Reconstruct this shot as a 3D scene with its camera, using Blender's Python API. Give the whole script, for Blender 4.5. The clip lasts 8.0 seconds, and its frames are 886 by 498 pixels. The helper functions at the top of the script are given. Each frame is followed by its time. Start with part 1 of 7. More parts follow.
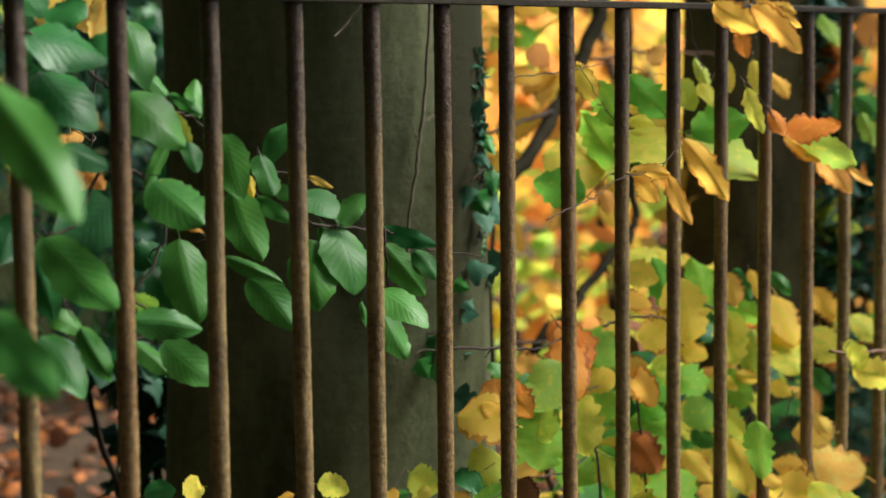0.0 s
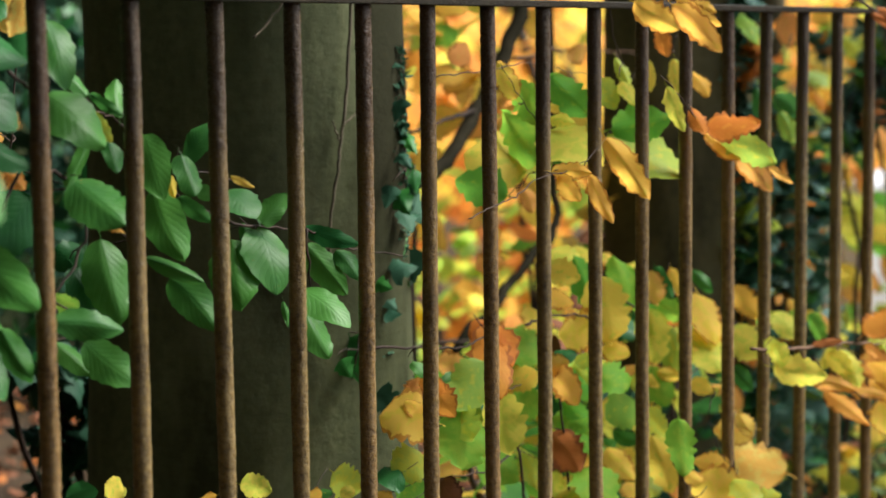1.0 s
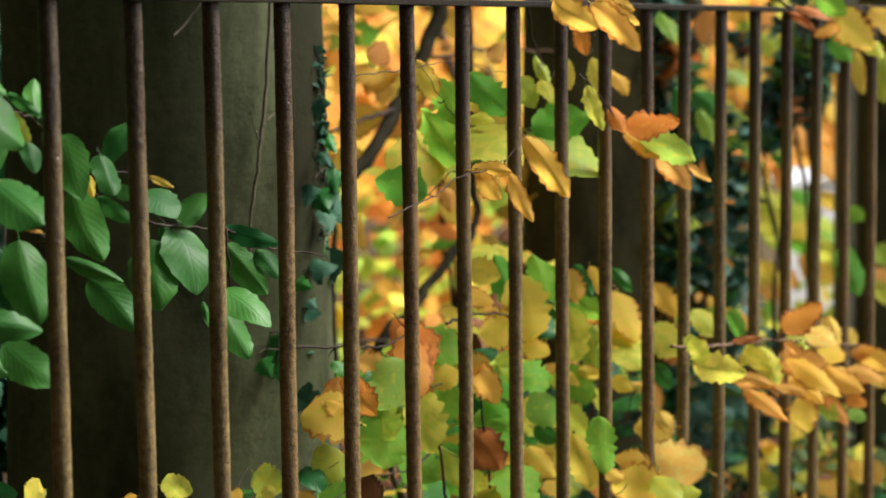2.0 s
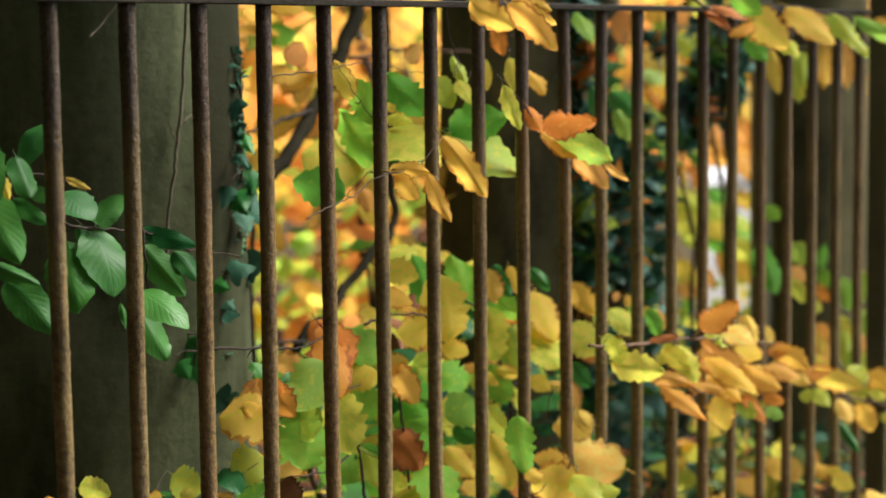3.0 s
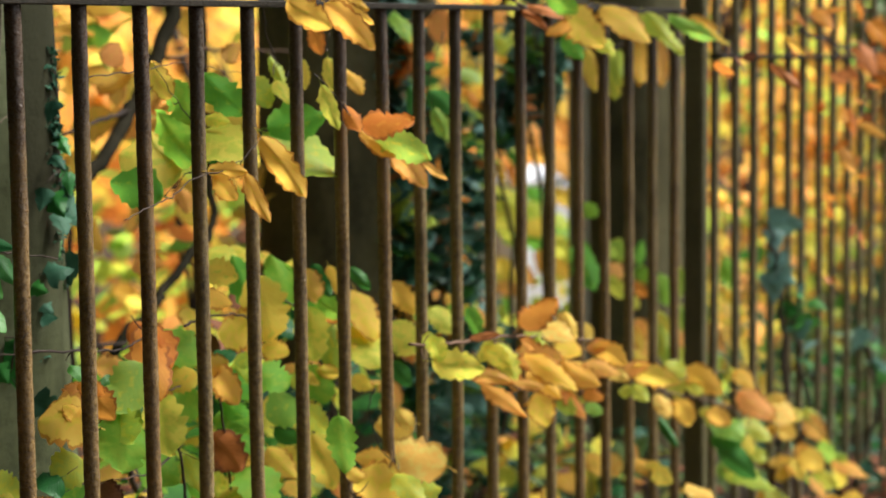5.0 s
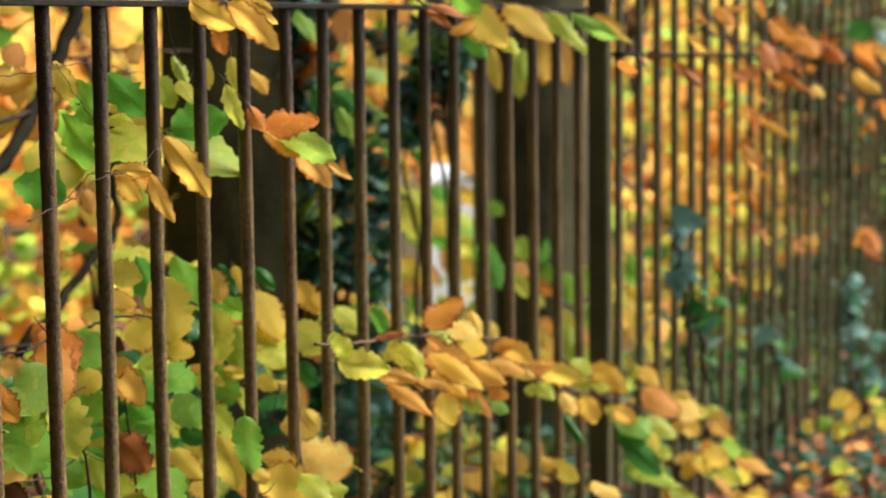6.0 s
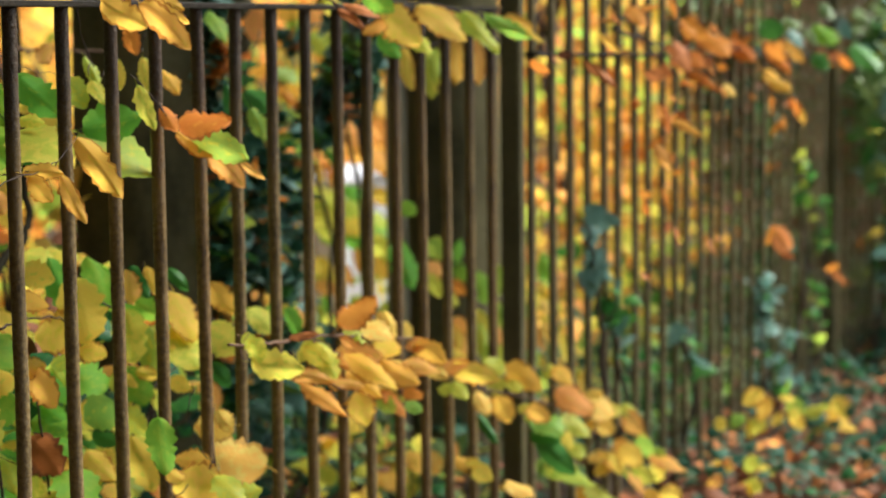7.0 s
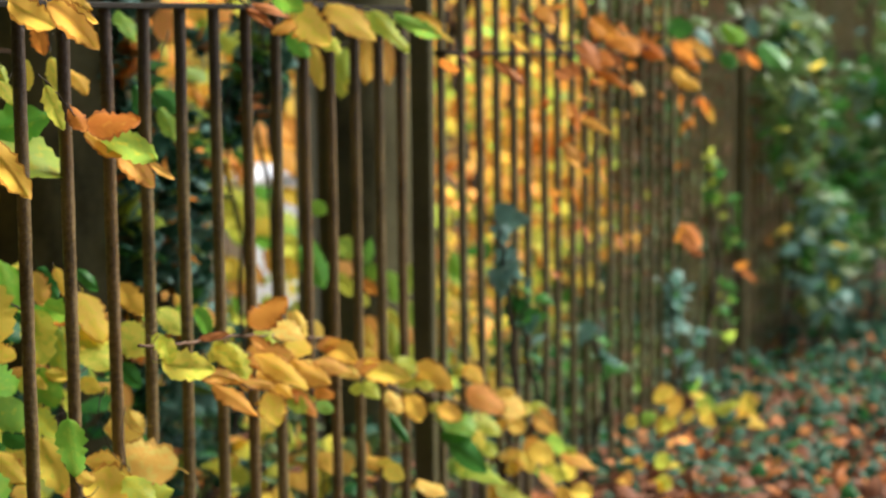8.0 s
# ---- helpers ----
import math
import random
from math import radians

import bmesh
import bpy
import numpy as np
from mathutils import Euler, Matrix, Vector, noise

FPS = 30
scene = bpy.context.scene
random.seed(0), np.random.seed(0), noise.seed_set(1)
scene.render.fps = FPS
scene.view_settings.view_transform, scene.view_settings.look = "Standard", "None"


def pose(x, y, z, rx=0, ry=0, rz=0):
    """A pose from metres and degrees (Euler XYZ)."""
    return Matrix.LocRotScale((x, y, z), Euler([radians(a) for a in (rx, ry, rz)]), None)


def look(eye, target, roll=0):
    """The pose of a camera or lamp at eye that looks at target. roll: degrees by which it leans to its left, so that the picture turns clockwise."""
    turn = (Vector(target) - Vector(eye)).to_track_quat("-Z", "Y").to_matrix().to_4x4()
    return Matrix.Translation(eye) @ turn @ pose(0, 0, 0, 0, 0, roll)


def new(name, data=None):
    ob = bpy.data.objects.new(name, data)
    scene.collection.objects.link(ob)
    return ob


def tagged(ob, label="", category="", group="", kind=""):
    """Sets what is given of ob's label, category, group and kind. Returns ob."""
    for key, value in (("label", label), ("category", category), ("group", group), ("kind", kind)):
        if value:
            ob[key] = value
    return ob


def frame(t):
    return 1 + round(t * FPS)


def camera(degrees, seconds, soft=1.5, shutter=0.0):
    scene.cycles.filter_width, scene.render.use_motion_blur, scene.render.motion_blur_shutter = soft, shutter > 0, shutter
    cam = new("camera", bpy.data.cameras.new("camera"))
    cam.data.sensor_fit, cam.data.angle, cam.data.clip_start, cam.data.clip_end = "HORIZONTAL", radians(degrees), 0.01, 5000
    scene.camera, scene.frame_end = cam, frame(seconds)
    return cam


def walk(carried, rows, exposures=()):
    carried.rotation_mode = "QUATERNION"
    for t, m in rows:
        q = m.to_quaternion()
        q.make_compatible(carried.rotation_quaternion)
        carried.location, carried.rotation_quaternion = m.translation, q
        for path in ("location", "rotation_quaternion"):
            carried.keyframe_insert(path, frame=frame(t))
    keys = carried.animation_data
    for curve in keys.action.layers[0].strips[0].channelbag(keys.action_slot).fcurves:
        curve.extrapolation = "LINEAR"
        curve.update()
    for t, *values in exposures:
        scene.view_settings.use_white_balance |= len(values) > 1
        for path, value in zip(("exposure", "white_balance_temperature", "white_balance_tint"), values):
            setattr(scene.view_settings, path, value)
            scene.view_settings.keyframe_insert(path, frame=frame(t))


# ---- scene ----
# World: x runs along the railing, y is the depth behind it, the ground falls gently towards +x.
EYE = Vector((-1.714, -1.498, 1.2))


def aim(heading, pitch, roll):
    h, p = radians(heading), radians(pitch)
    way = Vector((math.cos(h) * math.cos(p), math.sin(h) * math.cos(p), math.sin(p)))
    return look(EYE, EYE + way, roll)


cam = camera(19.35, 8.0, soft=1.7)
cam.data.dof.use_dof = True
cam.data.dof.focus_distance = 3.0
cam.data.dof.aperture_fstop = 6.2
walk(cam, [
    (0.0, aim(31.857, -8.255, -0.75)),
    (0.5, aim(30.954, -8.285, -0.73)),
    (1.0, aim(30.120, -8.293, -0.73)),
    (1.5, aim(29.242, -8.322, -0.71)),
    (3.0, aim(26.517, -8.351, -0.74)),
    (3.5, aim(25.559, -8.374, -0.73)),
    (4.0, aim(24.497, -8.388, -0.70)),
    (4.5, aim(23.504, -8.400, -0.70)),
    (6.0, aim(20.386, -8.455, -0.71)),
    (6.5, aim(19.343, -8.475, -0.69)),
    (7.0, aim(18.456, -8.482, -0.67)),
    (7.5, aim(17.505, -8.504, -0.65)),
    (8.0, aim(16.463, -8.522, -0.65)),
], exposures=[(0.0, 0.97), (8.0, 0.97)])

# ---- light ----
SUN_HEADING, SUN_HEIGHT = -40, 50
world = bpy.data.worlds.new("sky")
scene.world = world
world.use_nodes = True
wn = world.node_tree
sky = wn.nodes.new("ShaderNodeTexSky")
sky.sky_type, sky.sun_disc = "NISHITA", False
sky.sun_elevation, sky.sun_rotation = radians(SUN_HEIGHT), radians(90 - SUN_HEADING)
overcast = wn.nodes.new("ShaderNodeHueSaturation")
overcast.inputs["Saturation"].default_value = 0.52
wn.links.new(sky.outputs[0], overcast.inputs["Color"])
wn.links.new(overcast.outputs[0], wn.nodes["Background"].inputs["Color"])
wn.nodes["Background"].inputs["Strength"].default_value = 0.130
sun = new("sun", bpy.data.lights.new("sun", "SUN"))
sun.data.energy, sun.data.angle, sun.data.color = 4.8, radians(28), (1.0, 0.96, 0.90)
sun.matrix_world = look((0, 0, 0), (-math.cos(radians(SUN_HEADING)) * math.cos(radians(SUN_HEIGHT)),
                                    -math.sin(radians(SUN_HEADING)) * math.cos(radians(SUN_HEIGHT)), -math.sin(radians(SUN_HEIGHT))))


# ---- materials ----
def material(name):
    m = bpy.data.materials.new(name)
    m.use_nodes = True
    return m, m.node_tree, m.node_tree.nodes["Principled BSDF"]


def node(nt, kind, **inputs):
    n = nt.nodes.new(kind)
    for key, value in inputs.items():
        n.inputs[key].default_value = value
    return n


def noise_tex(nt, scale, detail=4.0, rough=0.55, coord="Object"):
    tc = nt.nodes.new("ShaderNodeTexCoord")
    n = node(nt, "ShaderNodeTexNoise", Scale=scale, Detail=detail, Roughness=rough)
    nt.links.new(tc.outputs[coord], n.inputs["Vector"])
    return n.outputs["Fac"]


def ramp(nt, fac, stops):
    r = nt.nodes.new("ShaderNodeValToRGB")
    e = r.color_ramp.elements
    while len(e) < len(stops):
        e.new(0.5)
    for el, (pos, col) in zip(e, stops):
        el.position, el.color = pos, (*col, 1)
    nt.links.new(fac, r.inputs[0])
    return r.outputs[0]


def mixed(nt, fac, a, b, blend="MIX"):
    m = nt.nodes.new("ShaderNodeMix")
    m.data_type, m.blend_type = "RGBA", blend
    for sock, value in ((m.inputs[0], fac), (m.inputs[6], a), (m.inputs[7], b)):
        if hasattr(value, "is_linked"):
            nt.links.new(value, sock)
        else:
            sock.default_value = value if isinstance(value, float) else (*value, 1)
    return m.outputs[2]


def maths(nt, op, a, b=0.0):
    m = nt.nodes.new("ShaderNodeMath")
    m.operation = op
    for sock, value in ((m.inputs[0], a), (m.inputs[1], b)):
        if hasattr(value, "is_linked"):
            nt.links.new(value, sock)
        else:
            sock.default_value = value
    return m.outputs[0]


def bump(nt, bsdf, height, strength, distance):
    b = node(nt, "ShaderNodeBump", Strength=strength, Distance=distance)
    nt.links.new(height, b.inputs["Height"])
    nt.links.new(b.outputs[0], bsdf.inputs["Normal"])


def surface(name, scale, stops, rough=0.8, fine=80.0, strength=0.4, distance=0.004, metal=0.0):
    """A matt surface whose colour runs over two scales of noise, with fine relief."""
    m, nt, b = material(name)
    wide, grain = noise_tex(nt, scale), noise_tex(nt, fine, 6.0, 0.65)
    fac = maths(nt, "ADD", maths(nt, "MULTIPLY", wide, 0.65), maths(nt, "MULTIPLY", grain, 0.35))
    nt.links.new(ramp(nt, fac, stops), b.inputs["Base Color"])
    b.inputs["Roughness"].default_value, b.inputs["Metallic"].default_value = rough, metal
    b.inputs["Specular IOR Level"].default_value = 0.2
    bump(nt, b, grain, strength, distance)
    return m


def bark_surface(name, stops, moss, rough=0.85, stain=None):
    """Beech bark: grey-green film in upright streaks, dark mossy blotches, fine cross wrinkles."""
    m, nt, b = material(name)
    tc = nt.nodes.new("ShaderNodeTexCoord")

    def streak(vec, detail):
        mp = nt.nodes.new("ShaderNodeMapping")
        mp.inputs["Scale"].default_value = vec
        nt.links.new(tc.outputs["Object"], mp.inputs["Vector"])
        n = node(nt, "ShaderNodeTexNoise", Scale=1.0, Detail=detail, Roughness=0.6)
        nt.links.new(mp.outputs[0], n.inputs["Vector"])
        return n.outputs["Fac"]

    run, wrinkle, grain = streak((11, 11, 3.0), 5.0), streak((9, 9, 70), 4.0), noise_tex(nt, 60.0, 6.0, 0.65)
    fac = maths(nt, "ADD", maths(nt, "MULTIPLY", run, 0.55), maths(nt, "ADD", maths(nt, "MULTIPLY", wrinkle, 0.1), maths(nt, "MULTIPLY", grain, 0.35)))
    dirt = ramp(nt, maths(nt, "ADD", maths(nt, "MULTIPLY", streak((5, 5, 2.0), 4.0), 0.8), maths(nt, "MULTIPLY", grain, 0.2)), [(0.52, (0, 0, 0)), (0.62, (0.8,) * 3)])
    col = mixed(nt, dirt, ramp(nt, fac, stops), moss)
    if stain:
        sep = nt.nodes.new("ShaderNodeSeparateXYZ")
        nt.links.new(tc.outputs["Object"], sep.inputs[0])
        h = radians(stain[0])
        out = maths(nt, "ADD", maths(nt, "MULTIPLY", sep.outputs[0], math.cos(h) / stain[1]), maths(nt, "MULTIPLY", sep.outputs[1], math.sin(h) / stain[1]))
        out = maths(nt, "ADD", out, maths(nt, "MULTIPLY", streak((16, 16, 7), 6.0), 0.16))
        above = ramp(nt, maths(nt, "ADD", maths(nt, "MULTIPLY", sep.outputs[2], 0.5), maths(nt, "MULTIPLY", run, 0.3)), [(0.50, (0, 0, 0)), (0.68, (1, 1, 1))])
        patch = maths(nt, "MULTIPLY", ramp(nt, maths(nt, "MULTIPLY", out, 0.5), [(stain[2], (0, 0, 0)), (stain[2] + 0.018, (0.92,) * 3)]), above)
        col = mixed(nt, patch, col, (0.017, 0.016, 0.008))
    nt.links.new(col, b.inputs["Base Color"])
    b.inputs["Roughness"].default_value = rough
    b.inputs["Specular IOR Level"].default_value = 0.06
    bump(nt, b, maths(nt, "ADD", maths(nt, "MULTIPLY", wrinkle, 0.4), grain), 0.35, 0.005)
    return m


def rust_iron(name, stops, gloss=0.55, top_tone=0.0, shine=0.5, ruddy=0.0):
    """Old iron: lumpy rust, wet scabs that catch the light, and a dark purple-brown tone towards the top."""
    m, nt, b = material(name)
    wide, mid, pit = noise_tex(nt, 7.0), noise_tex(nt, 150.0, 5.0, 0.6), noise_tex(nt, 420.0, 3.0, 0.6)
    fac = maths(nt, "ADD", maths(nt, "MULTIPLY", wide, 0.5), maths(nt, "MULTIPLY", mid, 0.5))
    col = ramp(nt, fac, stops)
    if top_tone:
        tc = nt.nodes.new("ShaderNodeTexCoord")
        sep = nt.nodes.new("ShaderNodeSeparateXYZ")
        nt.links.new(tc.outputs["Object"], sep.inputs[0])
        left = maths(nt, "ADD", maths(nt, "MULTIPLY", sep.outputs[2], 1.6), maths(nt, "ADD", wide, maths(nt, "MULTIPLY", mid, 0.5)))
        col = mixed(nt, maths(nt, "MULTIPLY", ramp(nt, left, [(0.35, (0, 0, 0)), (0.62, (1, 1, 1))]), top_tone), col, (0.038, 0.024, 0.019))
    each = nt.nodes.new("ShaderNodeObjectInfo").outputs["Random"]
    col = mixed(nt, maths(nt, "MULTIPLY", ramp(nt, each, [(0.55, (0, 0, 0)), (0.95, (1, 1, 1))]), ruddy), col, (1.0, 0.62, 0.45), "MULTIPLY")
    nt.links.new(mixed(nt, ramp(nt, pit, [(0.36, (0.4,) * 3), (0.50, (0, 0, 0))]), col, (0.026, 0.017, 0.010)), b.inputs["Base Color"])
    nt.links.new(ramp(nt, pit, [(0.40, (0.70,) * 3), (0.56, (gloss - 0.32,) * 3)]), b.inputs["Roughness"])
    b.inputs["Specular IOR Level"].default_value = shine
    bump(nt, b, maths(nt, "ADD", mid, maths(nt, "MULTIPLY", pit, 0.6)), 0.75, 0.003)
    return m


def leaf_material(name, main, second, edge, edge_amount=0.3, gloss=0.42, through_light=0.45, single=True, third=None):
    """A leaf: two blending tones, veins, browning margin, light that shines through."""
    m, nt, b = material(name)
    out = nt.nodes["Material Output"]
    if single:
        rnd = nt.nodes.new("ShaderNodeObjectInfo").outputs["Random"]
    else:
        rnd = nt.nodes.new("ShaderNodeNewGeometry").outputs["Random Per Island"]
    uv = nt.nodes.new("ShaderNodeUVMap")
    sep = nt.nodes.new("ShaderNodeSeparateXYZ")
    nt.links.new(uv.outputs[0], sep.inputs[0])
    u, v = sep.outputs[0], sep.outputs[1]
    across = maths(nt, "ABSOLUTE", maths(nt, "SUBTRACT", u, 0.5))
    veins = maths(nt, "POWER", maths(nt, "ABSOLUTE", maths(nt, "SINE", maths(nt, "MULTIPLY", maths(nt, "SUBTRACT", v, maths(nt, "MULTIPLY", across, 0.75)), 27.0))), 0.35)
    middle = maths(nt, "MINIMUM", maths(nt, "MULTIPLY", across, 22.0), 1.0)
    relief = maths(nt, "MULTIPLY", veins, middle)
    k = 1.0 if single else 13.0
    blotch = noise_tex(nt, 2.6 * k, 4.0)
    tone = maths(nt, "ADD", maths(nt, "MULTIPLY", rnd, 0.6), maths(nt, "MULTIPLY", blotch, 0.8))
    tone = maths(nt, "ADD", tone, maths(nt, "MULTIPLY", across, 0.25))
    col = mixed(nt, ramp(nt, tone, [(0.46, (0, 0, 0)), (0.86, (1, 1, 1))]), main, second)
    if third:
        # patches still turning, spreading out from the midrib
        patch = maths(nt, "SUBTRACT", maths(nt, "ADD", noise_tex(nt, 4.2 * k, 4.0), maths(nt, "MULTIPLY", rnd, 0.16)), maths(nt, "MULTIPLY", across, 0.22))
        col = mixed(nt, ramp(nt, patch, [(0.52, (0, 0, 0)), (0.62, (0.75,) * 3)]), col, third)
    rim = maths(nt, "ADD", maths(nt, "MULTIPLY", across, 1.7), maths(nt, "MULTIPLY", noise_tex(nt, 7.0 * k, 3.0), 0.55))
    rim = ramp(nt, rim, [(1.02 - edge_amount * 0.5, (0, 0, 0)), (1.12 - edge_amount * 0.4, (1, 1, 1))])
    col = mixed(nt, maths(nt, "MULTIPLY", rim, 0.9), col, edge)
    spots = ramp(nt, noise_tex(nt, 15.0 * k, 2.0), [(0.70, (0, 0, 0)), (0.76, (1, 1, 1))])
    col = mixed(nt, maths(nt, "MULTIPLY", spots, 0.55), col, edge)
    col = mixed(nt, maths(nt, "MULTIPLY", maths(nt, "SUBTRACT", 1.0, relief), 0.08), col, tuple(min(1, c * 1.25 + 0.02) for c in main))
    nt.links.new(col, b.inputs["Base Color"])
    b.inputs["Roughness"].default_value = gloss
    bump(nt, b, maths(nt, "ADD", relief, maths(nt, "MULTIPLY", blotch, 2.0)), 0.28, 0.001)
    b.inputs["Specular IOR Level"].default_value = 0.22 if gloss < 0.42 else 0.18 if gloss < 0.46 else 0.07
    tr = nt.nodes.new("ShaderNodeBsdfTranslucent")
    nt.links.new(col, tr.inputs["Color"])
    mix = node(nt, "ShaderNodeMixShader", Fac=through_light)
    nt.links.new(b.outputs[0], mix.inputs[1])
    nt.links.new(tr.outputs[0], mix.inputs[2])
    nt.links.new(mix.outputs[0], out.inputs["Surface"])
    return m


TONES = {
    "deep": ((0.016, 0.105, 0.026), (0.032, 0.17, 0.04), (0.16, 0.10, 0.02), -0.4, 0.40, 0.30),
    "green": ((0.036, 0.160, 0.032), (0.075, 0.25, 0.042), (0.20, 0.13, 0.02), -0.35, 0.40, 0.38),
    "bright": ((0.15, 0.45, 0.065), (0.25, 0.54, 0.06), (0.40, 0.30, 0.04), -0.1, 0.47, 0.66),
    "lime": ((0.27, 0.54, 0.09), (0.57, 0.67, 0.10), (0.55, 0.36, 0.04), 0.0, 0.45, 0.66),
    "yellow": ((0.93, 0.68, 0.11), (0.80, 0.75, 0.12), (0.60, 0.30, 0.05), 0.04, 0.5, 0.66),
    "gold": ((0.93, 0.54, 0.09), (0.93, 0.65, 0.12), (0.56, 0.24, 0.04), 0.06, 0.5, 0.66),
    "cream": ((0.88, 0.62, 0.11), (0.88, 0.66, 0.16), (0.60, 0.34, 0.08), 0.05, 0.5, 0.52),
    "amber": ((0.93, 0.47, 0.10), (0.93, 0.57, 0.12), (0.45, 0.17, 0.03), 0.15, 0.55, 0.66),
    "orange": ((0.90, 0.39, 0.11), (0.92, 0.50, 0.14), (0.46, 0.17, 0.03), 0.1, 0.5, 0.66),
    "copper": ((0.66, 0.21, 0.036), (0.76, 0.32, 0.055), (0.40, 0.13, 0.03), 0.15, 0.5, 0.58),
    "rust": ((0.42, 0.14, 0.04), (0.55, 0.21, 0.07), (0.20, 0.07, 0.03), 0.3, 0.5, 0.30),
    "brown": ((0.17, 0.072, 0.036), (0.26, 0.11, 0.06), (0.08, 0.035, 0.02), 0.3, 0.55, 0.15),
    "ivy": ((0.016, 0.060, 0.034), (0.04, 0.11, 0.065), (0.05, 0.06, 0.02), -0.4, 0.50, 0.15),
    # Bluish leaf tone that paints sky glint into the ivy's colour.
    "teal_glint": ((0.10, 0.22, 0.17), (0.18, 0.33, 0.27), (0.10, 0.10, 0.04), -0.4, 0.42, 0.30),
    "olive": ((0.075, 0.155, 0.045), (0.16, 0.24, 0.075), (0.16, 0.12, 0.04), -0.2, 0.44, 0.35),
    "ivygreen": ((0.020, 0.12, 0.025), (0.04, 0.20, 0.035), (0.05, 0.06, 0.02), -0.4, 0.36, 0.25),
}
TURNING_PATCH = {"lime": (0.72, 0.70, 0.08), "yellow": (0.55, 0.66, 0.08), "gold": (0.82, 0.66, 0.08), "cream": (0.93, 0.50, 0.10),
                 "amber": (0.90, 0.58, 0.08), "orange": (0.90, 0.56, 0.11), "bright": (0.36, 0.58, 0.07), "copper": (0.80, 0.36, 0.06)}
LEAF = {k: leaf_material(k + "_leaf", *v, third=TURNING_PATCH.get(k)) for k, v in TONES.items()}
MASS = {k: leaf_material(k + "_foliage", *v, single=False) for k, v in TONES.items()}
IRON = rust_iron("rusted_iron", [(0.30, (0.042, 0.028, 0.011)), (0.42, (0.140, 0.094, 0.034)), (0.55, (0.25, 0.172, 0.064)), (0.74, (0.34, 0.25, 0.105))], 0.46, 0.85, 0.42, 0.35)
WORN_IRON = rust_iron("brown_weathered_iron", [(0.3, (0.075, 0.062, 0.030)), (0.45, (0.160, 0.132, 0.064)), (0.6, (0.25, 0.205, 0.10)), (0.75, (0.34, 0.28, 0.15))], 0.7, 0.0, 0.25)
POST_IRON = rust_iron("brown_post_iron", [(0.3, (0.046, 0.042, 0.018)), (0.5, (0.092, 0.083, 0.036)), (0.7, (0.14, 0.122, 0.058))], 0.8, 0.0, 0.2)
DARK_IRON = rust_iron("weathered_dark_iron", [(0.3, (0.008, 0.007, 0.005)), (0.5, (0.018, 0.015, 0.010)), (0.7, (0.040, 0.031, 0.020))], 0.85, 0.0, 0.1)
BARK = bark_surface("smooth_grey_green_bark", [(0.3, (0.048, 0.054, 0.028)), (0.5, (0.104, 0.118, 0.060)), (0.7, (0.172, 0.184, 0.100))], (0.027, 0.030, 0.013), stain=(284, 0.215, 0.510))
PALE_BARK = bark_surface("pale_grey_bark", [(0.3, (0.16, 0.15, 0.10)), (0.5, (0.27, 0.25, 0.17)), (0.7, (0.38, 0.36, 0.26))], (0.10, 0.10, 0.06))
WET_BARK = bark_surface("black_wet_bark", [(0.3, (0.012, 0.010, 0.006)), (0.5, (0.028, 0.024, 0.014)), (0.7, (0.052, 0.045, 0.027))], (0.012, 0.012, 0.006), 0.85)
DARK_BARK = surface("brown_bark", 4.0, [(0.3, (0.020, 0.018, 0.010)), (0.5, (0.048, 0.043, 0.023)), (0.7, (0.10, 0.088, 0.052))], 0.9, 35.0, 0.6, 0.01)
BLACK_BARK = bark_surface("dark_wet_bark", [(0.3, (0.062, 0.055, 0.028)), (0.5, (0.125, 0.112, 0.058)), (0.7, (0.18, 0.16, 0.086))], (0.040, 0.038, 0.021), 0.9)
VINE = surface("dry_vine_bark", 30.0, [(0.3, (0.07, 0.06, 0.04)), (0.6, (0.15, 0.125, 0.085)), (0.8, (0.22, 0.19, 0.13))], 0.85, 300.0, 0.4, 0.001)
TWIG = surface("twig_bark", 30.0, [(0.3, (0.06, 0.035, 0.022)), (0.6, (0.17, 0.10, 0.06)), (0.8, (0.28, 0.18, 0.12))], 0.75, 300.0, 0.4, 0.001)
DARK_TWIG = surface("dark_twig_bark", 30.0, [(0.3, (0.02, 0.015, 0.012)), (0.6, (0.06, 0.04, 0.03)), (0.8, (0.12, 0.08, 0.06))], 0.75, 300.0, 0.4, 0.001)
SOIL = surface("leaf_mould", 2.2, [(0.3, (0.016, 0.012, 0.007)), (0.5, (0.042, 0.028, 0.016)), (0.7, (0.085, 0.055, 0.030))], 0.95, 40.0, 0.8, 0.02)
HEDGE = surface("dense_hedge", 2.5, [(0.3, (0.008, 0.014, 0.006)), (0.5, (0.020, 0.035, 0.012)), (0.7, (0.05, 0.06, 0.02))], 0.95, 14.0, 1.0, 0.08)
BROWN_WOOD = surface("brown_wood_edge", 1.2, [(0.3, (0.060, 0.062, 0.024)), (0.5, (0.13, 0.112, 0.046)), (0.7, (0.24, 0.175, 0.07))], 0.95, 9.0, 1.0, 0.08)


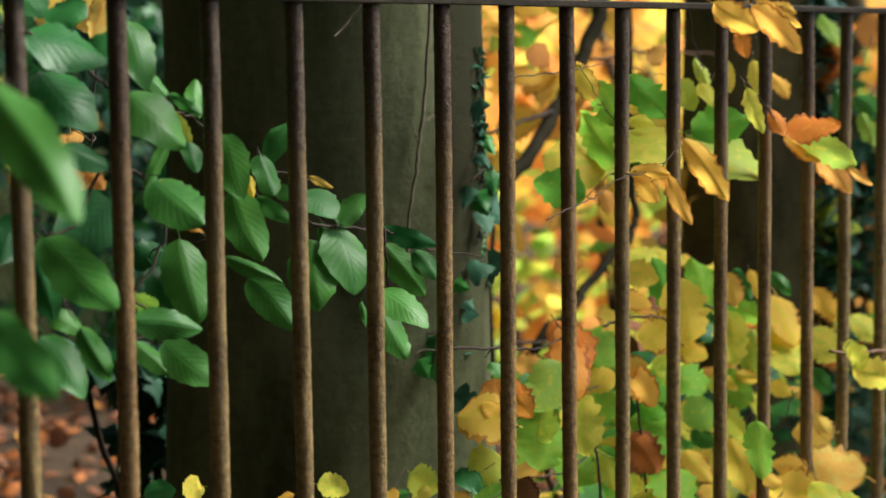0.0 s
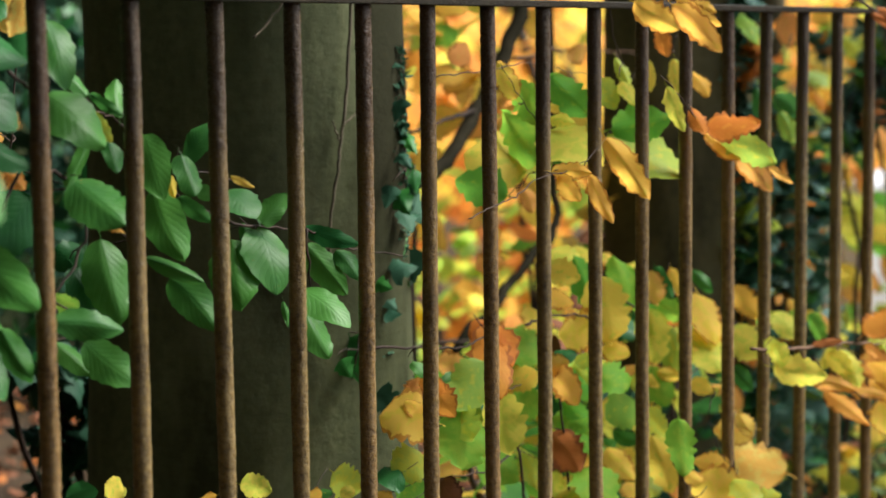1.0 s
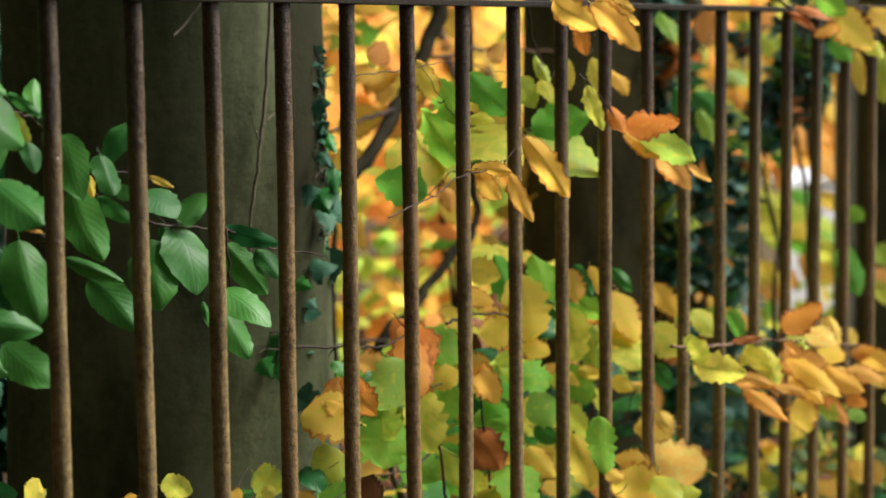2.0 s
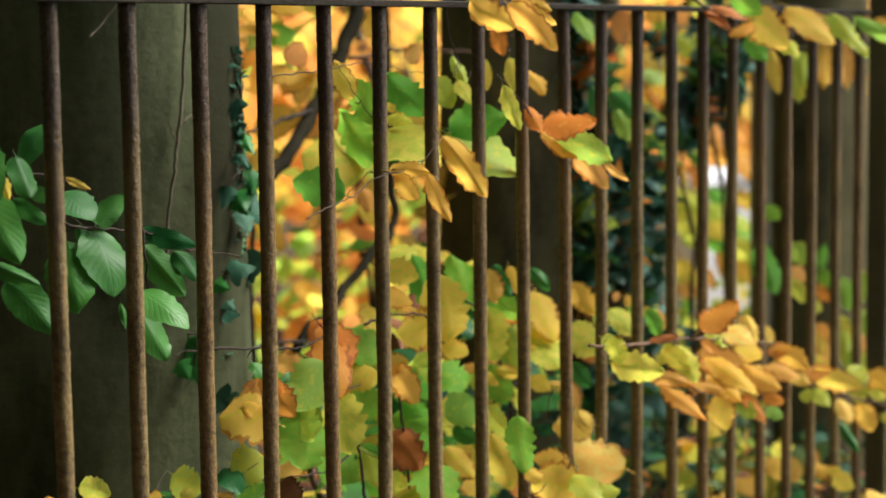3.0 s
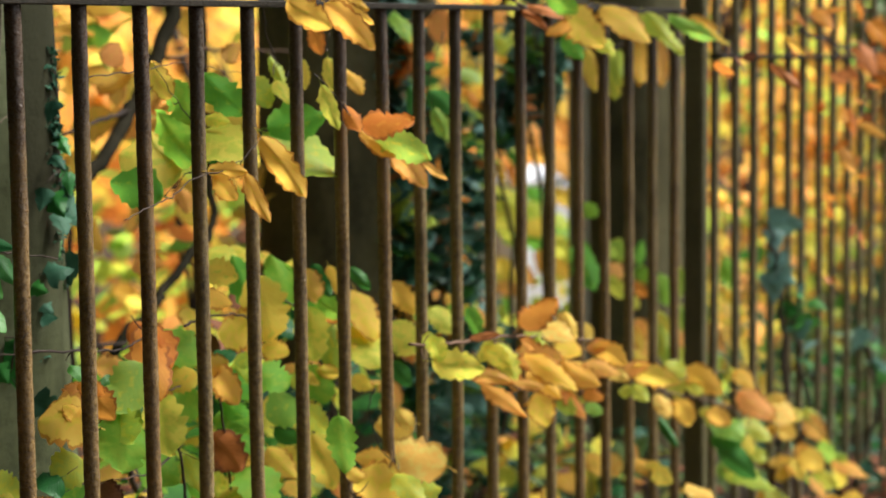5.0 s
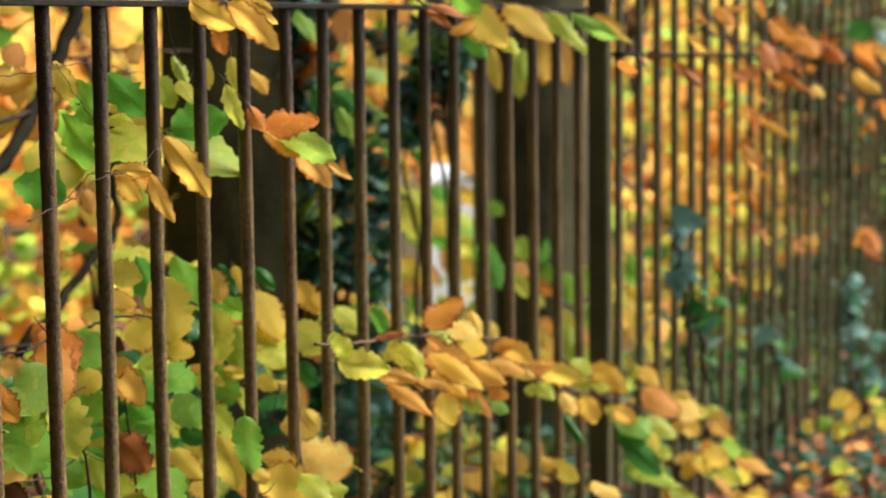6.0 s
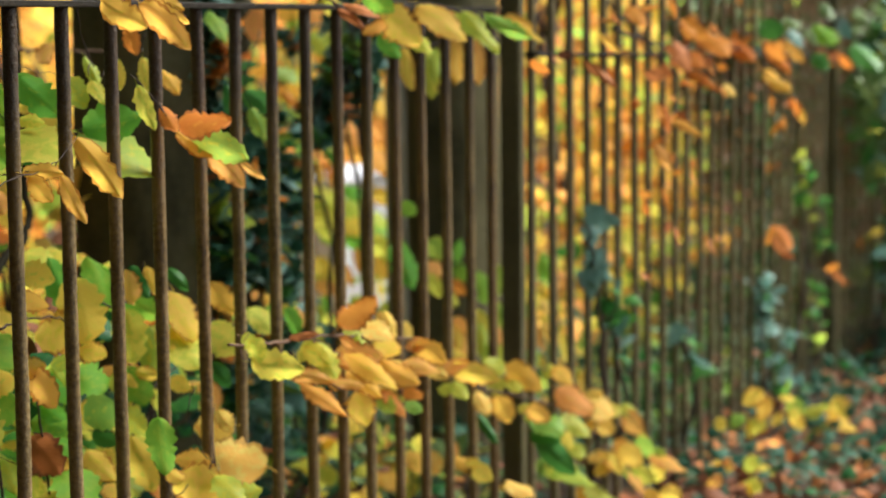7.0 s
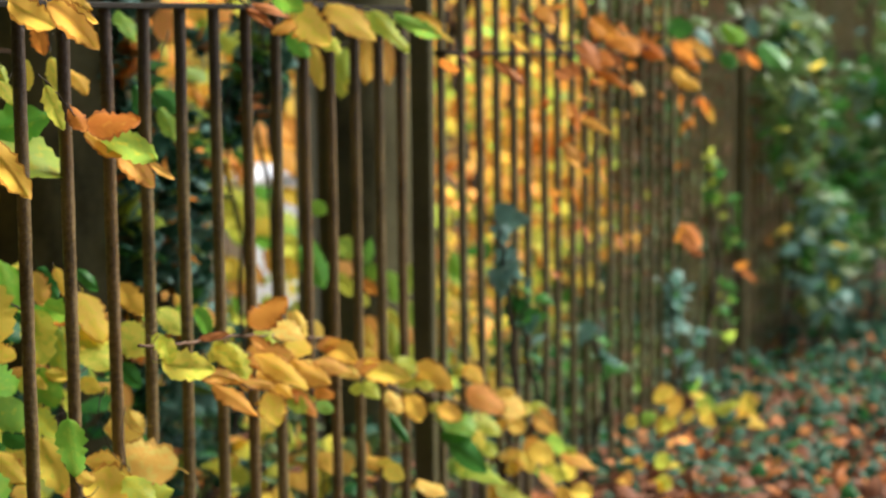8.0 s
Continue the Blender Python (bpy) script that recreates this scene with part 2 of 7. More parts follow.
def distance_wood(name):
    """The autumn wood far behind, out of reach: mottled gold, orange and green with added glow."""
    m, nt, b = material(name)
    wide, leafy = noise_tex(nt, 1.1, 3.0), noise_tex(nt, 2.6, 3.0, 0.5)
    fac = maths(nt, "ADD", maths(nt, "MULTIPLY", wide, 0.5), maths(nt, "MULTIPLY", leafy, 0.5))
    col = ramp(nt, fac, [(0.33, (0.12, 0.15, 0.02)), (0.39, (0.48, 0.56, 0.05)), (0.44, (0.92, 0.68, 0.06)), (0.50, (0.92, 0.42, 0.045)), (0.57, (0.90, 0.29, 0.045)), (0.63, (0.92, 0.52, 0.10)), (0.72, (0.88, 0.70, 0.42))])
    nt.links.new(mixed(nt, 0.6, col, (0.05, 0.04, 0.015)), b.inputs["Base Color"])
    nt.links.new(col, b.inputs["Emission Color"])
    # Emission stands in for sunlight that misses this face.
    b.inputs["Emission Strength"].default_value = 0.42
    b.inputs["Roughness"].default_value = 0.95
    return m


FAR_WOOD = distance_wood("glowing_far_wood")
# White of the added block that stands in for bright patches.
PALE_FILL = surface("pale_block_white", 1.6, [(0.3, (0.74, 0.79, 0.90)), (0.5, (0.84, 0.87, 0.92)), (0.7, (0.90, 0.91, 0.92))], 0.8, 30.0, 0.3, 0.006)


# ---- building helpers ----
def mesh_of(name, verts, faces, mats, index=None, uvs=None, smooth=True):
    me = bpy.data.meshes.new(name)
    me.from_pydata(verts, [], faces)
    for m in mats:
        me.materials.append(m)
    if index is not None:
        me.polygons.foreach_set("material_index", index)
    if uvs is not None:
        layer = me.uv_layers.new(name="UVMap")
        loops = np.empty(len(me.loops), dtype=np.int32)
        me.loops.foreach_get("vertex_index", loops)
        layer.data.foreach_set("uv", np.asarray(uvs, dtype=np.float32)[loops].ravel())
    if smooth:
        me.polygons.foreach_set("use_smooth", [True] * len(me.polygons))
    me.update()
    return me


def put(name, me, parent=None, m=None, label=""):
    ob = new(name, me)
    ob.parent = parent
    if m is not None:
        ob.matrix_basis = m
    return tagged(ob, label)


def thing(name, m, label, category, group="", kind=""):
    ob = new(name)
    ob.empty_display_size = 0.05
    ob.matrix_basis = m
    return tagged(ob, label, category, group, kind)


def ground_z(x, y):
    """The path and the wood floor: a gentle fall towards +x that levels out far off."""
    xx = max(-8.0, min(14.0, x))
    z = -0.01 - 0.08 * xx
    return z + 0.035 * noise.noise(Vector((x * 0.9, y * 0.9, 0))) + 0.012 * noise.noise(Vector((x * 4, y * 4, 3)))


def tube(path, radii, sides=7, wobble=0.0, seed=0.0):
    """Vertices and faces of a tapering tube along a path."""
    pts = [Vector(p) for p in path]
    verts, faces = [], []
    side = Vector((0.31, 0.87, 0.38))
    for k, p in enumerate(pts):
        d = (pts[min(k + 1, len(pts) - 1)] - pts[max(k - 1, 0)]).normalized()
        a = d.cross(side)
        if a.length < 0.1:
            a = d.cross(Vector((1, 0, 0)))
        a.normalize()
        b = d.cross(a)
        for j in range(sides):
            g = 2 * math.pi * j / sides
            q = math.cos(g) * a + math.sin(g) * b
            r = radii[k] * (1 + wobble * noise.noise(p * 9 + q * 2 + Vector((seed, 0, 0))))
            verts.append(p + q * r)
    for k in range(len(pts) - 1):
        for j in range(sides):
            n = (j + 1) % sides
            faces.append((k * sides + j, k * sides + n, (k + 1) * sides + n, (k + 1) * sides + j))
    faces.append(tuple(range(sides))[::-1])
    faces.append(tuple(range((len(pts) - 1) * sides, len(pts) * sides)))
    return verts, faces


def bent(points, steps=6, jitter=0.0, seed=1):
    """A smooth line through points (Catmull-Rom), slightly crooked."""
    rnd = random.Random(seed)
    p = [Vector(q) for q in points]
    p = [2 * p[0] - p[1]] + p + [2 * p[-1] - p[-2]]
    line = []
    for k in range(1, len(p) - 2):
        for s in range(steps):
            t = s / steps
            a, b, c, d = p[k - 1], p[k], p[k + 1], p[k + 2]
            q = 0.5 * (2 * b + (c - a) * t + (2 * a - 5 * b + 4 * c - d) * t * t + (3 * b - a - 3 * c + d) * t ** 3)
            line.append(q + Vector((rnd.uniform(-1, 1), rnd.uniform(-1, 1), rnd.uniform(-1, 1))) * jitter)
    line.append(p[-2])
    return line


twig_lines, leaf_bases = {}, {}


def twig(points, r0, r1, parent, mat, name="twig", jitter=0.002, seed=1, sides=6):
    if parent is not None:
        points = [Vector(p) - parent.matrix_basis.translation for p in points]
    line = bent(points, 6, jitter, seed)
    n = len(line) - 1
    v, f = tube(line, [r0 + (r1 - r0) * k / n for k in range(n + 1)], sides, 0.25, seed)
    ob = put(name, mesh_of(name, v, f, [mat]), parent)
    twig_lines[ob.name] = line
    return ob


def leaf_outline(v, kind):
    """Half width of a leaf at v from stalk (0) to tip (1)."""
    w = math.sin(math.pi * min(1, v ** 0.85)) ** 0.54 if 0 < v < 1 else 0.0
    if kind == "ivy":
        lobes = ((0.0, 0.20), (0.12, 0.42), (0.25, 0.40), (0.38, 0.26), (0.50, 0.34), (0.62, 0.22), (0.8, 0.13), (1.0, 0.0))
        for (a, wa), (b, wb) in zip(lobes, lobes[1:]):
            if v <= b:
                return wa + (wb - wa) * (v - a) / (b - a)
    if v > 0.8:
        w *= 1 - 0.2 * (v - 0.8) / 0.2
    return w * 0.36


def leaf_geometry(kind="beech", along=8, half=3, fold=0.12, curl=0.1, twist=0.1, pleat=0.010, ragged=0.0, seed=0, teeth=1.0):
    """A leaf of length 1 on +y, face to +z, with a wavy scalloped margin where ragged is given."""
    rnd = random.Random(seed)
    verts, uvs, faces = [], [], []
    wide = 2 * half + 1
    bite = [[rnd.uniform(-1, 1) for _ in range(8)] for _ in (0, 1)]
    phase, lift, skew = [rnd.uniform(0, 1) for _ in (0, 1)], [rnd.uniform(0, 6.28) for _ in (0, 1)], rnd.uniform(-0.06, 0.06)
    lobes = rnd.uniform(5.2, 7.0)
    for i in range(along + 1):
        v = i / along
        w = leaf_outline(v, kind)
        for j in range(-half, half + 1):
            u, s = j / half, int(j > 0)
            ww = w
            if ragged:
                k = min(int(v * 7), 6)
                low = bite[s][k] + (bite[s][k + 1] - bite[s][k]) * (v * 7 - k)
                scallop = 1 - 2 * abs((lobes * v + phase[s]) % 1.0 - 0.35)
                ww *= 1 + (1.6 * ragged * low + 0.30 * teeth * (0.35 + abs(low)) * scallop * min(1, 3 * v)) * abs(u) ** 3
            x = u * ww + skew * math.sin(math.pi * v)
            ang = twist * (v - 0.4)
            z = -fold * abs(u) * w * 2 + curl * (v - 0.45) ** 2 * -1.6 + pleat * math.sin((v - abs(u) * 0.22) * 27 * 2) * abs(u) + 0.02 * math.sin(7 * v + seed) * u
            if ragged:
                z += 0.032 * math.sin(9 * v + lift[s]) * u * u
            verts.append((x * math.cos(ang), v - 0.05 * abs(u) * w, z + x * math.sin(ang)))
            uvs.append((0.5 + 0.5 * u, v))
    for i in range(along):
        for j in range(wide - 1):
            a = i * wide + j
            faces.append((a, a + 1, a + wide + 1, a + wide))
    if ragged:
        n = len(verts)
        verts += [(-0.009, 0.03, 0.0), (0.009, 0.03, 0.0), (-0.007, -0.08, -0.02), (0.007, -0.08, -0.02), (-0.009, -0.17, -0.07), (0.009, -0.17, -0.07)]
        uvs += [(0.5, 0.0)] * 6
        faces += [(n, n + 2, n + 3, n + 1), (n + 2, n + 4, n + 5, n + 3)]
    return verts, uvs, faces


# key leaves: scalloped, lobed and smooth shapes, one mesh for each shape and tone
SHAPES = [leaf_geometry("beech", 30, 4, 0.05 + 0.04 * (k % 3), 0.03 + 0.05 * (k % 4), 0.30 * math.sin(k * 2.1), 0.0015, 0.10, k) for k in range(9)]
SHAPES += [leaf_geometry("ivy", 16, 3, 0.10 + 0.06 * k, 0.15 * k, 0.3 * (k - 1), 0.004, 0.04, 20 + k) for k in range(3)]
SHAPES += [leaf_geometry("beech", 30, 4, 0.06 + 0.05 * (k % 3), 0.06 + 0.08 * (k % 4), 0.3 * math.sin(k * 2.1), 0.002, 0.04, 40 + k, 0.35) for k in range(9)]
SMALL = len(SHAPES)
SHAPES += [leaf_geometry("beech", 18, 1, 0.10 + 0.05 * (k % 2), 0.10 + 0.08 * (k % 3), 0.3 * math.sin(k * 1.9), 0.0, 0.05, 60 + k, 0.9) for k in range(6)]
SHAPES += [leaf_geometry("ivy", 8, 1, 0.12 + 0.05 * k, 0.15 * k, 0.3 * (k - 1), 0.0, 0.03, 70 + k, 0.0) for k in range(3)]
leaf_meshes = {}


def leaf_mesh(shape, tone):
    key = (shape, tone)
    if key not in leaf_meshes:
        v, uv, f = SHAPES[shape]
        leaf_meshes[key] = mesh_of("leaf", v, f, [LEAF[tone]], uvs=uv)
    return leaf_meshes[key]


leaf_count = 0


def leaf(branch, x, y, z, length, turn, tone, tilt=0.0, nod=0.0, face=205.0, slim=1.0):
    """One leaf with its stalk at (x, y, z); turn: way of its tip, 0 to +x, 90 up, seen from the path; tilt about its midrib, nod away from the eye."""
    global leaf_count
    leaf_count += 1
    h = radians(face)
    out = Vector((math.cos(h), math.sin(h), 0.7)).normalized()
    right = Vector((-out.y, out.x, 0)).normalized()
    up = out.cross(right)
    a = radians(turn)
    tip = math.cos(a) * right + math.sin(a) * up
    side = tip.cross(out)
    base = Matrix((side, tip, out)).transposed().to_4x4()
    at = Vector((x, y, z)) - branch.matrix_basis.translation
    near, holder, joint = 9.0, branch, at
    for c in branch.children:
        for q in twig_lines.get(c.name, ()):
            if (q - at).length < near:
                near, holder, joint = (q - at).length, c, q
    leaf_bases.setdefault(branch.name, []).append((at, joint, tip, holder))
    m = Matrix.Translation(at) @ base @ Matrix.Rotation(radians(nod), 4, "X") @ Matrix.Rotation(radians(tilt), 4, "Y") @ Matrix.Diagonal((length * slim, length, length, 1))
    return put("leaf", leaf_mesh(9 + leaf_count % 3 if tone.startswith("ivy") else (leaf_count * 5) % 9 + (12 if tone in ("deep", "green") else 0), tone), holder, m)


def shoots(branch, mat):
    """Thin shoots that tie the leaves to their nearest stem."""
    for at, joint, tip, holder in leaf_bases.get(branch.name, ()):
        gap = (at - joint).length
        if 0.006 < gap < 0.10:
            back = at - tip * 0.008
            line = [joint, joint.lerp(back, 0.5) - tip * gap * 0.12 + Vector((0, 0, -0.06 * gap)), back]
            v, f = tube(bent(line, 3), [0.0011, 0.0010, 0.0010, 0.0009, 0.0008, 0.0007, 0.0006], 4)
            put("shoot", mesh_of("shoot", v, f, [mat]), holder)


def foliage(name, clumps, tones, size, parent=None, kind="beech", droop=0.5, seed=1, label="", spread=0.35):
    """Many leaves in ellipsoid clumps (x, y, z, rx, ry, rz, number), as one mesh."""
    rng = np.random.default_rng(seed)
    proto = [leaf_geometry(kind, 8 if kind == "ivy" else 5, 1, 0.15, 0.25 * (k + 1) / 3, 0.3 * (k - 1), 0.0, 0.0, k) for k in range(3)]
    pv = [np.array(p[0]) for p in proto]
    pu, pf = np.array(proto[0][1]), np.array(proto[0][2])
    names = list(tones)
    prob = np.array([tones[k] for k in names], dtype=float)
    prob /= prob.sum()
    V, U, F, I = [], [], [], []
    base = 0
    for (cx, cy, cz, rx, ry, rz, n) in clumps:
        d = rng.normal(size=(n, 3))
        d /= np.linalg.norm(d, axis=1)[:, None]
        d *= rng.uniform(0.25, 1.0, n)[:, None] ** 0.5
        pos = np.array((cx, cy, cz)) + d * np.array((rx, ry, rz))
        local = rng.choice(len(names), p=prob)
        for k in range(n):
            az, el, ro = rng.uniform(0, 2 * math.pi), rng.normal(-droop, 0.5), rng.normal(0, 0.6)
            m = (Matrix.Rotation(az, 3, "Z") @ Matrix.Rotation(el, 3, "X") @ Matrix.Rotation(ro, 3, "Y"))
            s = size * rng.uniform(0.65, 1.25)
            V.append(pv[k % 3] * s @ np.array(m).T + pos[k])
            U.append(pu)
            F.append(pf + base)
            base += len(pu)
            t = local if rng.uniform() < spread else rng.choice(len(names), p=prob)
            I.append(np.full(len(pf), t))
    me = mesh_of(name, np.concatenate(V), np.concatenate(F).tolist(), [MASS[k] for k in names], np.concatenate(I), np.concatenate(U))
    ob = put(name, me, parent, label=label)
    return ob


def single_leaves(thing_of, clumps, tones, size, kind="beech", droop=0.5, seed=1, spread=0.35):
    """The same clumps of leaves, each leaf a part of its own."""
    rng = np.random.default_rng(seed)
    names = list(tones)
    prob = np.array([tones[k] for k in names], dtype=float)
    prob /= prob.sum()
    for (cx, cy, cz, rx, ry, rz, n) in clumps:
        d = rng.normal(size=(n, 3))
        d /= np.linalg.norm(d, axis=1)[:, None]
        d *= rng.uniform(0.25, 1.0, n)[:, None] ** 0.5
        local = rng.choice(len(names), p=prob)
        for k in range(n):
            az, el, ro = rng.uniform(0, 2 * math.pi), rng.normal(-droop, 0.5), rng.normal(0, 0.6)
            turn = Matrix.Rotation(az, 4, "Z") @ Matrix.Rotation(el, 4, "X") @ Matrix.Rotation(ro, 4, "Y")
            t = local if rng.uniform() < spread else rng.choice(len(names), p=prob)
            shape = SMALL + (6 + k % 3 if kind == "ivy" else k % 6)
            m = Matrix.Translation((cx + d[k][0] * rx, cy + d[k][1] * ry, cz + d[k][2] * rz)) @ turn @ Matrix.Scale(size * rng.uniform(0.65, 1.25), 4)
            put("leaf", leaf_mesh(shape, names[t]), thing_of, m)


# ---- ground ----
def build_ground():
    n = 110
    verts, faces = [], []
    for j in range(n + 1):
        for i in range(n + 1):
            a, b = i / n * 2 - 1, j / n * 2 - 1
            x = 4 + 12 * a + 300 * a ** 7
            y = 1 + 10 * b + 300 * b ** 7
            verts.append((x, y, ground_z(x, y)))
    for j in range(n):
        for i in range(n):
            a = j * (n + 1) + i
            faces.append((a, a + 1, a + n + 2, a + n + 1))
    ob = put("ground", mesh_of("ground", verts, faces, [SOIL]))
    tagged(ob, "brown leaf-strewn woodland ground falling gently", "ground", kind="structure")


build_ground()


# ---- railing ----
PITCH, BAR_R = 0.14, 0.0092


def bar_mesh(length, seed, near):
    """A round iron bar from z = 0 down to -length, swollen by rust."""
    sides, rings = (18, 270) if near else (8, 14)
    verts, faces = [], []
    for k in range(rings + 1):
        z = -length * k / rings
        ox, oy = 0.0015 * noise.noise(Vector((seed, z * 3, 0))), 0.0015 * noise.noise(Vector((seed, z * 3, 7)))
        for j in range(sides):
            g = 2 * math.pi * j / sides
            c, s = math.cos(g), math.sin(g)
            r = BAR_R * (1 + 0.06 * noise.noise(Vector((c * 1.5, s * 1.5 + seed * 5, z * 20))) + (0.10 * noise.noise(Vector((c * 2.2, s * 2.2, z * 190 + seed))) if near else 0))
            verts.append((ox + c * r, oy + s * r, z))
    for k in range(rings):
        for j in range(sides):
            n = (j + 1) % sides
            faces.append((k * sides + n, k * sides + j, (k + 1) * sides + j, (k + 1) * sides + n))
    faces.append(tuple(range(sides)))
    return mesh_of("bar", verts, faces, [IRON if near else WORN_IRON])


def box(sx, sy, sz, bevel=0.002):
    bm = bmesh.new()
    bmesh.ops.create_cube(bm, size=1.0)
    bmesh.ops.scale(bm, vec=(sx, sy, sz), verts=bm.verts)
    bmesh.ops.bevel(bm, geom=bm.edges[:], offset=bevel, segments=2, affect="EDGES")
    return bm


def part(name, bm, mat, parent=None, m=None, label=""):
    me = bpy.data.meshes.new(name)
    bm.to_mesh(me)
    bm.free()
    me.materials.append(mat)
    return put(name, me, parent, m, label)


def flat_rail(x0, z0, x1, z1, wide, thick, mat, parent):
    n = 24
    verts, faces = [], []
    for k in range(n + 1):
        x, z = x0 + (x1 - x0) * k / n, z0 + (z1 - z0) * k / n + 0.0015 * noise.noise(Vector((k * 0.7, x0, 0)))
        for sy, sz in ((-1, -0.7), (-1, 0.7), (-0.9, 1), (0.9, 1), (1, 0.7), (1, -0.7), (0.9, -1), (-0.9, -1)):
            verts.append((x, sy * wide / 2, z + sz * thick / 2))
    for k in range(n):
        for j in range(8):
            m = (j + 1) % 8
            faces.append((k * 8 + j, k * 8 + m, k * 8 + 8 + m, k * 8 + 8 + j))
    faces += [tuple(range(8))[::-1], tuple(range(n * 8, n * 8 + 8))]
    return put("rail", mesh_of("rail", verts, faces, [mat], smooth=False), parent)


def post(x, top):
    z = ground_z(x, 0)
    p = thing("railing_post", pose(x, 0, z), "dark square iron railing post set in ground", "post", "railing posts")
    part("shaft", box(0.040, 0.040, top - z + 0.3, 0.004), POST_IRON, p, pose(0, 0, (top - z) / 2 - 0.15))
    part("cap", box(0.050, 0.050, 0.016, 0.004), POST_IRON, p, pose(0, 0, top - z + 0.008))
    return p


def panel(first, last, rail0, rail1, bar_top, variants, near, label):
    p = thing("iron_railing", pose(first * PITCH, 0, 0), label, "railing", "iron railings")
    x0, x1 = (first - 0.15) * PITCH, (last + 0.15) * PITCH
    for k in range(first, last + 1):
        x = k * PITCH
        top = rail0 + (rail1 - rail0) * (x - x0) / (x1 - x0) + bar_top
        put("bar", variants[k % len(variants)], p, pose(x - first * PITCH, 0, top, random.uniform(-0.25, 0.25), random.uniform(-0.25, 0.25), random.uniform(0, 360)))
    flat_rail(x0 - first * PITCH, rail0, x1 - first * PITCH, rail1, 0.034, 0.009, DARK_IRON, p)
    return p


def rail_1(x):
    return 1.104 - 0.0607 * x


def rail_2(x):
    return 0.81 - 0.075 * (x - 3.36)


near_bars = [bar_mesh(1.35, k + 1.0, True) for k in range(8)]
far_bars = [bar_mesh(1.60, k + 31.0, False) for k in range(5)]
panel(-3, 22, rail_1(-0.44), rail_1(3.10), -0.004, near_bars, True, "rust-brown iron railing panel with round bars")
panel(24, 48, rail_2(3.34), rail_2(6.74), 0.34, far_bars, False, "weathered iron railing panel with tall round bars")
panel(50, 75, rail_2(6.98), rail_2(10.5), 0.34, far_bars, False, "far iron railing panel half hidden by ivy")
post(-0.50, 1.25)
post(3.222, 1.10)
post(6.88, 0.85)


# ---- trunks ----
def trunk(name, x, y, radius, height, lean, mat, label, flutes=0.08, seed=0.0, flare=0.35, sides=40, crown=(), tones=None):
    z0 = ground_z(x, y) - 0.15
    t = thing(name, pose(x, y, z0), label, "tree")
    verts, faces = [], []
    rings = 40
    for k in range(rings + 1):
        h = height * (k / rings) ** 1.3
        for j in range(sides):
            g = 2 * math.pi * j / sides
            c, s = math.cos(g), math.sin(g)
            r = radius * (1 + flutes * math.sin(3 * g + seed) + 0.5 * flutes * math.sin(5 * g + seed * 2) + 0.05 * noise.noise(Vector((c * 1.5 + seed, s * 1.5, h * 1.2))) + 0.012 * noise.noise(Vector((c * 6, s * 6 + seed, h * 9))))
            r *= 1 + flare * math.exp(-h * 3.2) * (1 + 0.5 * math.sin(4 * g + seed)) - 0.008 * h
            verts.append((c * r + lean[0] * h, s * r + lean[1] * h, h))
    for k in range(rings):
        for j in range(sides):
            n = (j + 1) % sides
            faces.append((k * sides + j, k * sides + n, (k + 1) * sides + n, (k + 1) * sides + j))
    faces.append(tuple(range(rings * sides, rings * sides + sides)))
    put("trunk", mesh_of("trunk", verts, faces, [mat]), t)
    top = t.matrix_basis.translation + Vector((lean[0] * height, lean[1] * height, height))
    for k, c in enumerate(crown):
        start = top - Vector((0, 0, 0.9 - 0.12 * k))
        end = Vector(c[:3])
        twig([start, start.lerp(end, 0.5) + Vector((0, 0, 0.25)), end, end + (end - start) * 0.25], radius * 0.4, radius * 0.1, t, mat, "limb", 0.01, k + 1, 8)
    o = t.matrix_basis.translation
    foliage("crown", [(c[0] - o.x, c[1] - o.y, c[2] - o.z, *c[3:]) for c in crown], tones, 0.15, t, seed=int(seed * 10))
    return t


SHADE = {"deep": 3, "green": 1}
TURNING = {"lime": 2, "yellow": 2, "green": 1}
# Crown clumps are added overhead, out of view, to block sky light.
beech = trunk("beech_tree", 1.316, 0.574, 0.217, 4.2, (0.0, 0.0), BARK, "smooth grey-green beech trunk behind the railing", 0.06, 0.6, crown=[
    (x, y, z, 1.0, 1.0, 0.4, 560) for x, y, z in ((0.4, -0.6, 3.5), (0.3, 0.9, 3.4), (-0.2, -2.2, 3.5), (-0.6, 0.8, 3.3), (-1.6, 0.2, 3.2), (-2.4, 0.4, 3.5), (-0.9, 2.0, 3.4), (-1.6, 2.8, 3.6), (-2.6, 1.9, 3.3), (-0.8, -1.4, 3.4), (-1.8, -1.2, 3.2), (-2.8, -1.3, 3.4))], tones=SHADE)
# Third crown clump is added out of view to shade this trunk.
trunk("tree", 3.105, 0.722, 0.155, 3.6, (0.0, 0.0), BLACK_BARK, "slim dark brown tree trunk behind the railing", 0.05, 2.0, 0.2, crown=[(2.6, 1.6, 4.1, 0.6, 0.6, 0.4, 200), (3.3, 1.3, 4.4, 0.6, 0.6, 0.4, 200), (4.6, -0.6, 3.3, 1.1, 0.7, 0.45, 620)], tones=TURNING)
# Last clump, also unseen, is added to keep sun off this trunk.
trunk("tree", 4.405, 0.520, 0.118, 3.6, (0.0, 0.0), BLACK_BARK, "dark brown tree trunk beside the railing post", 0.06, 4.0, 0.2, crown=[(3.9, 1.4, 4.2, 0.6, 0.6, 0.4, 200), (4.6, 1.2, 4.4, 0.6, 0.6, 0.4, 200), (5.9, -1.1, 3.1, 0.5, 0.4, 0.3, 260)], tones=TURNING)
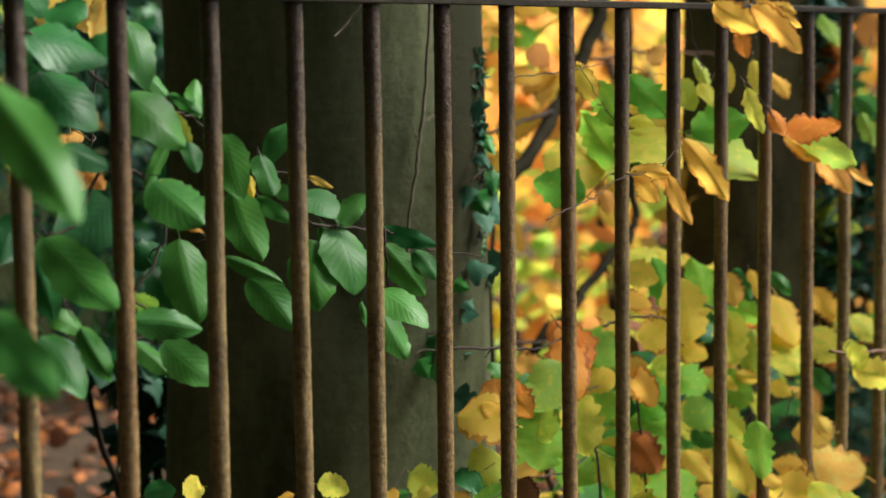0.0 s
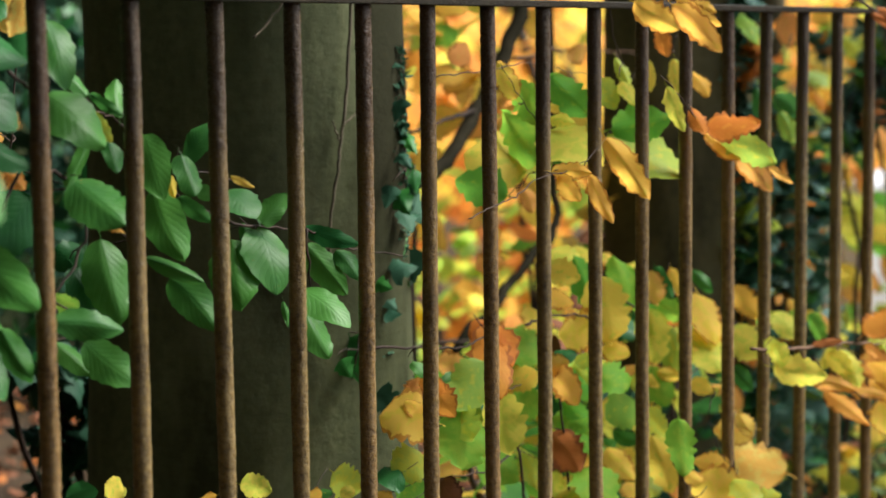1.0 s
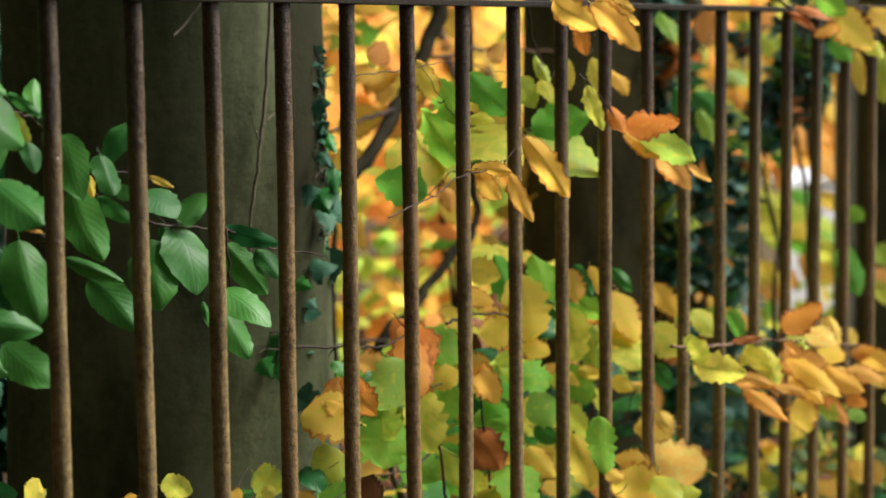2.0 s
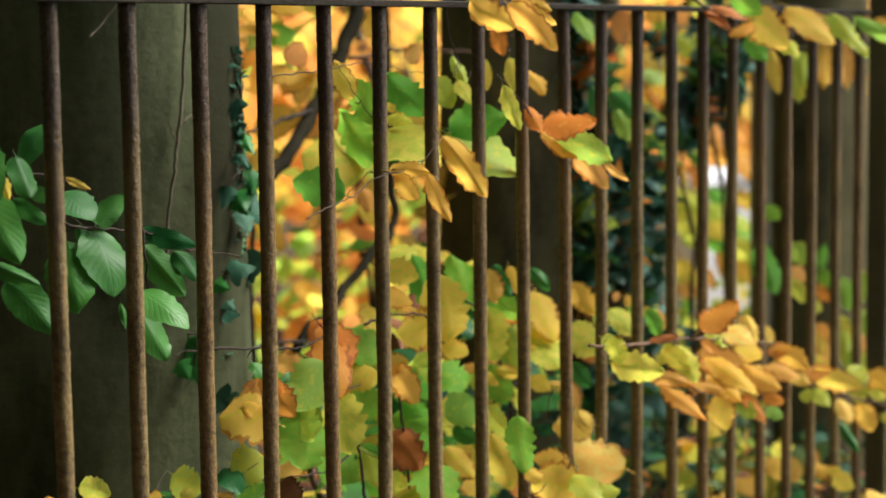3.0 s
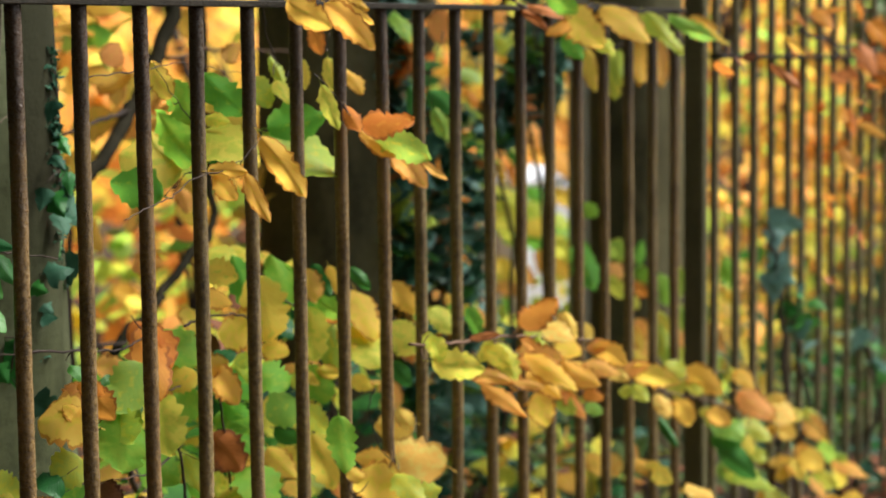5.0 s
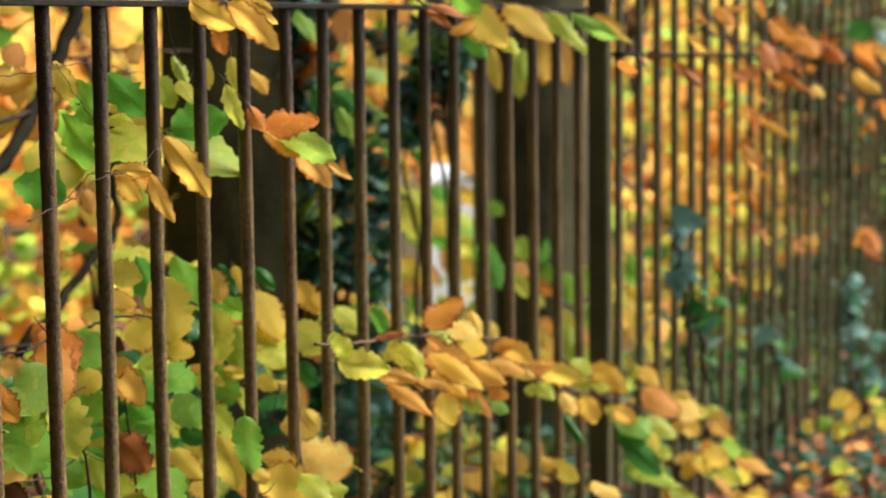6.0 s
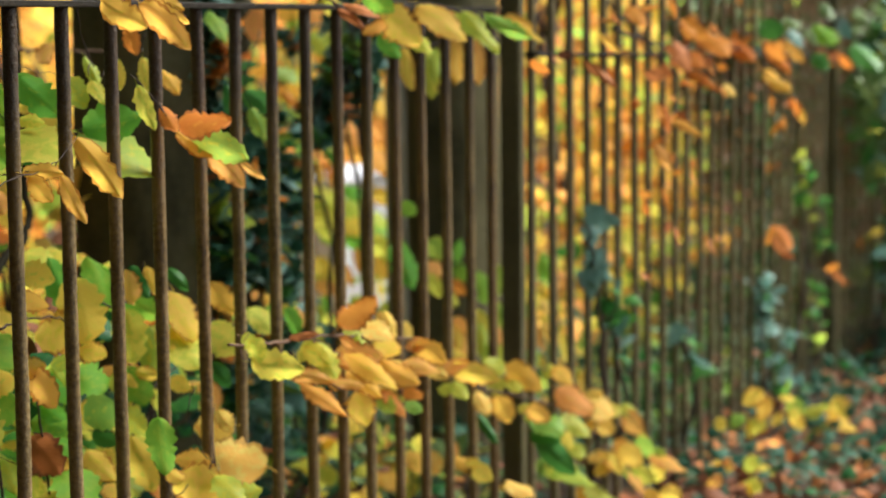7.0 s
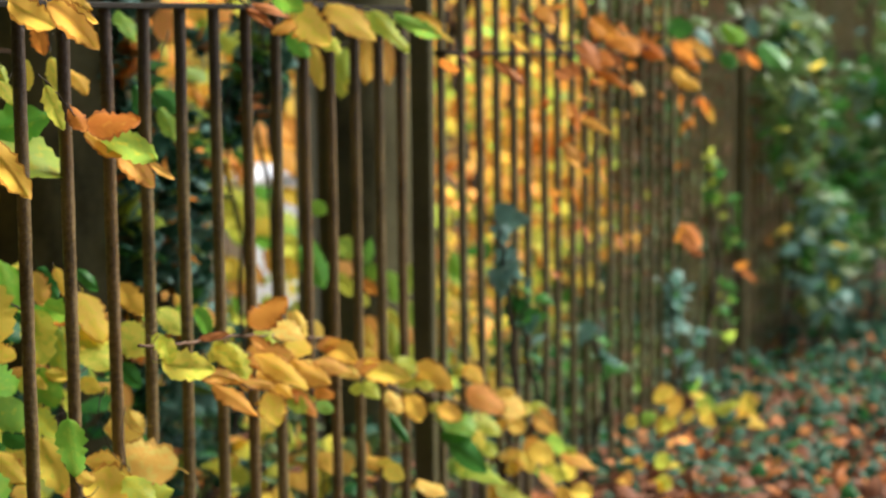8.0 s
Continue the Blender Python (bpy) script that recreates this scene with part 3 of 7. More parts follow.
trunk("tree", 4.262, 0.615, 0.026, 3.0, (0.0, 0.0), PALE_BARK, "thin pale grey young trunk behind the railing", 0.05, 5.0, 0.3, crown=[(4.1, 1.2, 3.5, 0.4, 0.4, 0.3, 120)], tones=TURNING)


def dead_vine():
    v = thing("dead_vine", pose(1.205, 0.36, 0.70), "thin dry brown vine stem clinging to beech trunk", "vine")
    twig([(1.200, 0.374, 0.60), (1.203, 0.368, 0.732), (1.214, 0.362, 0.804), (1.219, 0.360, 0.842), (1.233, 0.355, 0.94), (1.240, 0.352, 1.10), (1.235, 0.352, 1.4)], 0.0021, 0.0028, v, VINE, "stem", 0.0012, 3)
    twig([(1.222, 0.359, 0.862), (1.24, 0.352, 0.875), (1.266, 0.346, 0.884)], 0.0017, 0.0007, v, VINE, "twig", 0.001, 4)
    twig([(1.220, 0.360, 0.838), (1.211, 0.362, 0.856), (1.206, 0.364, 0.87)], 0.0017, 0.0006, v, VINE, "twig", 0.001, 5)
    twig([(1.120, 0.43, 0.985), (1.138, 0.42, 1.003), (1.165, 0.40, 1.045), (1.19, 0.37, 1.12)], 0.0017, 0.0016, v, VINE, "twig", 0.001, 6)


dead_vine()


def trunk_moss():
    """Small dark moss and ivy shoots clinging to the bark."""
    b = thing("moss", pose(1.316, 0.574, 0.3), "dark moss and ivy shoots on beech trunk", "moss")
    for k, z in enumerate((0.93, 0.87, 0.82, 0.76, 0.69)):
        foliage("shoot", [(0.038, -0.208, z - 0.3, 0.024, 0.026, 0.05, 120)], {"ivy": 1}, 0.012, b, "ivy", seed=61 + k)


trunk_moss()


# ---- foliage behind the railing ----
def tree(x, y, crowns, tones, label, size=0.085, seed=1, radius=0.09, limbs=3):
    """A small tree: trunk, limbs and a crown of many leaves."""
    z = ground_z(x, y)
    t = thing("beech_tree", pose(0, 0, 0), label, "tree")
    rnd = random.Random(seed)
    line = bent([(x, y, z - 0.2), (x + 0.05, y, z + 0.8), (x - 0.04, y + 0.06, z + 1.6), (x + 0.06, y, z + 2.3)], 5, 0.015, seed)
    v, f = tube(line, [radius * (1 - 0.035 * k) for k in range(len(line))], 9, 0.2, seed)
    put("trunk", mesh_of("trunk", v, f, [DARK_BARK]), t)
    for k in range(limbs):
        c = crowns[k % len(crowns)]
        twig([(x, y, z + 0.7 + 0.45 * k), ((x + c[0]) / 2, (y + c[1]) / 2, z + 1.1 + 0.3 * k), (c[0], c[1], c[2] + 0.2), (c[0] + rnd.uniform(-0.5, 0.5), c[1] - 0.3, c[2] - 0.2)], 0.03, 0.008, t, DARK_TWIG, "limb", 0.01, seed + k)
    crown = foliage("crown", crowns, tones, size, t, seed=seed)
    return t


AUTUMN = {"amber": 3, "copper": 4, "gold": 2, "yellow": 3, "lime": 4, "rust": 0.5}
GLOW = {"amber": 5, "copper": 4, "orange": 2, "gold": 2, "yellow": 3, "lime": 3.5}
MIXED = {"amber": 3, "orange": 2, "copper": 3, "gold": 2, "yellow": 3, "lime": 5}
LIMES = {"lime": 4, "yellow": 3, "green": 2, "gold": 1}
tree(6.4, 3.5, [(5.3, 2.5, 0.75, 0.75, 0.6, 0.6, 170), (5.0, 3.0, 0.2, 0.7, 0.6, 0.5, 140), (5.6, 2.3, 0.1, 0.6, 0.5, 0.45, 120), (5.9, 3.1, 0.9, 0.9, 0.6, 0.7, 150)], GLOW, "beech tree in bright orange and yellow autumn leaf", size=0.10, seed=3)
tree(7.6, 4.6, [(6.6, 4.2, 0.9, 1.4, 0.9, 1.0, 280), (7.3, 3.2, 0.3, 1.1, 0.8, 0.9, 200), (6.0, 4.6, -0.1, 1.2, 0.8, 0.6, 170), (6.9, 3.6, -0.25, 1.0, 0.6, 0.45, 260), (8.2, 3.2, -0.3, 1.0, 0.6, 0.5, 220), (5.9, 3.9, -0.2, 0.6, 0.5, 0.4, 130)], GLOW, "large yellow-leaved beech tree further back", size=0.11, seed=4)
tree(4.2, 5.2, [(4.3, 4.3, 0.6, 0.9, 0.7, 0.7, 260), (5.0, 4.6, 0.9, 1.0, 0.7, 0.8, 600)], AUTUMN, "orange beech tree behind the grey trunk", size=0.06, seed=8)
tree(7.6, 2.4, [(6.9, 1.75, 0.55, 0.45, 0.35, 0.28, 170)], AUTUMN, "small orange beech between the trunks", seed=5, limbs=1)
tree(9.2, 1.9, [(7.9, 1.15, 0.55, 0.8, 0.42, 0.6, 170), (8.6, 1.35, 0.1, 0.9, 0.45, 0.6, 160), (8.0, 1.25, -0.25, 0.8, 0.4, 0.4, 120), (9.4, 1.5, 0.6, 1.0, 0.5, 0.7, 250)], MIXED, "bright golden beech tree behind the second railing", seed=6)
# The three clumps above z 3 are unseen, added to shade the far railing.
tree(11.5, 3.0, [(10.6, 2.3, 0.6, 1.2, 0.7, 0.9, 350), (12.0, 2.0, 0.2, 1.2, 0.7, 0.8, 700), (9.3, -2.1, 3.3, 0.9, 0.5, 0.3, 220), (10.6, -2.1, 3.4, 0.9, 0.5, 0.3, 220), (11.9, -2.2, 3.5, 0.9, 0.5, 0.3, 220)], MIXED, "tall orange beech tree in the distance", size=0.10, seed=7, limbs=5)


def bush(name, crowns, tones, label, category="shrub", size=0.07, seed=1, stems=4, kind="beech", group=""):
    """A low bush: a few stems from the ground and its leaves."""
    cx, cy = crowns[0][0], crowns[0][1]
    b = thing(name, pose(cx, cy, ground_z(cx, cy)), label, category, group)
    for k in range(stems):
        c = crowns[k % len(crowns)]
        gz = ground_z(c[0], c[1])
        twig([(c[0], c[1] + 0.05, gz - 0.05), (c[0] + 0.05, c[1], (gz + c[2]) / 2), (c[0] - 0.04, c[1], c[2]), (c[0] + 0.08 * (k - 1), c[1], c[2] + c[5] * 0.7)], 0.008, 0.002, b, DARK_TWIG, "stem", 0.01, seed + k)
    off = b.matrix_basis.translation
    local = [(c[0] - off.x, c[1] - off.y, c[2] - off.z, *c[3:]) for c in crowns]
    if sum(c[6] for c in crowns) <= 300:
        single_leaves(b, local, tones, size, kind, seed=seed)
    else:
        tagged(foliage("leaves", local, tones, size, b, kind, seed=seed), kind="stuff")
    return b


bush("beech_shrub", [(1.75, 0.46, 0.33, 0.40, 0.12, 0.20, 80), (2.15, 0.46, 0.36, 0.35, 0.12, 0.22, 70), (2.5, 0.45, 0.22, 0.25, 0.12, 0.20, 30), (1.85, 0.50, 0.12, 0.5, 0.15, 0.18, 100)], {"yellow": 2, "lime": 3, "bright": 3, "gold": 1, "green": 2, "deep": 3, "orange": 1, "brown": 1}, "yellow and lime beech shrub behind the bars", seed=11)
bush("beech_shrub", [(3.5, 0.45, -0.08, 0.35, 0.15, 0.10, 40), (4.0, 0.35, -0.26, 0.25, 0.15, 0.08, 16)], {"yellow": 3, "orange": 3, "lime": 2, "gold": 3, "green": 1}, "low orange and yellow beech shrub by the post", seed=12)
bush("beech_shrub", [(5.15, 1.36, 0.20, 0.22, 0.07, 0.09, 40), (5.6, 1.0, 0.10, 0.25, 0.05, 0.18, 60), (5.2, 1.25, -0.28, 0.4, 0.15, 0.22, 80), (5.7, 1.1, -0.2, 0.4, 0.2, 0.25, 90)], LIMES, "lime-green beech shrub behind the bars", seed=13)
bush("beech_sapling", [(2.35, 0.95, 0.88, 0.45, 0.2, 0.25, 80), (2.85, 0.95, 0.58, 0.3, 0.2, 0.25, 45)], {"gold": 2, "lime": 3, "yellow": 3, "bright": 1, "copper": 1.5, "amber": 5}, "slender beech sapling in lime, yellow and orange leaf", seed=17, size=0.075)
bush("hazel_thicket", [(8.44, 0.25, 0.38, 0.3, 0.1, 0.25, 150), (8.44, 0.21, -0.13, 0.3, 0.1, 0.25, 130), (8.13, 0.28, -0.38, 0.25, 0.1, 0.2, 90), (8.4, 0.43, 0.52, 0.25, 0.1, 0.2, 70), (8.7, 0.75, 0.2, 0.5, 0.15, 0.6, 260), (9.6, 0.8, 0.1, 0.6, 0.15, 0.7, 300), (10.6, 0.8, 0.1, 0.7, 0.2, 0.7, 300), (6.64, 0.42, 0.69, 0.11, 0.08, 0.11, 70), (7.3, 0.42, 0.59, 0.14, 0.08, 0.16, 110), (7.22, 0.42, 0.38, 0.12, 0.08, 0.14, 100), (7.61, 0.42, 0.2, 0.12, 0.08, 0.15, 100), (8.13, 0.42, 0.53, 0.15, 0.08, 0.2, 110), (8.26, 0.42, 0.24, 0.13, 0.08, 0.2, 120), (7.82, 0.42, -0.04, 0.11, 0.08, 0.13, 60), (8.5, 0.42, -0.08, 0.11, 0.08, 0.18, 90), (8.28, 0.42, -0.3, 0.11, 0.08, 0.13, 60)], {"olive": 5, "brown": 6, "ivy": 3, "deep": 1.5, "lime": 0.5, "copper": 0.8}, "dark olive-brown thicket behind the second railing", seed=18, size=0.07)
bush("low_thicket", [(5.6, 0.65, -0.22, 0.45, 0.15, 0.22, 100), (6.3, 0.70, -0.20, 0.5, 0.15, 0.26, 120), (7.0, 0.70, -0.22, 0.5, 0.15, 0.28, 120), (5.9, 0.8, 0.1, 0.5, 0.15, 0.2, 60)], {"gold": 3, "orange": 3, "yellow": 3, "lime": 3, "green": 1}, "low yellow and orange growth behind the railing", seed=19, size=0.065)
# Clumps at x 3.02 to 3.06 are added to darken the trunk's lit edge.
bush("ivy_column", [(3.77, 0.53, 0.97, 0.06, 0.06, 0.14, 60), (3.77, 0.53, 0.82, 0.035, 0.05, 0.09, 45), (3.77, 0.54, 0.71, 0.03, 0.05, 0.08, 40), (3.7, 0.59, 0.65, 0.045, 0.06, 0.08, 45), (3.585, 0.65, 0.48, 0.06, 0.06, 0.07, 40), (3.54, 0.71, 0.43, 0.09, 0.06, 0.09, 80), (3.56, 0.67, 0.32, 0.06, 0.06, 0.07, 50), (3.545, 0.62, 0.23, 0.05, 0.06, 0.09, 48), (3.46, 0.64, 0.05, 0.06, 0.06, 0.2, 110), (3.45, 0.68, -0.14, 0.12, 0.08, 0.15, 90), (3.42, 0.74, 0.42, 0.03, 0.04, 0.1, 30), (3.91, 0.6, 0.81, 0.05, 0.05, 0.09, 60), (3.93, 0.6, 0.73, 0.045, 0.05, 0.08, 50), (3.58, 0.62, 0.82, 0.03, 0.05, 0.03, 16), (3.545, 0.62, 0.6, 0.05, 0.05, 0.1, 48), (3.525, 0.62, 0.51, 0.05, 0.05, 0.1, 48), (3.73, 0.6, 0.69, 0.05, 0.05, 0.09, 60), (3.71, 0.6, 0.63, 0.04, 0.05, 0.07, 40), (3.3, 0.6, 0.58, 0.04, 0.05, 0.08, 45), (3.3, 0.6, 0.51, 0.04, 0.05, 0.08, 45), (3.33, 0.6, 0.41, 0.05, 0.05, 0.08, 50), (3.535, 0.62, 0.41, 0.05, 0.05, 0.1, 48), (3.455, 0.6, 0.34, 0.05, 0.05, 0.1, 48), (3.02, 0.55, 0.91, 0.035, 0.03, 0.07, 40), (3.03, 0.55, 0.82, 0.035, 0.03, 0.07, 40), (3.04, 0.55, 0.72, 0.035, 0.03, 0.07, 40), (3.04, 0.55, 0.63, 0.035, 0.03, 0.07, 40), (3.05, 0.55, 0.54, 0.035, 0.03, 0.07, 40), (3.05, 0.55, 0.45, 0.035, 0.03, 0.07, 40), (3.05, 0.55, 0.36, 0.035, 0.03, 0.07, 40), (3.06, 0.55, 0.27, 0.035, 0.03, 0.07, 40), (3.06, 0.55, 0.17, 0.035, 0.03, 0.07, 40)], {"ivy": 5, "teal_glint": 3, "green": 1, "lime": 0.5, "copper": 0.5, "rust": 0.4}, "dark glossy ivy on a thin stem, added clumps darken the trunk edge", "ivy", 0.052, 14, 5, "ivy")


def build_trunk_ivy():
    b = thing("ivy_vine", pose(1.371, 0.360, 0.469), "dark green ivy climbing the edge of the beech trunk", "ivy")
    twig([(1.379, 0.365, 0.467), (1.371, 0.364, 0.549), (1.407, 0.378, 0.607), (1.394, 0.379, 0.657), (1.410, 0.376, 0.720), (1.351, 0.342, 0.791), (1.385, 0.357, 0.850), (1.361, 0.346, 0.931)], 0.0025, 0.0012, b, DARK_TWIG, seed=1)
    twig([(1.251, 0.370, 0.499), (1.226, 0.343, 0.560), (1.306, 0.373, 0.607), (1.339, 0.365, 0.658)], 0.002, 0.001, b, DARK_TWIG, seed=2)
    leaf(b, 1.439, 0.391, 0.835, 0.057, -103, "ivygreen", -24, 18, 211)
    leaf(b, 1.400, 0.377, 0.785, 0.044, -45, "ivygreen", 22, -31, 211)
    leaf(b, 1.415, 0.384, 0.755, 0.067, -55, "ivy", -27, -18, 211)
    leaf(b, 1.412, 0.379, 0.723, 0.059, -98, "ivy", 23, 27, 211)
    leaf(b, 1.333, 0.348, 0.762, 0.046, -62, "ivygreen", 17, 13, 211)
    leaf(b, 1.392, 0.387, 0.645, 0.073, -8, "ivy", 14, 35, 211)
    leaf(b, 1.376, 0.364, 0.645, 0.062, -86, "ivy", -35, -10, 211)
    leaf(b, 1.346, 0.385, 0.658, 0.058, -34, "ivygreen", 29, -17, 211)
    leaf(b, 1.347, 0.358, 0.598, 0.049, -149, "ivy", 27, 16, 211)
    leaf(b, 1.233, 0.361, 0.573, 0.073, -74, "ivygreen", 37, -15, 212)
    leaf(b, 1.295, 0.372, 0.570, 0.043, -137, "ivy", 23, -33, 212)
    leaf(b, 1.319, 0.360, 0.551, 0.051, -128, "ivy", 22, 23, 212)
    leaf(b, 1.141, 0.317, 0.562, 0.035, -64, "ivygreen", 18, 12, 212)
    leaf(b, 1.311, 0.367, 0.623, 0.047, -45, "ivy", -18, 17, 211)
    leaf(b, 1.400, 0.400, 0.688, 0.039, -44, "ivy", -11, 6, 211)
    leaf(b, 1.288, 0.304, 0.895, 0.034, -111, "ivy", 25, -15, 211)
    leaf(b, 1.384, 0.363, 0.773, 0.054, -78, "ivy", 24, 8, 211, 0.74)
    leaf(b, 1.343, 0.335, 0.734, 0.039, -78, "ivy", -26, 8, 211, 1.01)
    leaf(b, 1.388, 0.344, 0.787, 0.037, -87, "ivygreen", -28, -11, 211, 0.83)
    leaf(b, 1.302, 0.335, 0.659, 0.041, 15, "ivy", -15, -11, 211, 1.31)
    leaf(b, 1.397, 0.360, 0.662, 0.031, -42, "ivy", -16, -9, 211, 1.16)
    leaf(b, 1.257, 0.331, 0.648, 0.026, -30, "ivygreen", 10, 8, 212, 1.12)
    leaf(b, 1.259, 0.360, 0.611, 0.022, -30, "ivy", 9, -14, 212, 1.21)
    leaf(b, 1.279, 0.332, 0.598, 0.024, -3, "ivy", -25, 13, 211, 1.46)
    leaf(b, 1.368, 0.347, 0.841, 0.045, -69, "ivygreen", -13, 13, 211, 0.60)
    leaf(b, 1.326, 0.333, 0.818, 0.034, -60, "ivy", -10, 13, 211, 0.80)
    leaf(b, 1.302, 0.332, 0.774, 0.036, -105, "ivy", 13, -4, 211, 0.91)
    leaf(b, 1.361, 0.358, 0.695, 0.029, -72, "ivygreen", -12, -5, 211, 1.09)
    leaf(b, 1.212, 0.310, 0.503, 0.054, -46, "ivy", 37, 9, 212)
    shoots(b, DARK_TWIG)


build_trunk_ivy()


def build_green():
    b = thing("beech_branch", pose(-0.003, 0.100, 0.924), "leafy beech branch with glossy green leaves", "branch")
    twig([(-0.003, 0.100, 0.924), (0.105, 0.100, 0.949), (0.176, 0.100, 0.935), (0.243, 0.100, 0.924), (0.286, 0.100, 0.912), (0.339, 0.100, 0.879), (0.375, 0.100, 0.850), (0.431, 0.100, 0.808), (0.500, 0.100, 0.782)], 0.0026, 0.001, b, DARK_TWIG, seed=1)
    twig([(0.050, 0.100, 1.072), (0.142, 0.100, 1.056), (0.210, 0.100, 1.021), (0.247, 0.100, 0.998), (0.289, 0.100, 0.975), (0.343, 0.100, 0.968), (0.384, 0.100, 0.954), (0.459, 0.100, 0.905), (0.535, 0.100, 0.885), (0.629, 0.100, 0.859)], 0.002, 0.001, b, DARK_TWIG, seed=2)
    twig([(0.459, 0.100, 0.905), (0.488, 0.100, 0.865), (0.581, 0.100, 0.827), (0.641, 0.100, 0.812), (0.732, 0.100, 0.800), (0.828, 0.100, 0.765), (0.943, 0.100, 0.740)], 0.002, 0.001, b, DARK_TWIG, seed=3)
    twig([(0.235, 0.100, 0.925), (0.189, 0.100, 0.870), (0.148, 0.100, 0.859), (0.193, 0.100, 0.771)], 0.002, 0.001, b, DARK_TWIG, seed=4)
    twig([(0.339, 0.100, 0.879), (0.323, 0.100, 0.831), (0.281, 0.100, 0.791), (0.278, 0.100, 0.746)], 0.002, 0.001, b, DARK_TWIG, seed=5)
    twig([(0.641, 0.100, 0.812), (0.684, 0.100, 0.739)], 0.002, 0.001, b, DARK_TWIG, seed=6)
    twig([(0.732, 0.100, 0.800), (0.741, 0.100, 0.724)], 0.002, 0.001, b, DARK_TWIG, seed=7)
    leaf(b, 0.270, 0.091, 1.065, 0.079, -78, "green", -16, -2, 219, 0.68)
    leaf(b, 0.332, 0.119, 1.009, 0.036, -54, "green", -30, -1, 218, 0.82)
    leaf(b, 0.251, 0.080, 0.996, 0.078, -42, "green", -18, -7, 219, 1.10)
    leaf(b, 0.324, 0.086, 0.969, 0.040, -60, "lime", 28, -2, 218, 0.57)
    leaf(b, 0.338, 0.097, 0.938, 0.060, -114, "green", -28, 5, 218, 0.35)
    leaf(b, 0.383, 0.093, 0.958, 0.055, 93, "green", 21, -13, 217, 0.59)
    leaf(b, 0.366, 0.118, 0.983, 0.044, -42, "green", 23, 4, 218, 0.37)
    leaf(b, 0.294, 0.085, 0.906, 0.076, -48, "green", -10, 9, 218, 1.01)
    leaf(b, 0.362, 0.094, 0.937, 0.039, -75, "green", -17, 1, 217, 0.74)
    leaf(b, 0.299, 0.079, 0.901, 0.036, -90, "copper", 10, 5, 218, 0.66)
    leaf(b, 0.363, 0.107, 0.838, 0.093, -78, "green", -8, -8, 218, 0.73)
    leaf(b, 0.385, 0.143, 0.820, 0.039, -153, "deep", -9, -1, 218, 1.15)
    leaf(b, 0.348, 0.131, 0.809, 0.056, -66, "deep", -14, -10, 218, 0.87)
    leaf(b, 0.307, 0.095, 0.773, 0.030, 144, "bright", 15, -1, 218, 1.12)
    leaf(b, 0.253, 0.084, 0.769, 0.072, -3, "green", 15, -13, 219, 0.60)
    leaf(b, 0.328, 0.104, 0.736, 0.070, -39, "green", 6, -12, 218, 0.78)
    leaf(b, 0.339, 0.149, 0.731, 0.050, -45, "green", -20, -5, 219, 0.74)
    leaf(b, 0.348, 0.094, 0.855, 0.027, -24, "orange", -10, -9, 218, 0.45)
    leaf(b, 0.418, 0.092, 0.940, 0.080, -78, "green", 14, 3, 217, 0.66)
    leaf(b, 0.441, 0.087, 0.906, 0.047, -72, "yellow", -10, 12, 216, 0.35)
    leaf(b, 0.451, 0.107, 0.880, 0.090, -72, "green", 15, 5, 217, 0.70)
    leaf(b, 0.530, 0.118, 0.896, 0.051, 63, "green", -16, 14, 216, 0.77)
    leaf(b, 0.489, 0.095, 0.910, 0.052, -75, "green", -27, -0, 216, 0.84)
    leaf(b, 0.551, 0.102, 0.867, 0.018, -144, "green", -28, -7, 215, 1.44)
    leaf(b, 0.486, 0.099, 0.865, 0.050, -45, "green", 25, 8, 216, 0.48)
    leaf(b, 0.419, 0.092, 0.811, 0.065, -24, "green", 7, -7, 217, 0.38)
    leaf(b, 0.488, 0.115, 0.778, 0.078, -51, "green", 12, -3, 216, 0.68)
    leaf(b, 0.577, 0.099, 0.864, 0.049, -51, "green", -30, 7, 215, 1.47)
    leaf(b, 0.604, 0.116, 0.807, 0.090, -84, "green", 9, 4, 215, 0.85)
    leaf(b, 0.624, 0.114, 0.820, 0.038, -66, "green", 7, -8, 215, 0.56)
    leaf(b, 0.635, 0.097, 0.817, 0.084, -75, "green", -27, 3, 214, 1.00)
    leaf(b, 0.629, 0.091, 0.819, 0.047, 51, "green", 13, 1, 214, 0.79)
    leaf(b, 0.696, 0.109, 0.722, 0.031, -81, "green", -15, -10, 214, 0.37)
    leaf(b, 0.746, 0.114, 0.798, 0.069, -21, "deep", 20, 4, 213, 0.44)
    leaf(b, 0.756, 0.118, 0.780, 0.079, -54, "green", 12, -3, 213, 0.61)
    leaf(b, 0.770, 0.084, 0.772, 0.045, -51, "green", -9, -11, 212, 0.73)
    leaf(b, 0.697, 0.083, 0.740, 0.075, -45, "green", -21, 8, 213, 0.78)
    leaf(b, 0.728, 0.102, 0.711, 0.066, -63, "green", -22, -10, 213, 0.83)
    leaf(b, 0.519, 0.055, 0.886, 0.031, -36, "cream", 16, 11, 215, 0.37)
    leaf(b, 0.137, 0.108, 1.098, 0.034, -57, "deep", -10, -3, 221, 1.35)
    leaf(b, 0.173, 0.110, 1.064, 0.044, 33, "deep", -20, 0, 220, 1.29)
    leaf(b, 0.128, 0.099, 1.056, 0.082, -12, "deep", -25, -14, 221, 1.22)
    leaf(b, 0.165, 0.114, 1.021, 0.085, -54, "deep", -16, 2, 221, 1.00)
    leaf(b, 0.205, 0.093, 1.025, 0.041, 51, "deep", -12, 6, 220, 1.15)
    leaf(b, 0.384, 0.209, 1.082, 0.055, -108, "cream", -12, -10, 219, 0.63)
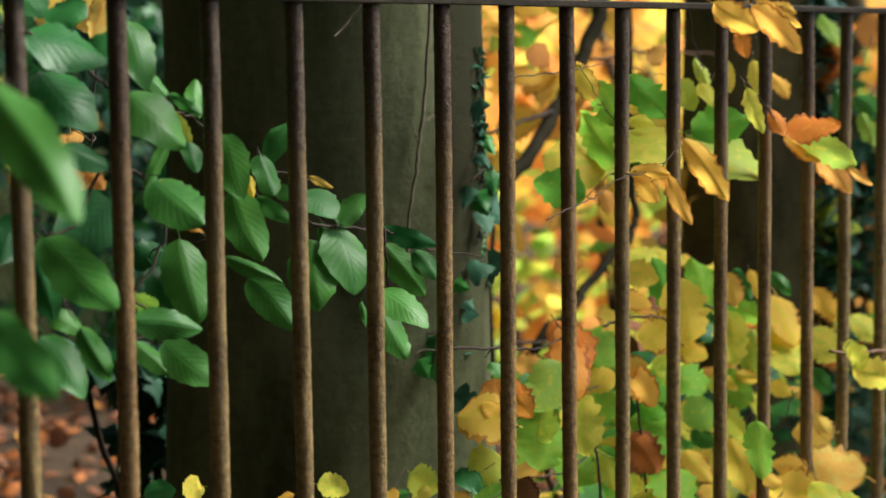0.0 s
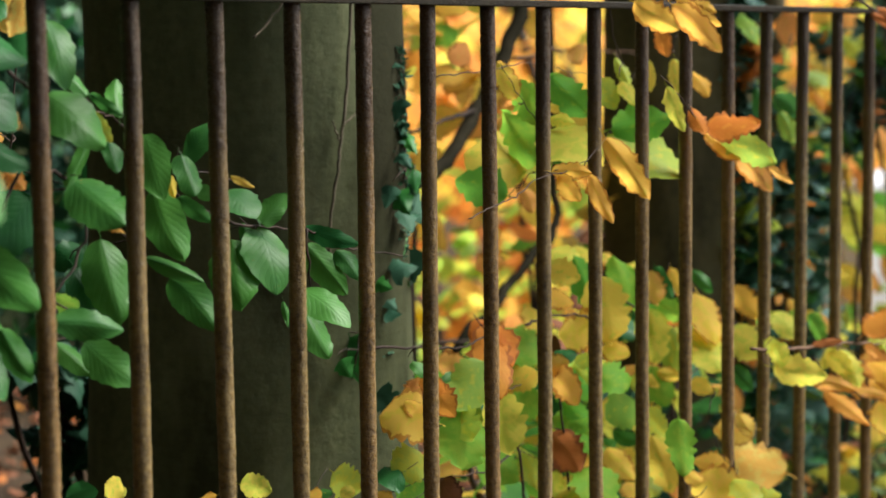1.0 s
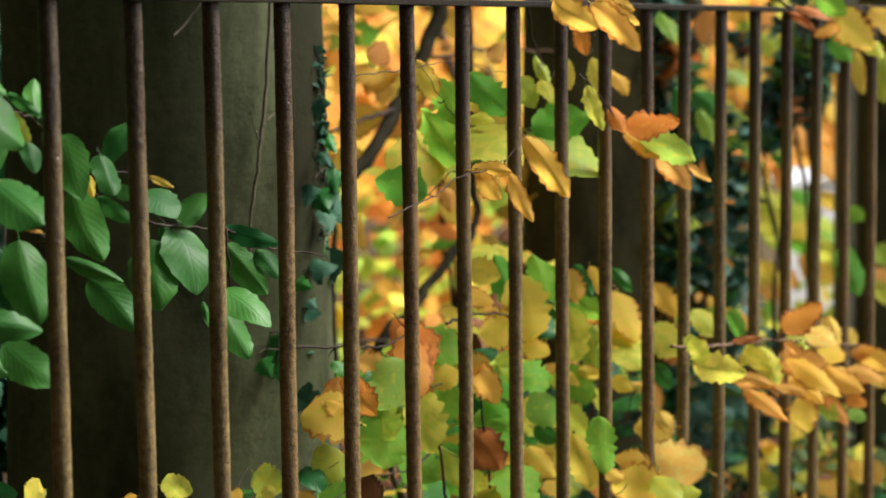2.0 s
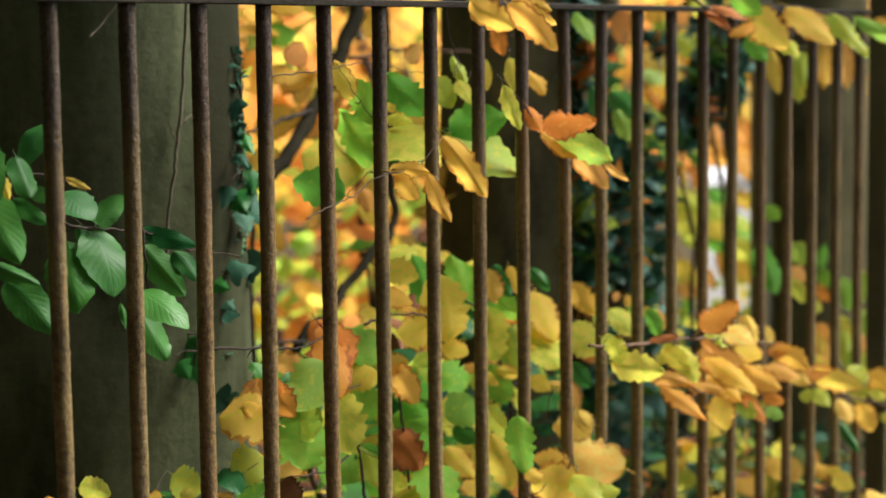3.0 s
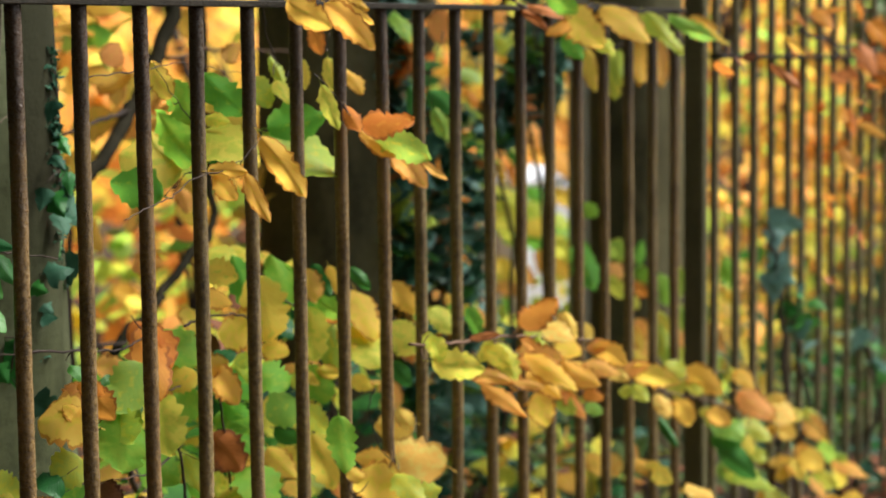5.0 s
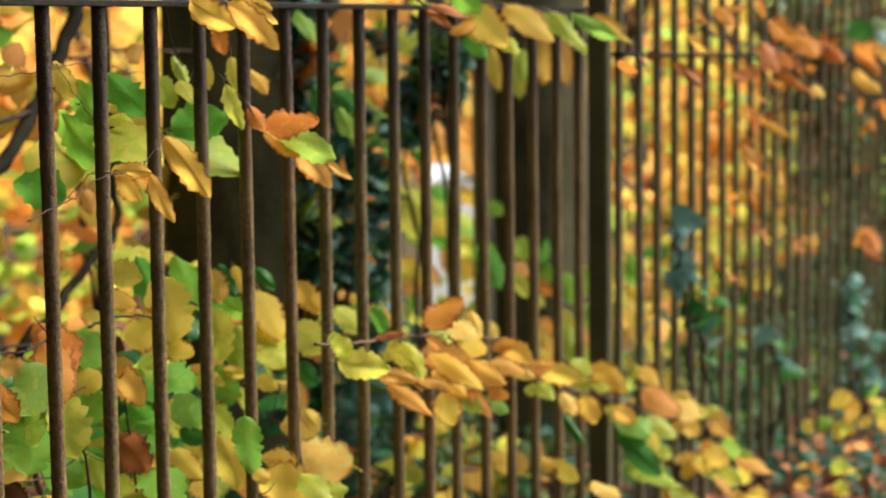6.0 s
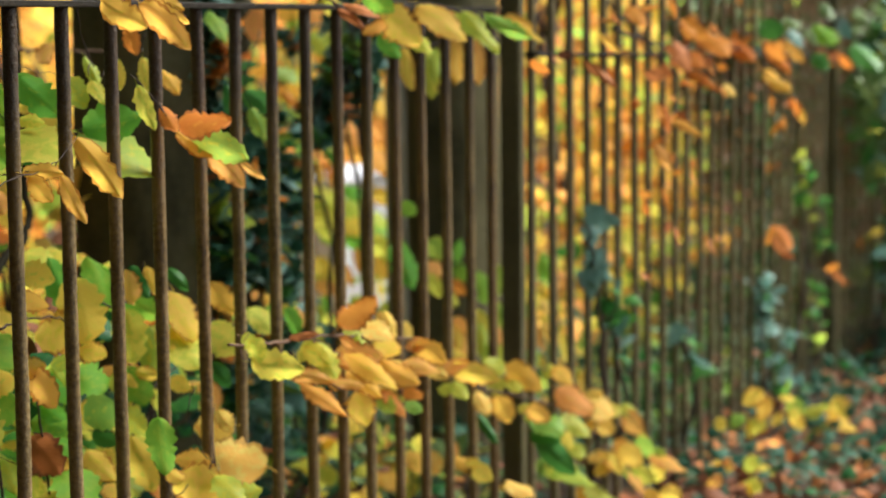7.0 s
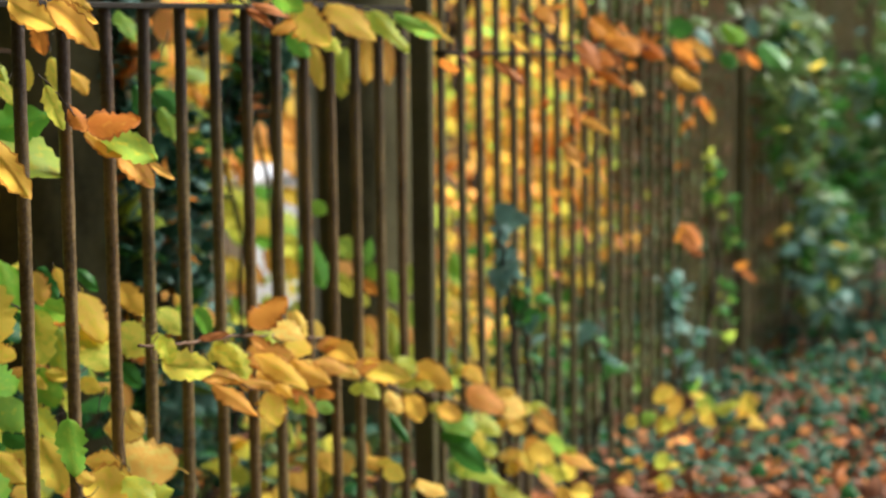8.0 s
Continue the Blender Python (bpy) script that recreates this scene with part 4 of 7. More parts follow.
    leaf(b, 0.528, 0.400, 1.073, 0.051, -108, "cream", 26, 8, 220, 0.91)
    leaf(b, 0.184, 0.104, 0.950, 0.049, -24, "deep", -19, -12, 220, 0.94)
    leaf(b, 0.312, 0.208, 0.925, 0.045, -75, "orange", 29, -5, 220, 0.82)
    leaf(b, 0.342, 0.219, 0.940, 0.020, -111, "orange", -8, 9, 220, 0.89)
    leaf(b, 0.325, 0.197, 0.907, 0.033, -54, "orange", 8, 4, 220, 0.79)
    leaf(b, 0.324, 0.162, 0.880, 0.084, -132, "deep", -22, 4, 219, 1.00)
    leaf(b, 0.093, 0.057, 0.875, 0.112, -54, "green", 18, 13, 221, 0.57)
    leaf(b, 0.124, 0.095, 0.858, 0.076, -78, "deep", 17, 0, 221, 0.64)
    leaf(b, 0.147, 0.097, 0.792, 0.038, -27, "green", -11, -13, 221, 0.91)
    leaf(b, 0.091, 0.056, 0.786, 0.075, -63, "green", -13, 3, 221, 0.69)
    leaf(b, 0.139, 0.055, 0.784, 0.060, -63, "green", 17, -7, 220, 0.60)
    leaf(b, 0.137, 0.106, 0.769, 0.033, -66, "yellow", 11, 12, 221, 0.36)
    leaf(b, 0.147, 0.109, 0.740, 0.022, -54, "yellow", -18, -0, 221, 0.50)
    leaf(b, 0.121, 0.110, 0.889, 0.057, -108, "deep", -25, 4, 221, 0.81)
    twig([(-0.850, 0.520, -0.150), (-0.780, 0.420, 0.450), (-0.560, 0.250, 0.860), (-0.080, 0.105, 0.930)], 0.0035, 0.0026, b, DARK_TWIG, seed=9)
    shoots(b, DARK_TWIG)


build_green()


def build_green_near():
    b = thing("beech_sprig", pose(-0.529, -0.330, 1.091), "soft green beech leaves on a thin twig", "branch")
    twig([(-0.529, -0.330, 1.091), (-0.458, -0.330, 1.079), (-0.415, -0.330, 1.071), (-0.382, -0.330, 1.062)], 0.0026, 0.001, b, DARK_TWIG, seed=1)
    twig([(-0.464, -0.330, 0.976), (-0.434, -0.330, 0.935), (-0.416, -0.330, 0.912)], 0.002, 0.001, b, DARK_TWIG, seed=2)
    leaf(b, -0.417, -0.335, 1.070, 0.139, -66, "green", 12, 12, 222, 0.40)
    leaf(b, -0.394, -0.310, 0.907, 0.089, -60, "green", 26, 13, 222, 0.55)
    twig([(-0.850, -0.300, -0.050), (-0.820, -0.310, 0.600), (-0.700, -0.330, 1.000), (-0.560, -0.330, 1.080)], 0.003, 0.002, b, DARK_TWIG, seed=9)
    shoots(b, DARK_TWIG)


build_green_near()


def build_pale():
    b = thing("beech_sprig", pose(0.476, 0.450, 1.079), "pale yellow and orange beech leaves", "branch")
    twig([(-0.850, 0.520, -0.050), (-0.800, 0.520, 0.300), (-0.500, 0.500, 0.800), (0.100, 0.450, 1.100), (0.497, 0.468, 1.078), (0.619, 0.465, 1.067), (0.643, 0.435, 1.064), (0.624, 0.435, 0.896), (0.612, 0.465, 0.843)], 0.0022, 0.001, b, DARK_TWIG, seed=1)
    leaf(b, 0.722, 0.504, 1.061, 0.060, -96, "cream", 14, 8, 219)
    leaf(b, 0.665, 0.499, 1.063, 0.050, -134, "cream", 14, 8, 220)
    leaf(b, 0.625, 0.465, 0.901, 0.070, -103, "orange", -64, -8, 220)
    leaf(b, 0.682, 0.475, 0.862, 0.042, -133, "orange", 28, -13, 220)
    leaf(b, 0.654, 0.468, 0.898, 0.021, -153, "orange", -21, 24, 220)
    leaf(b, 0.622, 0.479, 0.777, 0.018, -2, "orange", -35, -15, 220)
    shoots(b, DARK_TWIG)


build_pale()


def build_litter_sprigs():
    b = thing("beech_sprig", pose(0.420, 0.220, 0.526), "low yellow and green beech leaves by the trunk", "branch")
    twig([(0.360, 0.270, -0.080), (0.380, 0.260, 0.150), (0.420, 0.240, 0.400), (0.417, 0.218, 0.527), (0.516, 0.226, 0.514), (0.719, 0.224, 0.471), (0.837, 0.224, 0.444), (0.956, 0.236, 0.410)], 0.003, 0.0012, b, DARK_TWIG, seed=1)
    leaf(b, 0.390, 0.184, 0.553, 0.034, 5, "deep", 20, 14, 218)
    leaf(b, 0.581, 0.251, 0.515, 0.028, -154, "yellow", 15, 16, 218)
    leaf(b, 0.481, 0.199, 0.529, 0.032, 50, "yellow", -13, 51, 218)
    leaf(b, 0.692, 0.205, 0.488, 0.035, -169, "gold", 41, -13, 216)
    leaf(b, 0.722, 0.193, 0.495, 0.039, -18, "yellow", 36, 6, 214)
    leaf(b, 1.039, 0.268, 0.436, 0.057, -45, "lime", 27, 29, 212)
    leaf(b, 0.951, 0.241, 0.432, 0.031, -21, "green", -24, 36, 213)
    shoots(b, DARK_TWIG)


build_litter_sprigs()


def build_middle():
    b = thing("beech_branch", pose(1.513, 0.110, 1.066), "beech branch with yellow and lime-green leaves", "branch")
    twig([(1.513, 0.110, 1.066), (1.529, 0.110, 0.987), (1.573, 0.110, 0.921), (1.622, 0.110, 0.861), (1.536, 0.110, 0.835), (1.325, 0.110, 0.834)], 0.0011, 0.0006, b, DARK_TWIG, seed=1)
    twig([(1.044, 0.110, 0.949), (1.144, 0.110, 0.948), (1.264, 0.110, 0.949), (1.351, 0.110, 0.938), (1.485, 0.110, 0.916)], 0.0009, 0.0005, b, DARK_TWIG, seed=2)
    twig([(1.324, 0.110, 0.803), (1.317, 0.110, 0.857), (1.263, 0.110, 0.906), (1.200, 0.110, 0.962)], 0.0009, 0.0005, b, DARK_TWIG, seed=3)
    twig([(1.742, 0.110, 0.958), (1.736, 0.110, 0.926), (1.792, 0.110, 0.903)], 0.0009, 0.0005, b, DARK_TWIG, seed=4)
    twig([(1.348, 0.110, 0.801), (1.292, 0.110, 0.802), (1.229, 0.110, 0.780)], 0.0009, 0.0005, b, DARK_TWIG, seed=5)
    twig([(2.183, 0.110, 0.932), (2.114, 0.110, 0.855), (2.138, 0.110, 0.808)], 0.0009, 0.0005, b, DARK_TWIG, seed=6)
    leaf(b, 1.313, 0.128, 0.804, 0.086, 162, "yellow", 24, 8, 208, 1.65)
    leaf(b, 1.208, 0.100, 0.783, 0.071, 165, "bright", -26, 8, 209, 0.91)
    leaf(b, 1.306, 0.109, 0.815, 0.106, 117, "bright", -28, -11, 208, 0.58)
    leaf(b, 1.302, 0.100, 0.869, 0.089, 114, "bright", -15, -11, 208, 0.65)
    leaf(b, 1.279, 0.125, 0.903, 0.068, 111, "gold", -16, -9, 208, 0.60)
    leaf(b, 1.320, 0.096, 0.932, 0.087, -54, "bright", 10, 8, 208, 0.62)
    leaf(b, 1.511, 0.125, 0.911, 0.052, -57, "lime", 9, -14, 207, 0.91)
    leaf(b, 1.313, 0.097, 0.862, 0.091, -39, "yellow", -25, 13, 208, 1.37)
    leaf(b, 1.342, 0.112, 0.888, 0.045, -3, "gold", -13, 13, 208, 0.84)
    leaf(b, 1.323, 0.098, 0.876, 0.036, -21, "yellow", -10, 13, 208, 0.93)
    leaf(b, 1.328, 0.097, 0.818, 0.030, -3, "green", 13, -4, 208, 0.81)
    leaf(b, 1.572, 0.123, 0.937, 0.049, -66, "lime", -12, -5, 206, 0.52)
    leaf(b, 1.529, 0.093, 0.907, 0.045, -66, "yellow", -20, 6, 206, 0.79)
    leaf(b, 1.624, 0.103, 0.930, 0.053, -81, "yellow", 26, -1, 206, 0.55)
    leaf(b, 1.513, 0.100, 0.842, 0.088, 18, "bright", 17, -9, 206, 0.78)
    leaf(b, 1.513, 0.106, 0.836, 0.121, -33, "lime", -29, -4, 206, 1.24)
    leaf(b, 1.692, 0.090, 0.928, 0.059, -84, "yellow", 15, 2, 205, 0.44)
    leaf(b, 1.825, 0.128, 0.903, 0.058, -57, "gold", -23, 3, 205, 0.72)
    leaf(b, 2.466, 0.318, 0.951, 0.081, -69, "lime", -24, 12, 203, 0.61)
    leaf(b, 3.071, 0.490, 0.924, 0.102, -87, "orange", 18, 11, 203, 0.61)
    leaf(b, 2.382, 0.212, 0.789, 0.073, -72, "lime", 9, 7, 203, 0.56)
    leaf(b, 2.406, 0.234, 0.816, 0.075, -51, "green", 7, 12, 203, 0.72)
    leaf(b, 2.219, 0.186, 0.842, 0.059, -87, "green", 18, -4, 203, 0.42)
    leaf(b, 1.957, 0.392, 0.895, 0.042, 57, "orange", 28, 1, 207, 0.87)
    leaf(b, 1.838, 0.505, 0.577, 0.051, 6, "orange", 13, 8, 209, 0.90)
    leaf(b, 1.908, 0.582, 0.893, 0.050, 57, "orange", 30, -9, 210, 1.09)
    leaf(b, 1.980, 0.494, 0.688, 0.050, -72, "orange", 7, 7, 208, 0.81)
    shoots(b, DARK_TWIG)


build_middle()


def build_lower():
    b = thing("beech_shrub", pose(1.324, 0.140, 0.258), "young beech shrub with green, yellow and rusty leaves", "shrub")
    twig([(1.324, 0.140, 0.258), (1.323, 0.140, 0.346), (1.308, 0.140, 0.419), (1.305, 0.140, 0.432), (1.229, 0.140, 0.413), (1.088, 0.140, 0.430)], 0.0026, 0.001, b, DARK_TWIG, seed=1)
    twig([(0.936, 0.140, 0.626), (1.085, 0.140, 0.601), (1.176, 0.140, 0.589), (1.226, 0.140, 0.597)], 0.002, 0.001, b, DARK_TWIG, seed=2)
    twig([(1.563, 0.140, 0.234), (1.537, 0.140, 0.373), (1.547, 0.140, 0.453), (1.677, 0.140, 0.480), (1.815, 0.140, 0.517), (2.039, 0.140, 0.482)], 0.002, 0.001, b, DARK_TWIG, seed=3)
    twig([(1.328, 0.140, 0.592), (1.393, 0.140, 0.592), (1.504, 0.140, 0.575), (1.566, 0.140, 0.532)], 0.002, 0.001, b, DARK_TWIG, seed=4)
    twig([(1.457, 0.140, 0.308), (1.441, 0.140, 0.424), (1.392, 0.140, 0.521), (1.334, 0.140, 0.514), (1.263, 0.140, 0.513)], 0.002, 0.001, b, DARK_TWIG, seed=5)
    twig([(1.676, 0.140, 0.259), (1.706, 0.140, 0.390), (1.856, 0.140, 0.427), (2.017, 0.140, 0.458)], 0.002, 0.001, b, DARK_TWIG, seed=6)
    twig([(1.080, 0.140, 0.429), (1.068, 0.140, 0.498), (1.134, 0.140, 0.529), (1.217, 0.140, 0.559)], 0.002, 0.001, b, DARK_TWIG, seed=7)
    twig([(1.539, 0.140, 0.537), (1.549, 0.140, 0.600), (1.678, 0.140, 0.564), (1.756, 0.140, 0.569), (1.877, 0.140, 0.556)], 0.002, 0.001, b, DARK_TWIG, seed=8)
    leaf(b, 1.055, 0.122, 0.512, 0.073, 168, "gold", 17, -2, 210, 1.62)
    leaf(b, 1.058, 0.138, 0.512, 0.038, 132, "gold", 25, 8, 210, 1.02)
    leaf(b, 1.138, 0.128, 0.510, 0.079, -93, "bright", -25, -5, 210, 1.26)
    leaf(b, 1.136, 0.144, 0.513, 0.056, -62, "lime", 26, 9, 210, 1.03)
    leaf(b, 1.185, 0.124, 0.568, 0.084, -117, "lime", -21, 8, 209, 0.90)
    leaf(b, 1.070, 0.137, 0.557, 0.052, -54, "copper", 15, -12, 210, 0.86)
    leaf(b, 1.067, 0.153, 0.561, 0.038, -27, "copper", 6, 5, 210, 0.93)
    leaf(b, 1.250, 0.154, 0.607, 0.124, -81, "copper", -17, 14, 209, 0.59)
    leaf(b, 1.247, 0.170, 0.612, 0.087, -57, "copper", -12, 6, 209, 0.86)
    leaf(b, 1.352, 0.133, 0.535, 0.071, 129, "bright", 29, 5, 208, 1.25)
    leaf(b, 1.336, 0.126, 0.528, 0.045, -153, "yellow", 13, -3, 208, 1.30)
    leaf(b, 1.337, 0.142, 0.527, 0.024, -121, "yellow", 18, -12, 208, 0.91)
    leaf(b, 1.209, 0.127, 0.526, 0.096, -75, "yellow", 26, 1, 209, 0.83)
    leaf(b, 1.369, 0.140, 0.486, 0.046, -162, "bright", 27, -9, 208, 2.13)
    leaf(b, 1.111, 0.194, 0.527, 0.030, 63, "orange", 8, 8, 211, 0.98)
    leaf(b, 1.043, 0.148, 0.590, 0.029, -51, "green", -24, -4, 211, 0.92)
    leaf(b, 1.137, 0.159, 0.533, 0.034, 69, "green", 26, -7, 210, 0.71)
    leaf(b, 1.133, 0.175, 0.532, 0.019, 102, "green", -9, 7, 210, 0.86)
    leaf(b, 1.512, 0.387, 0.488, 0.045, 0, "orange", 29, -4, 210, 1.11)
    leaf(b, 1.044, 0.133, 0.471, 0.051, -141, "lime", -17, 8, 211, 1.27)
    leaf(b, 1.010, 0.146, 0.455, 0.034, -153, "deep", 17, 9, 211, 1.80)
    leaf(b, 1.012, 0.162, 0.452, 0.022, -181, "deep", 26, -6, 211, 0.76)
    leaf(b, 1.071, 0.150, 0.430, 0.044, -138, "bright", 14, 4, 211, 1.47)
    leaf(b, 1.003, 0.155, 0.417, 0.028, 162, "gold", 14, 10, 211, 1.24)
    leaf(b, 1.006, 0.171, 0.423, 0.014, 196, "gold", -21, 4, 211, 1.05)
    leaf(b, 1.096, 0.141, 0.427, 0.046, -57, "brown", 29, 13, 210, 1.11)
    leaf(b, 1.572, 0.154, 0.578, 0.096, 111, "bright", -11, -4, 207, 0.58)
    leaf(b, 1.670, 0.149, 0.559, 0.092, 105, "bright", 23, 6, 206, 0.71)
    leaf(b, 1.666, 0.165, 0.558, 0.049, 148, "lime", -20, 2, 206, 0.88)
    leaf(b, 1.693, 0.141, 0.552, 0.076, 108, "bright", -21, 12, 206, 0.61)
    leaf(b, 1.568, 0.155, 0.623, 0.109, -78, "yellow", 13, 1, 207, 0.85)
    leaf(b, 1.516, 0.126, 0.562, 0.057, -171, "gold", 23, -13, 207, 1.97)
    leaf(b, 1.411, 0.150, 0.659, 0.049, -18, "yellow", 21, -9, 208, 0.96)
    leaf(b, 1.380, 0.139, 0.625, 0.044, -12, "gold", -21, -13, 208, 1.17)
    leaf(b, 1.531, 0.124, 0.532, 0.042, -27, "gold", -10, 11, 207, 1.18)
    leaf(b, 1.391, 0.137, 0.537, 0.039, 12, "deep", -18, 1, 208, 1.06)
    leaf(b, 1.386, 0.153, 0.532, 0.027, -31, "deep", 3, 2, 208, 0.86)
    leaf(b, 1.549, 0.144, 0.460, 0.066, 153, "bright", 15, 3, 207, 1.17)
    leaf(b, 1.547, 0.160, 0.466, 0.044, 114, "lime", -15, -3, 207, 0.76)
    leaf(b, 1.525, 0.134, 0.499, 0.057, -33, "bright", -23, -4, 207, 1.64)
    leaf(b, 1.488, 0.148, 0.511, 0.036, 9, "lime", 27, 10, 207, 0.82)
    leaf(b, 1.492, 0.164, 0.511, 0.018, 41, "lime", 2, 8, 207, 0.90)
    leaf(b, 1.382, 0.132, 0.525, 0.068, -57, "amber", 29, 1, 208, 0.81)
    leaf(b, 1.377, 0.148, 0.530, 0.044, -3, "amber", 9, 10, 208, 1.00)
    leaf(b, 1.548, 0.143, 0.415, 0.066, 168, "bright", 19, -4, 207, 1.31)
    leaf(b, 1.543, 0.159, 0.412, 0.047, 134, "bright", 9, 8, 207, 0.97)
    leaf(b, 1.707, 0.153, 0.411, 0.055, -159, "lime", 26, -2, 206, 2.07)
    leaf(b, 1.695, 0.135, 0.559, 0.086, -81, "yellow", 17, -10, 206, 0.82)
    leaf(b, 1.714, 0.144, 0.611, 0.066, -75, "orange", 29, 13, 206, 0.72)
    leaf(b, 1.724, 0.135, 0.618, 0.063, -66, "green", 26, 5, 205, 0.51)
    leaf(b, 1.712, 0.126, 0.569, 0.052, -39, "bright", 20, 3, 205, 0.78)
    leaf(b, 1.717, 0.142, 0.564, 0.039, -64, "bright", 24, -10, 205, 1.09)
    leaf(b, 1.789, 0.140, 0.607, 0.058, -75, "gold", 16, 13, 205, 0.46)
    leaf(b, 1.789, 0.158, 0.529, 0.036, -18, "copper", 29, -3, 205, 0.68)
    leaf(b, 1.791, 0.174, 0.529, 0.022, 35, "copper", -17, -14, 205, 1.07)
    leaf(b, 1.836, 0.159, 0.510, 0.085, -87, "lime", -20, -7, 205, 0.68)
    leaf(b, 1.831, 0.175, 0.514, 0.059, -128, "lime", 23, -8, 205, 0.99)
    leaf(b, 1.741, 0.158, 0.460, 0.066, -60, "bright", 12, -13, 206, 0.99)
    leaf(b, 1.744, 0.174, 0.460, 0.042, -86, "lime", 12, -11, 206, 0.95)
    leaf(b, 1.741, 0.139, 0.456, 0.039, -12, "gold", 18, -6, 205, 0.68)
    leaf(b, 1.735, 0.155, 0.451, 0.028, -45, "gold", -9, -12, 205, 1.09)
    leaf(b, 1.863, 0.130, 0.560, 0.103, -72, "gold", -22, 13, 204, 0.75)
    leaf(b, 1.812, 0.121, 0.503, 0.082, -51, "yellow", -25, 9, 205, 1.30)
    leaf(b, 1.811, 0.137, 0.506, 0.059, -24, "yellow", -23, 3, 205, 1.06)
    leaf(b, 1.824, 0.121, 0.431, 0.037, -36, "yellow", 12, -1, 205, 0.93)
    leaf(b, 1.908, 0.160, 0.584, 0.048, -48, "green", 12, -10, 205, 0.62)
    leaf(b, 2.016, 0.141, 0.545, 0.079, -57, "gold", 18, 14, 204, 0.67)
    leaf(b, 1.988, 0.131, 0.482, 0.068, -42, "yellow", -6, -10, 204, 1.18)
    leaf(b, 1.978, 0.121, 0.426, 0.053, -57, "green", 21, 6, 204, 0.77)
    leaf(b, 1.980, 0.137, 0.431, 0.033, -106, "green", -20, 10, 204, 0.81)
    leaf(b, 1.632, 0.144, 0.475, 0.024, 12, "orange", 15, 7, 206, 0.90)
    leaf(b, 1.636, 0.160, 0.472, 0.018, -34, "orange", -30, -5, 206, 0.94)
    leaf(b, 1.587, 0.147, 0.371, 0.064, -51, "gold", -6, 1, 206, 0.86)
    leaf(b, 1.461, 0.121, 0.375, 0.075, -54, "bright", -27, 1, 207, 1.29)
    leaf(b, 1.432, 0.158, 0.422, 0.074, -57, "rust", 20, 5, 208, 0.97)
    leaf(b, 1.454, 0.139, 0.382, 0.032, -21, "amber", 27, 10, 207, 0.91)
    leaf(b, 1.453, 0.155, 0.380, 0.018, -76, "amber", 8, 5, 207, 0.96)
    leaf(b, 1.430, 0.150, 0.327, 0.066, 24, "yellow", -28, -1, 208, 1.36)
    leaf(b, 1.433, 0.166, 0.328, 0.048, 67, "yellow", -3, -10, 208, 1.02)
    leaf(b, 1.698, 0.137, 0.409, 0.057, -57, "lime", 26, 5, 206, 0.77)
    leaf(b, 1.696, 0.192, 0.370, 0.044, -27, "green", 22, -1, 206, 0.88)
    leaf(b, 1.474, 0.140, 0.415, 0.047, -45, "bright", -17, 1, 207, 0.92)
    leaf(b, 1.475, 0.156, 0.417, 0.031, 7, "bright", -8, 2, 207, 0.87)
    leaf(b, 1.641, 0.102, 0.382, 0.093, -72, "yellow", 19, -2, 205, 0.69)
    leaf(b, 1.459, 0.213, 0.381, 0.052, -72, "lime", -8, -8, 208, 0.91)
    leaf(b, 1.461, 0.229, 0.386, 0.030, -38, "lime", -12, -13, 208, 0.76)
    leaf(b, 1.443, 0.259, 0.380, 0.057, -45, "bright", -22, -13, 209, 1.27)
    leaf(b, 1.724, 0.182, 0.287, 0.039, -57, "gold", -30, 6, 206, 1.66)
    leaf(b, 2.027, 0.218, 0.501, 0.048, -75, "lime", -11, 4, 205, 0.84)
    leaf(b, 1.639, 0.298, 0.559, 0.050, -75, "gold", -30, 6, 208, 1.36)
    leaf(b, 1.682, 0.286, 0.639, 0.054, -30, "yellow", -21, -2, 208, 1.55)
    leaf(b, 1.371, 0.245, 0.428, 0.034, -69, "gold", -7, -11, 209, 1.02)
    leaf(b, 1.377, 0.261, 0.430, 0.025, -117, "orange", 28, -11, 209, 0.98)
    leaf(b, 0.866, 0.125, 0.461, 0.019, 171, "yellow", -13, 2, 212, 1.22)
    leaf(b, 0.811, 0.137, 0.472, 0.021, -171, "gold", 27, -10, 213, 1.52)
    shoots(b, DARK_TWIG)


build_lower()


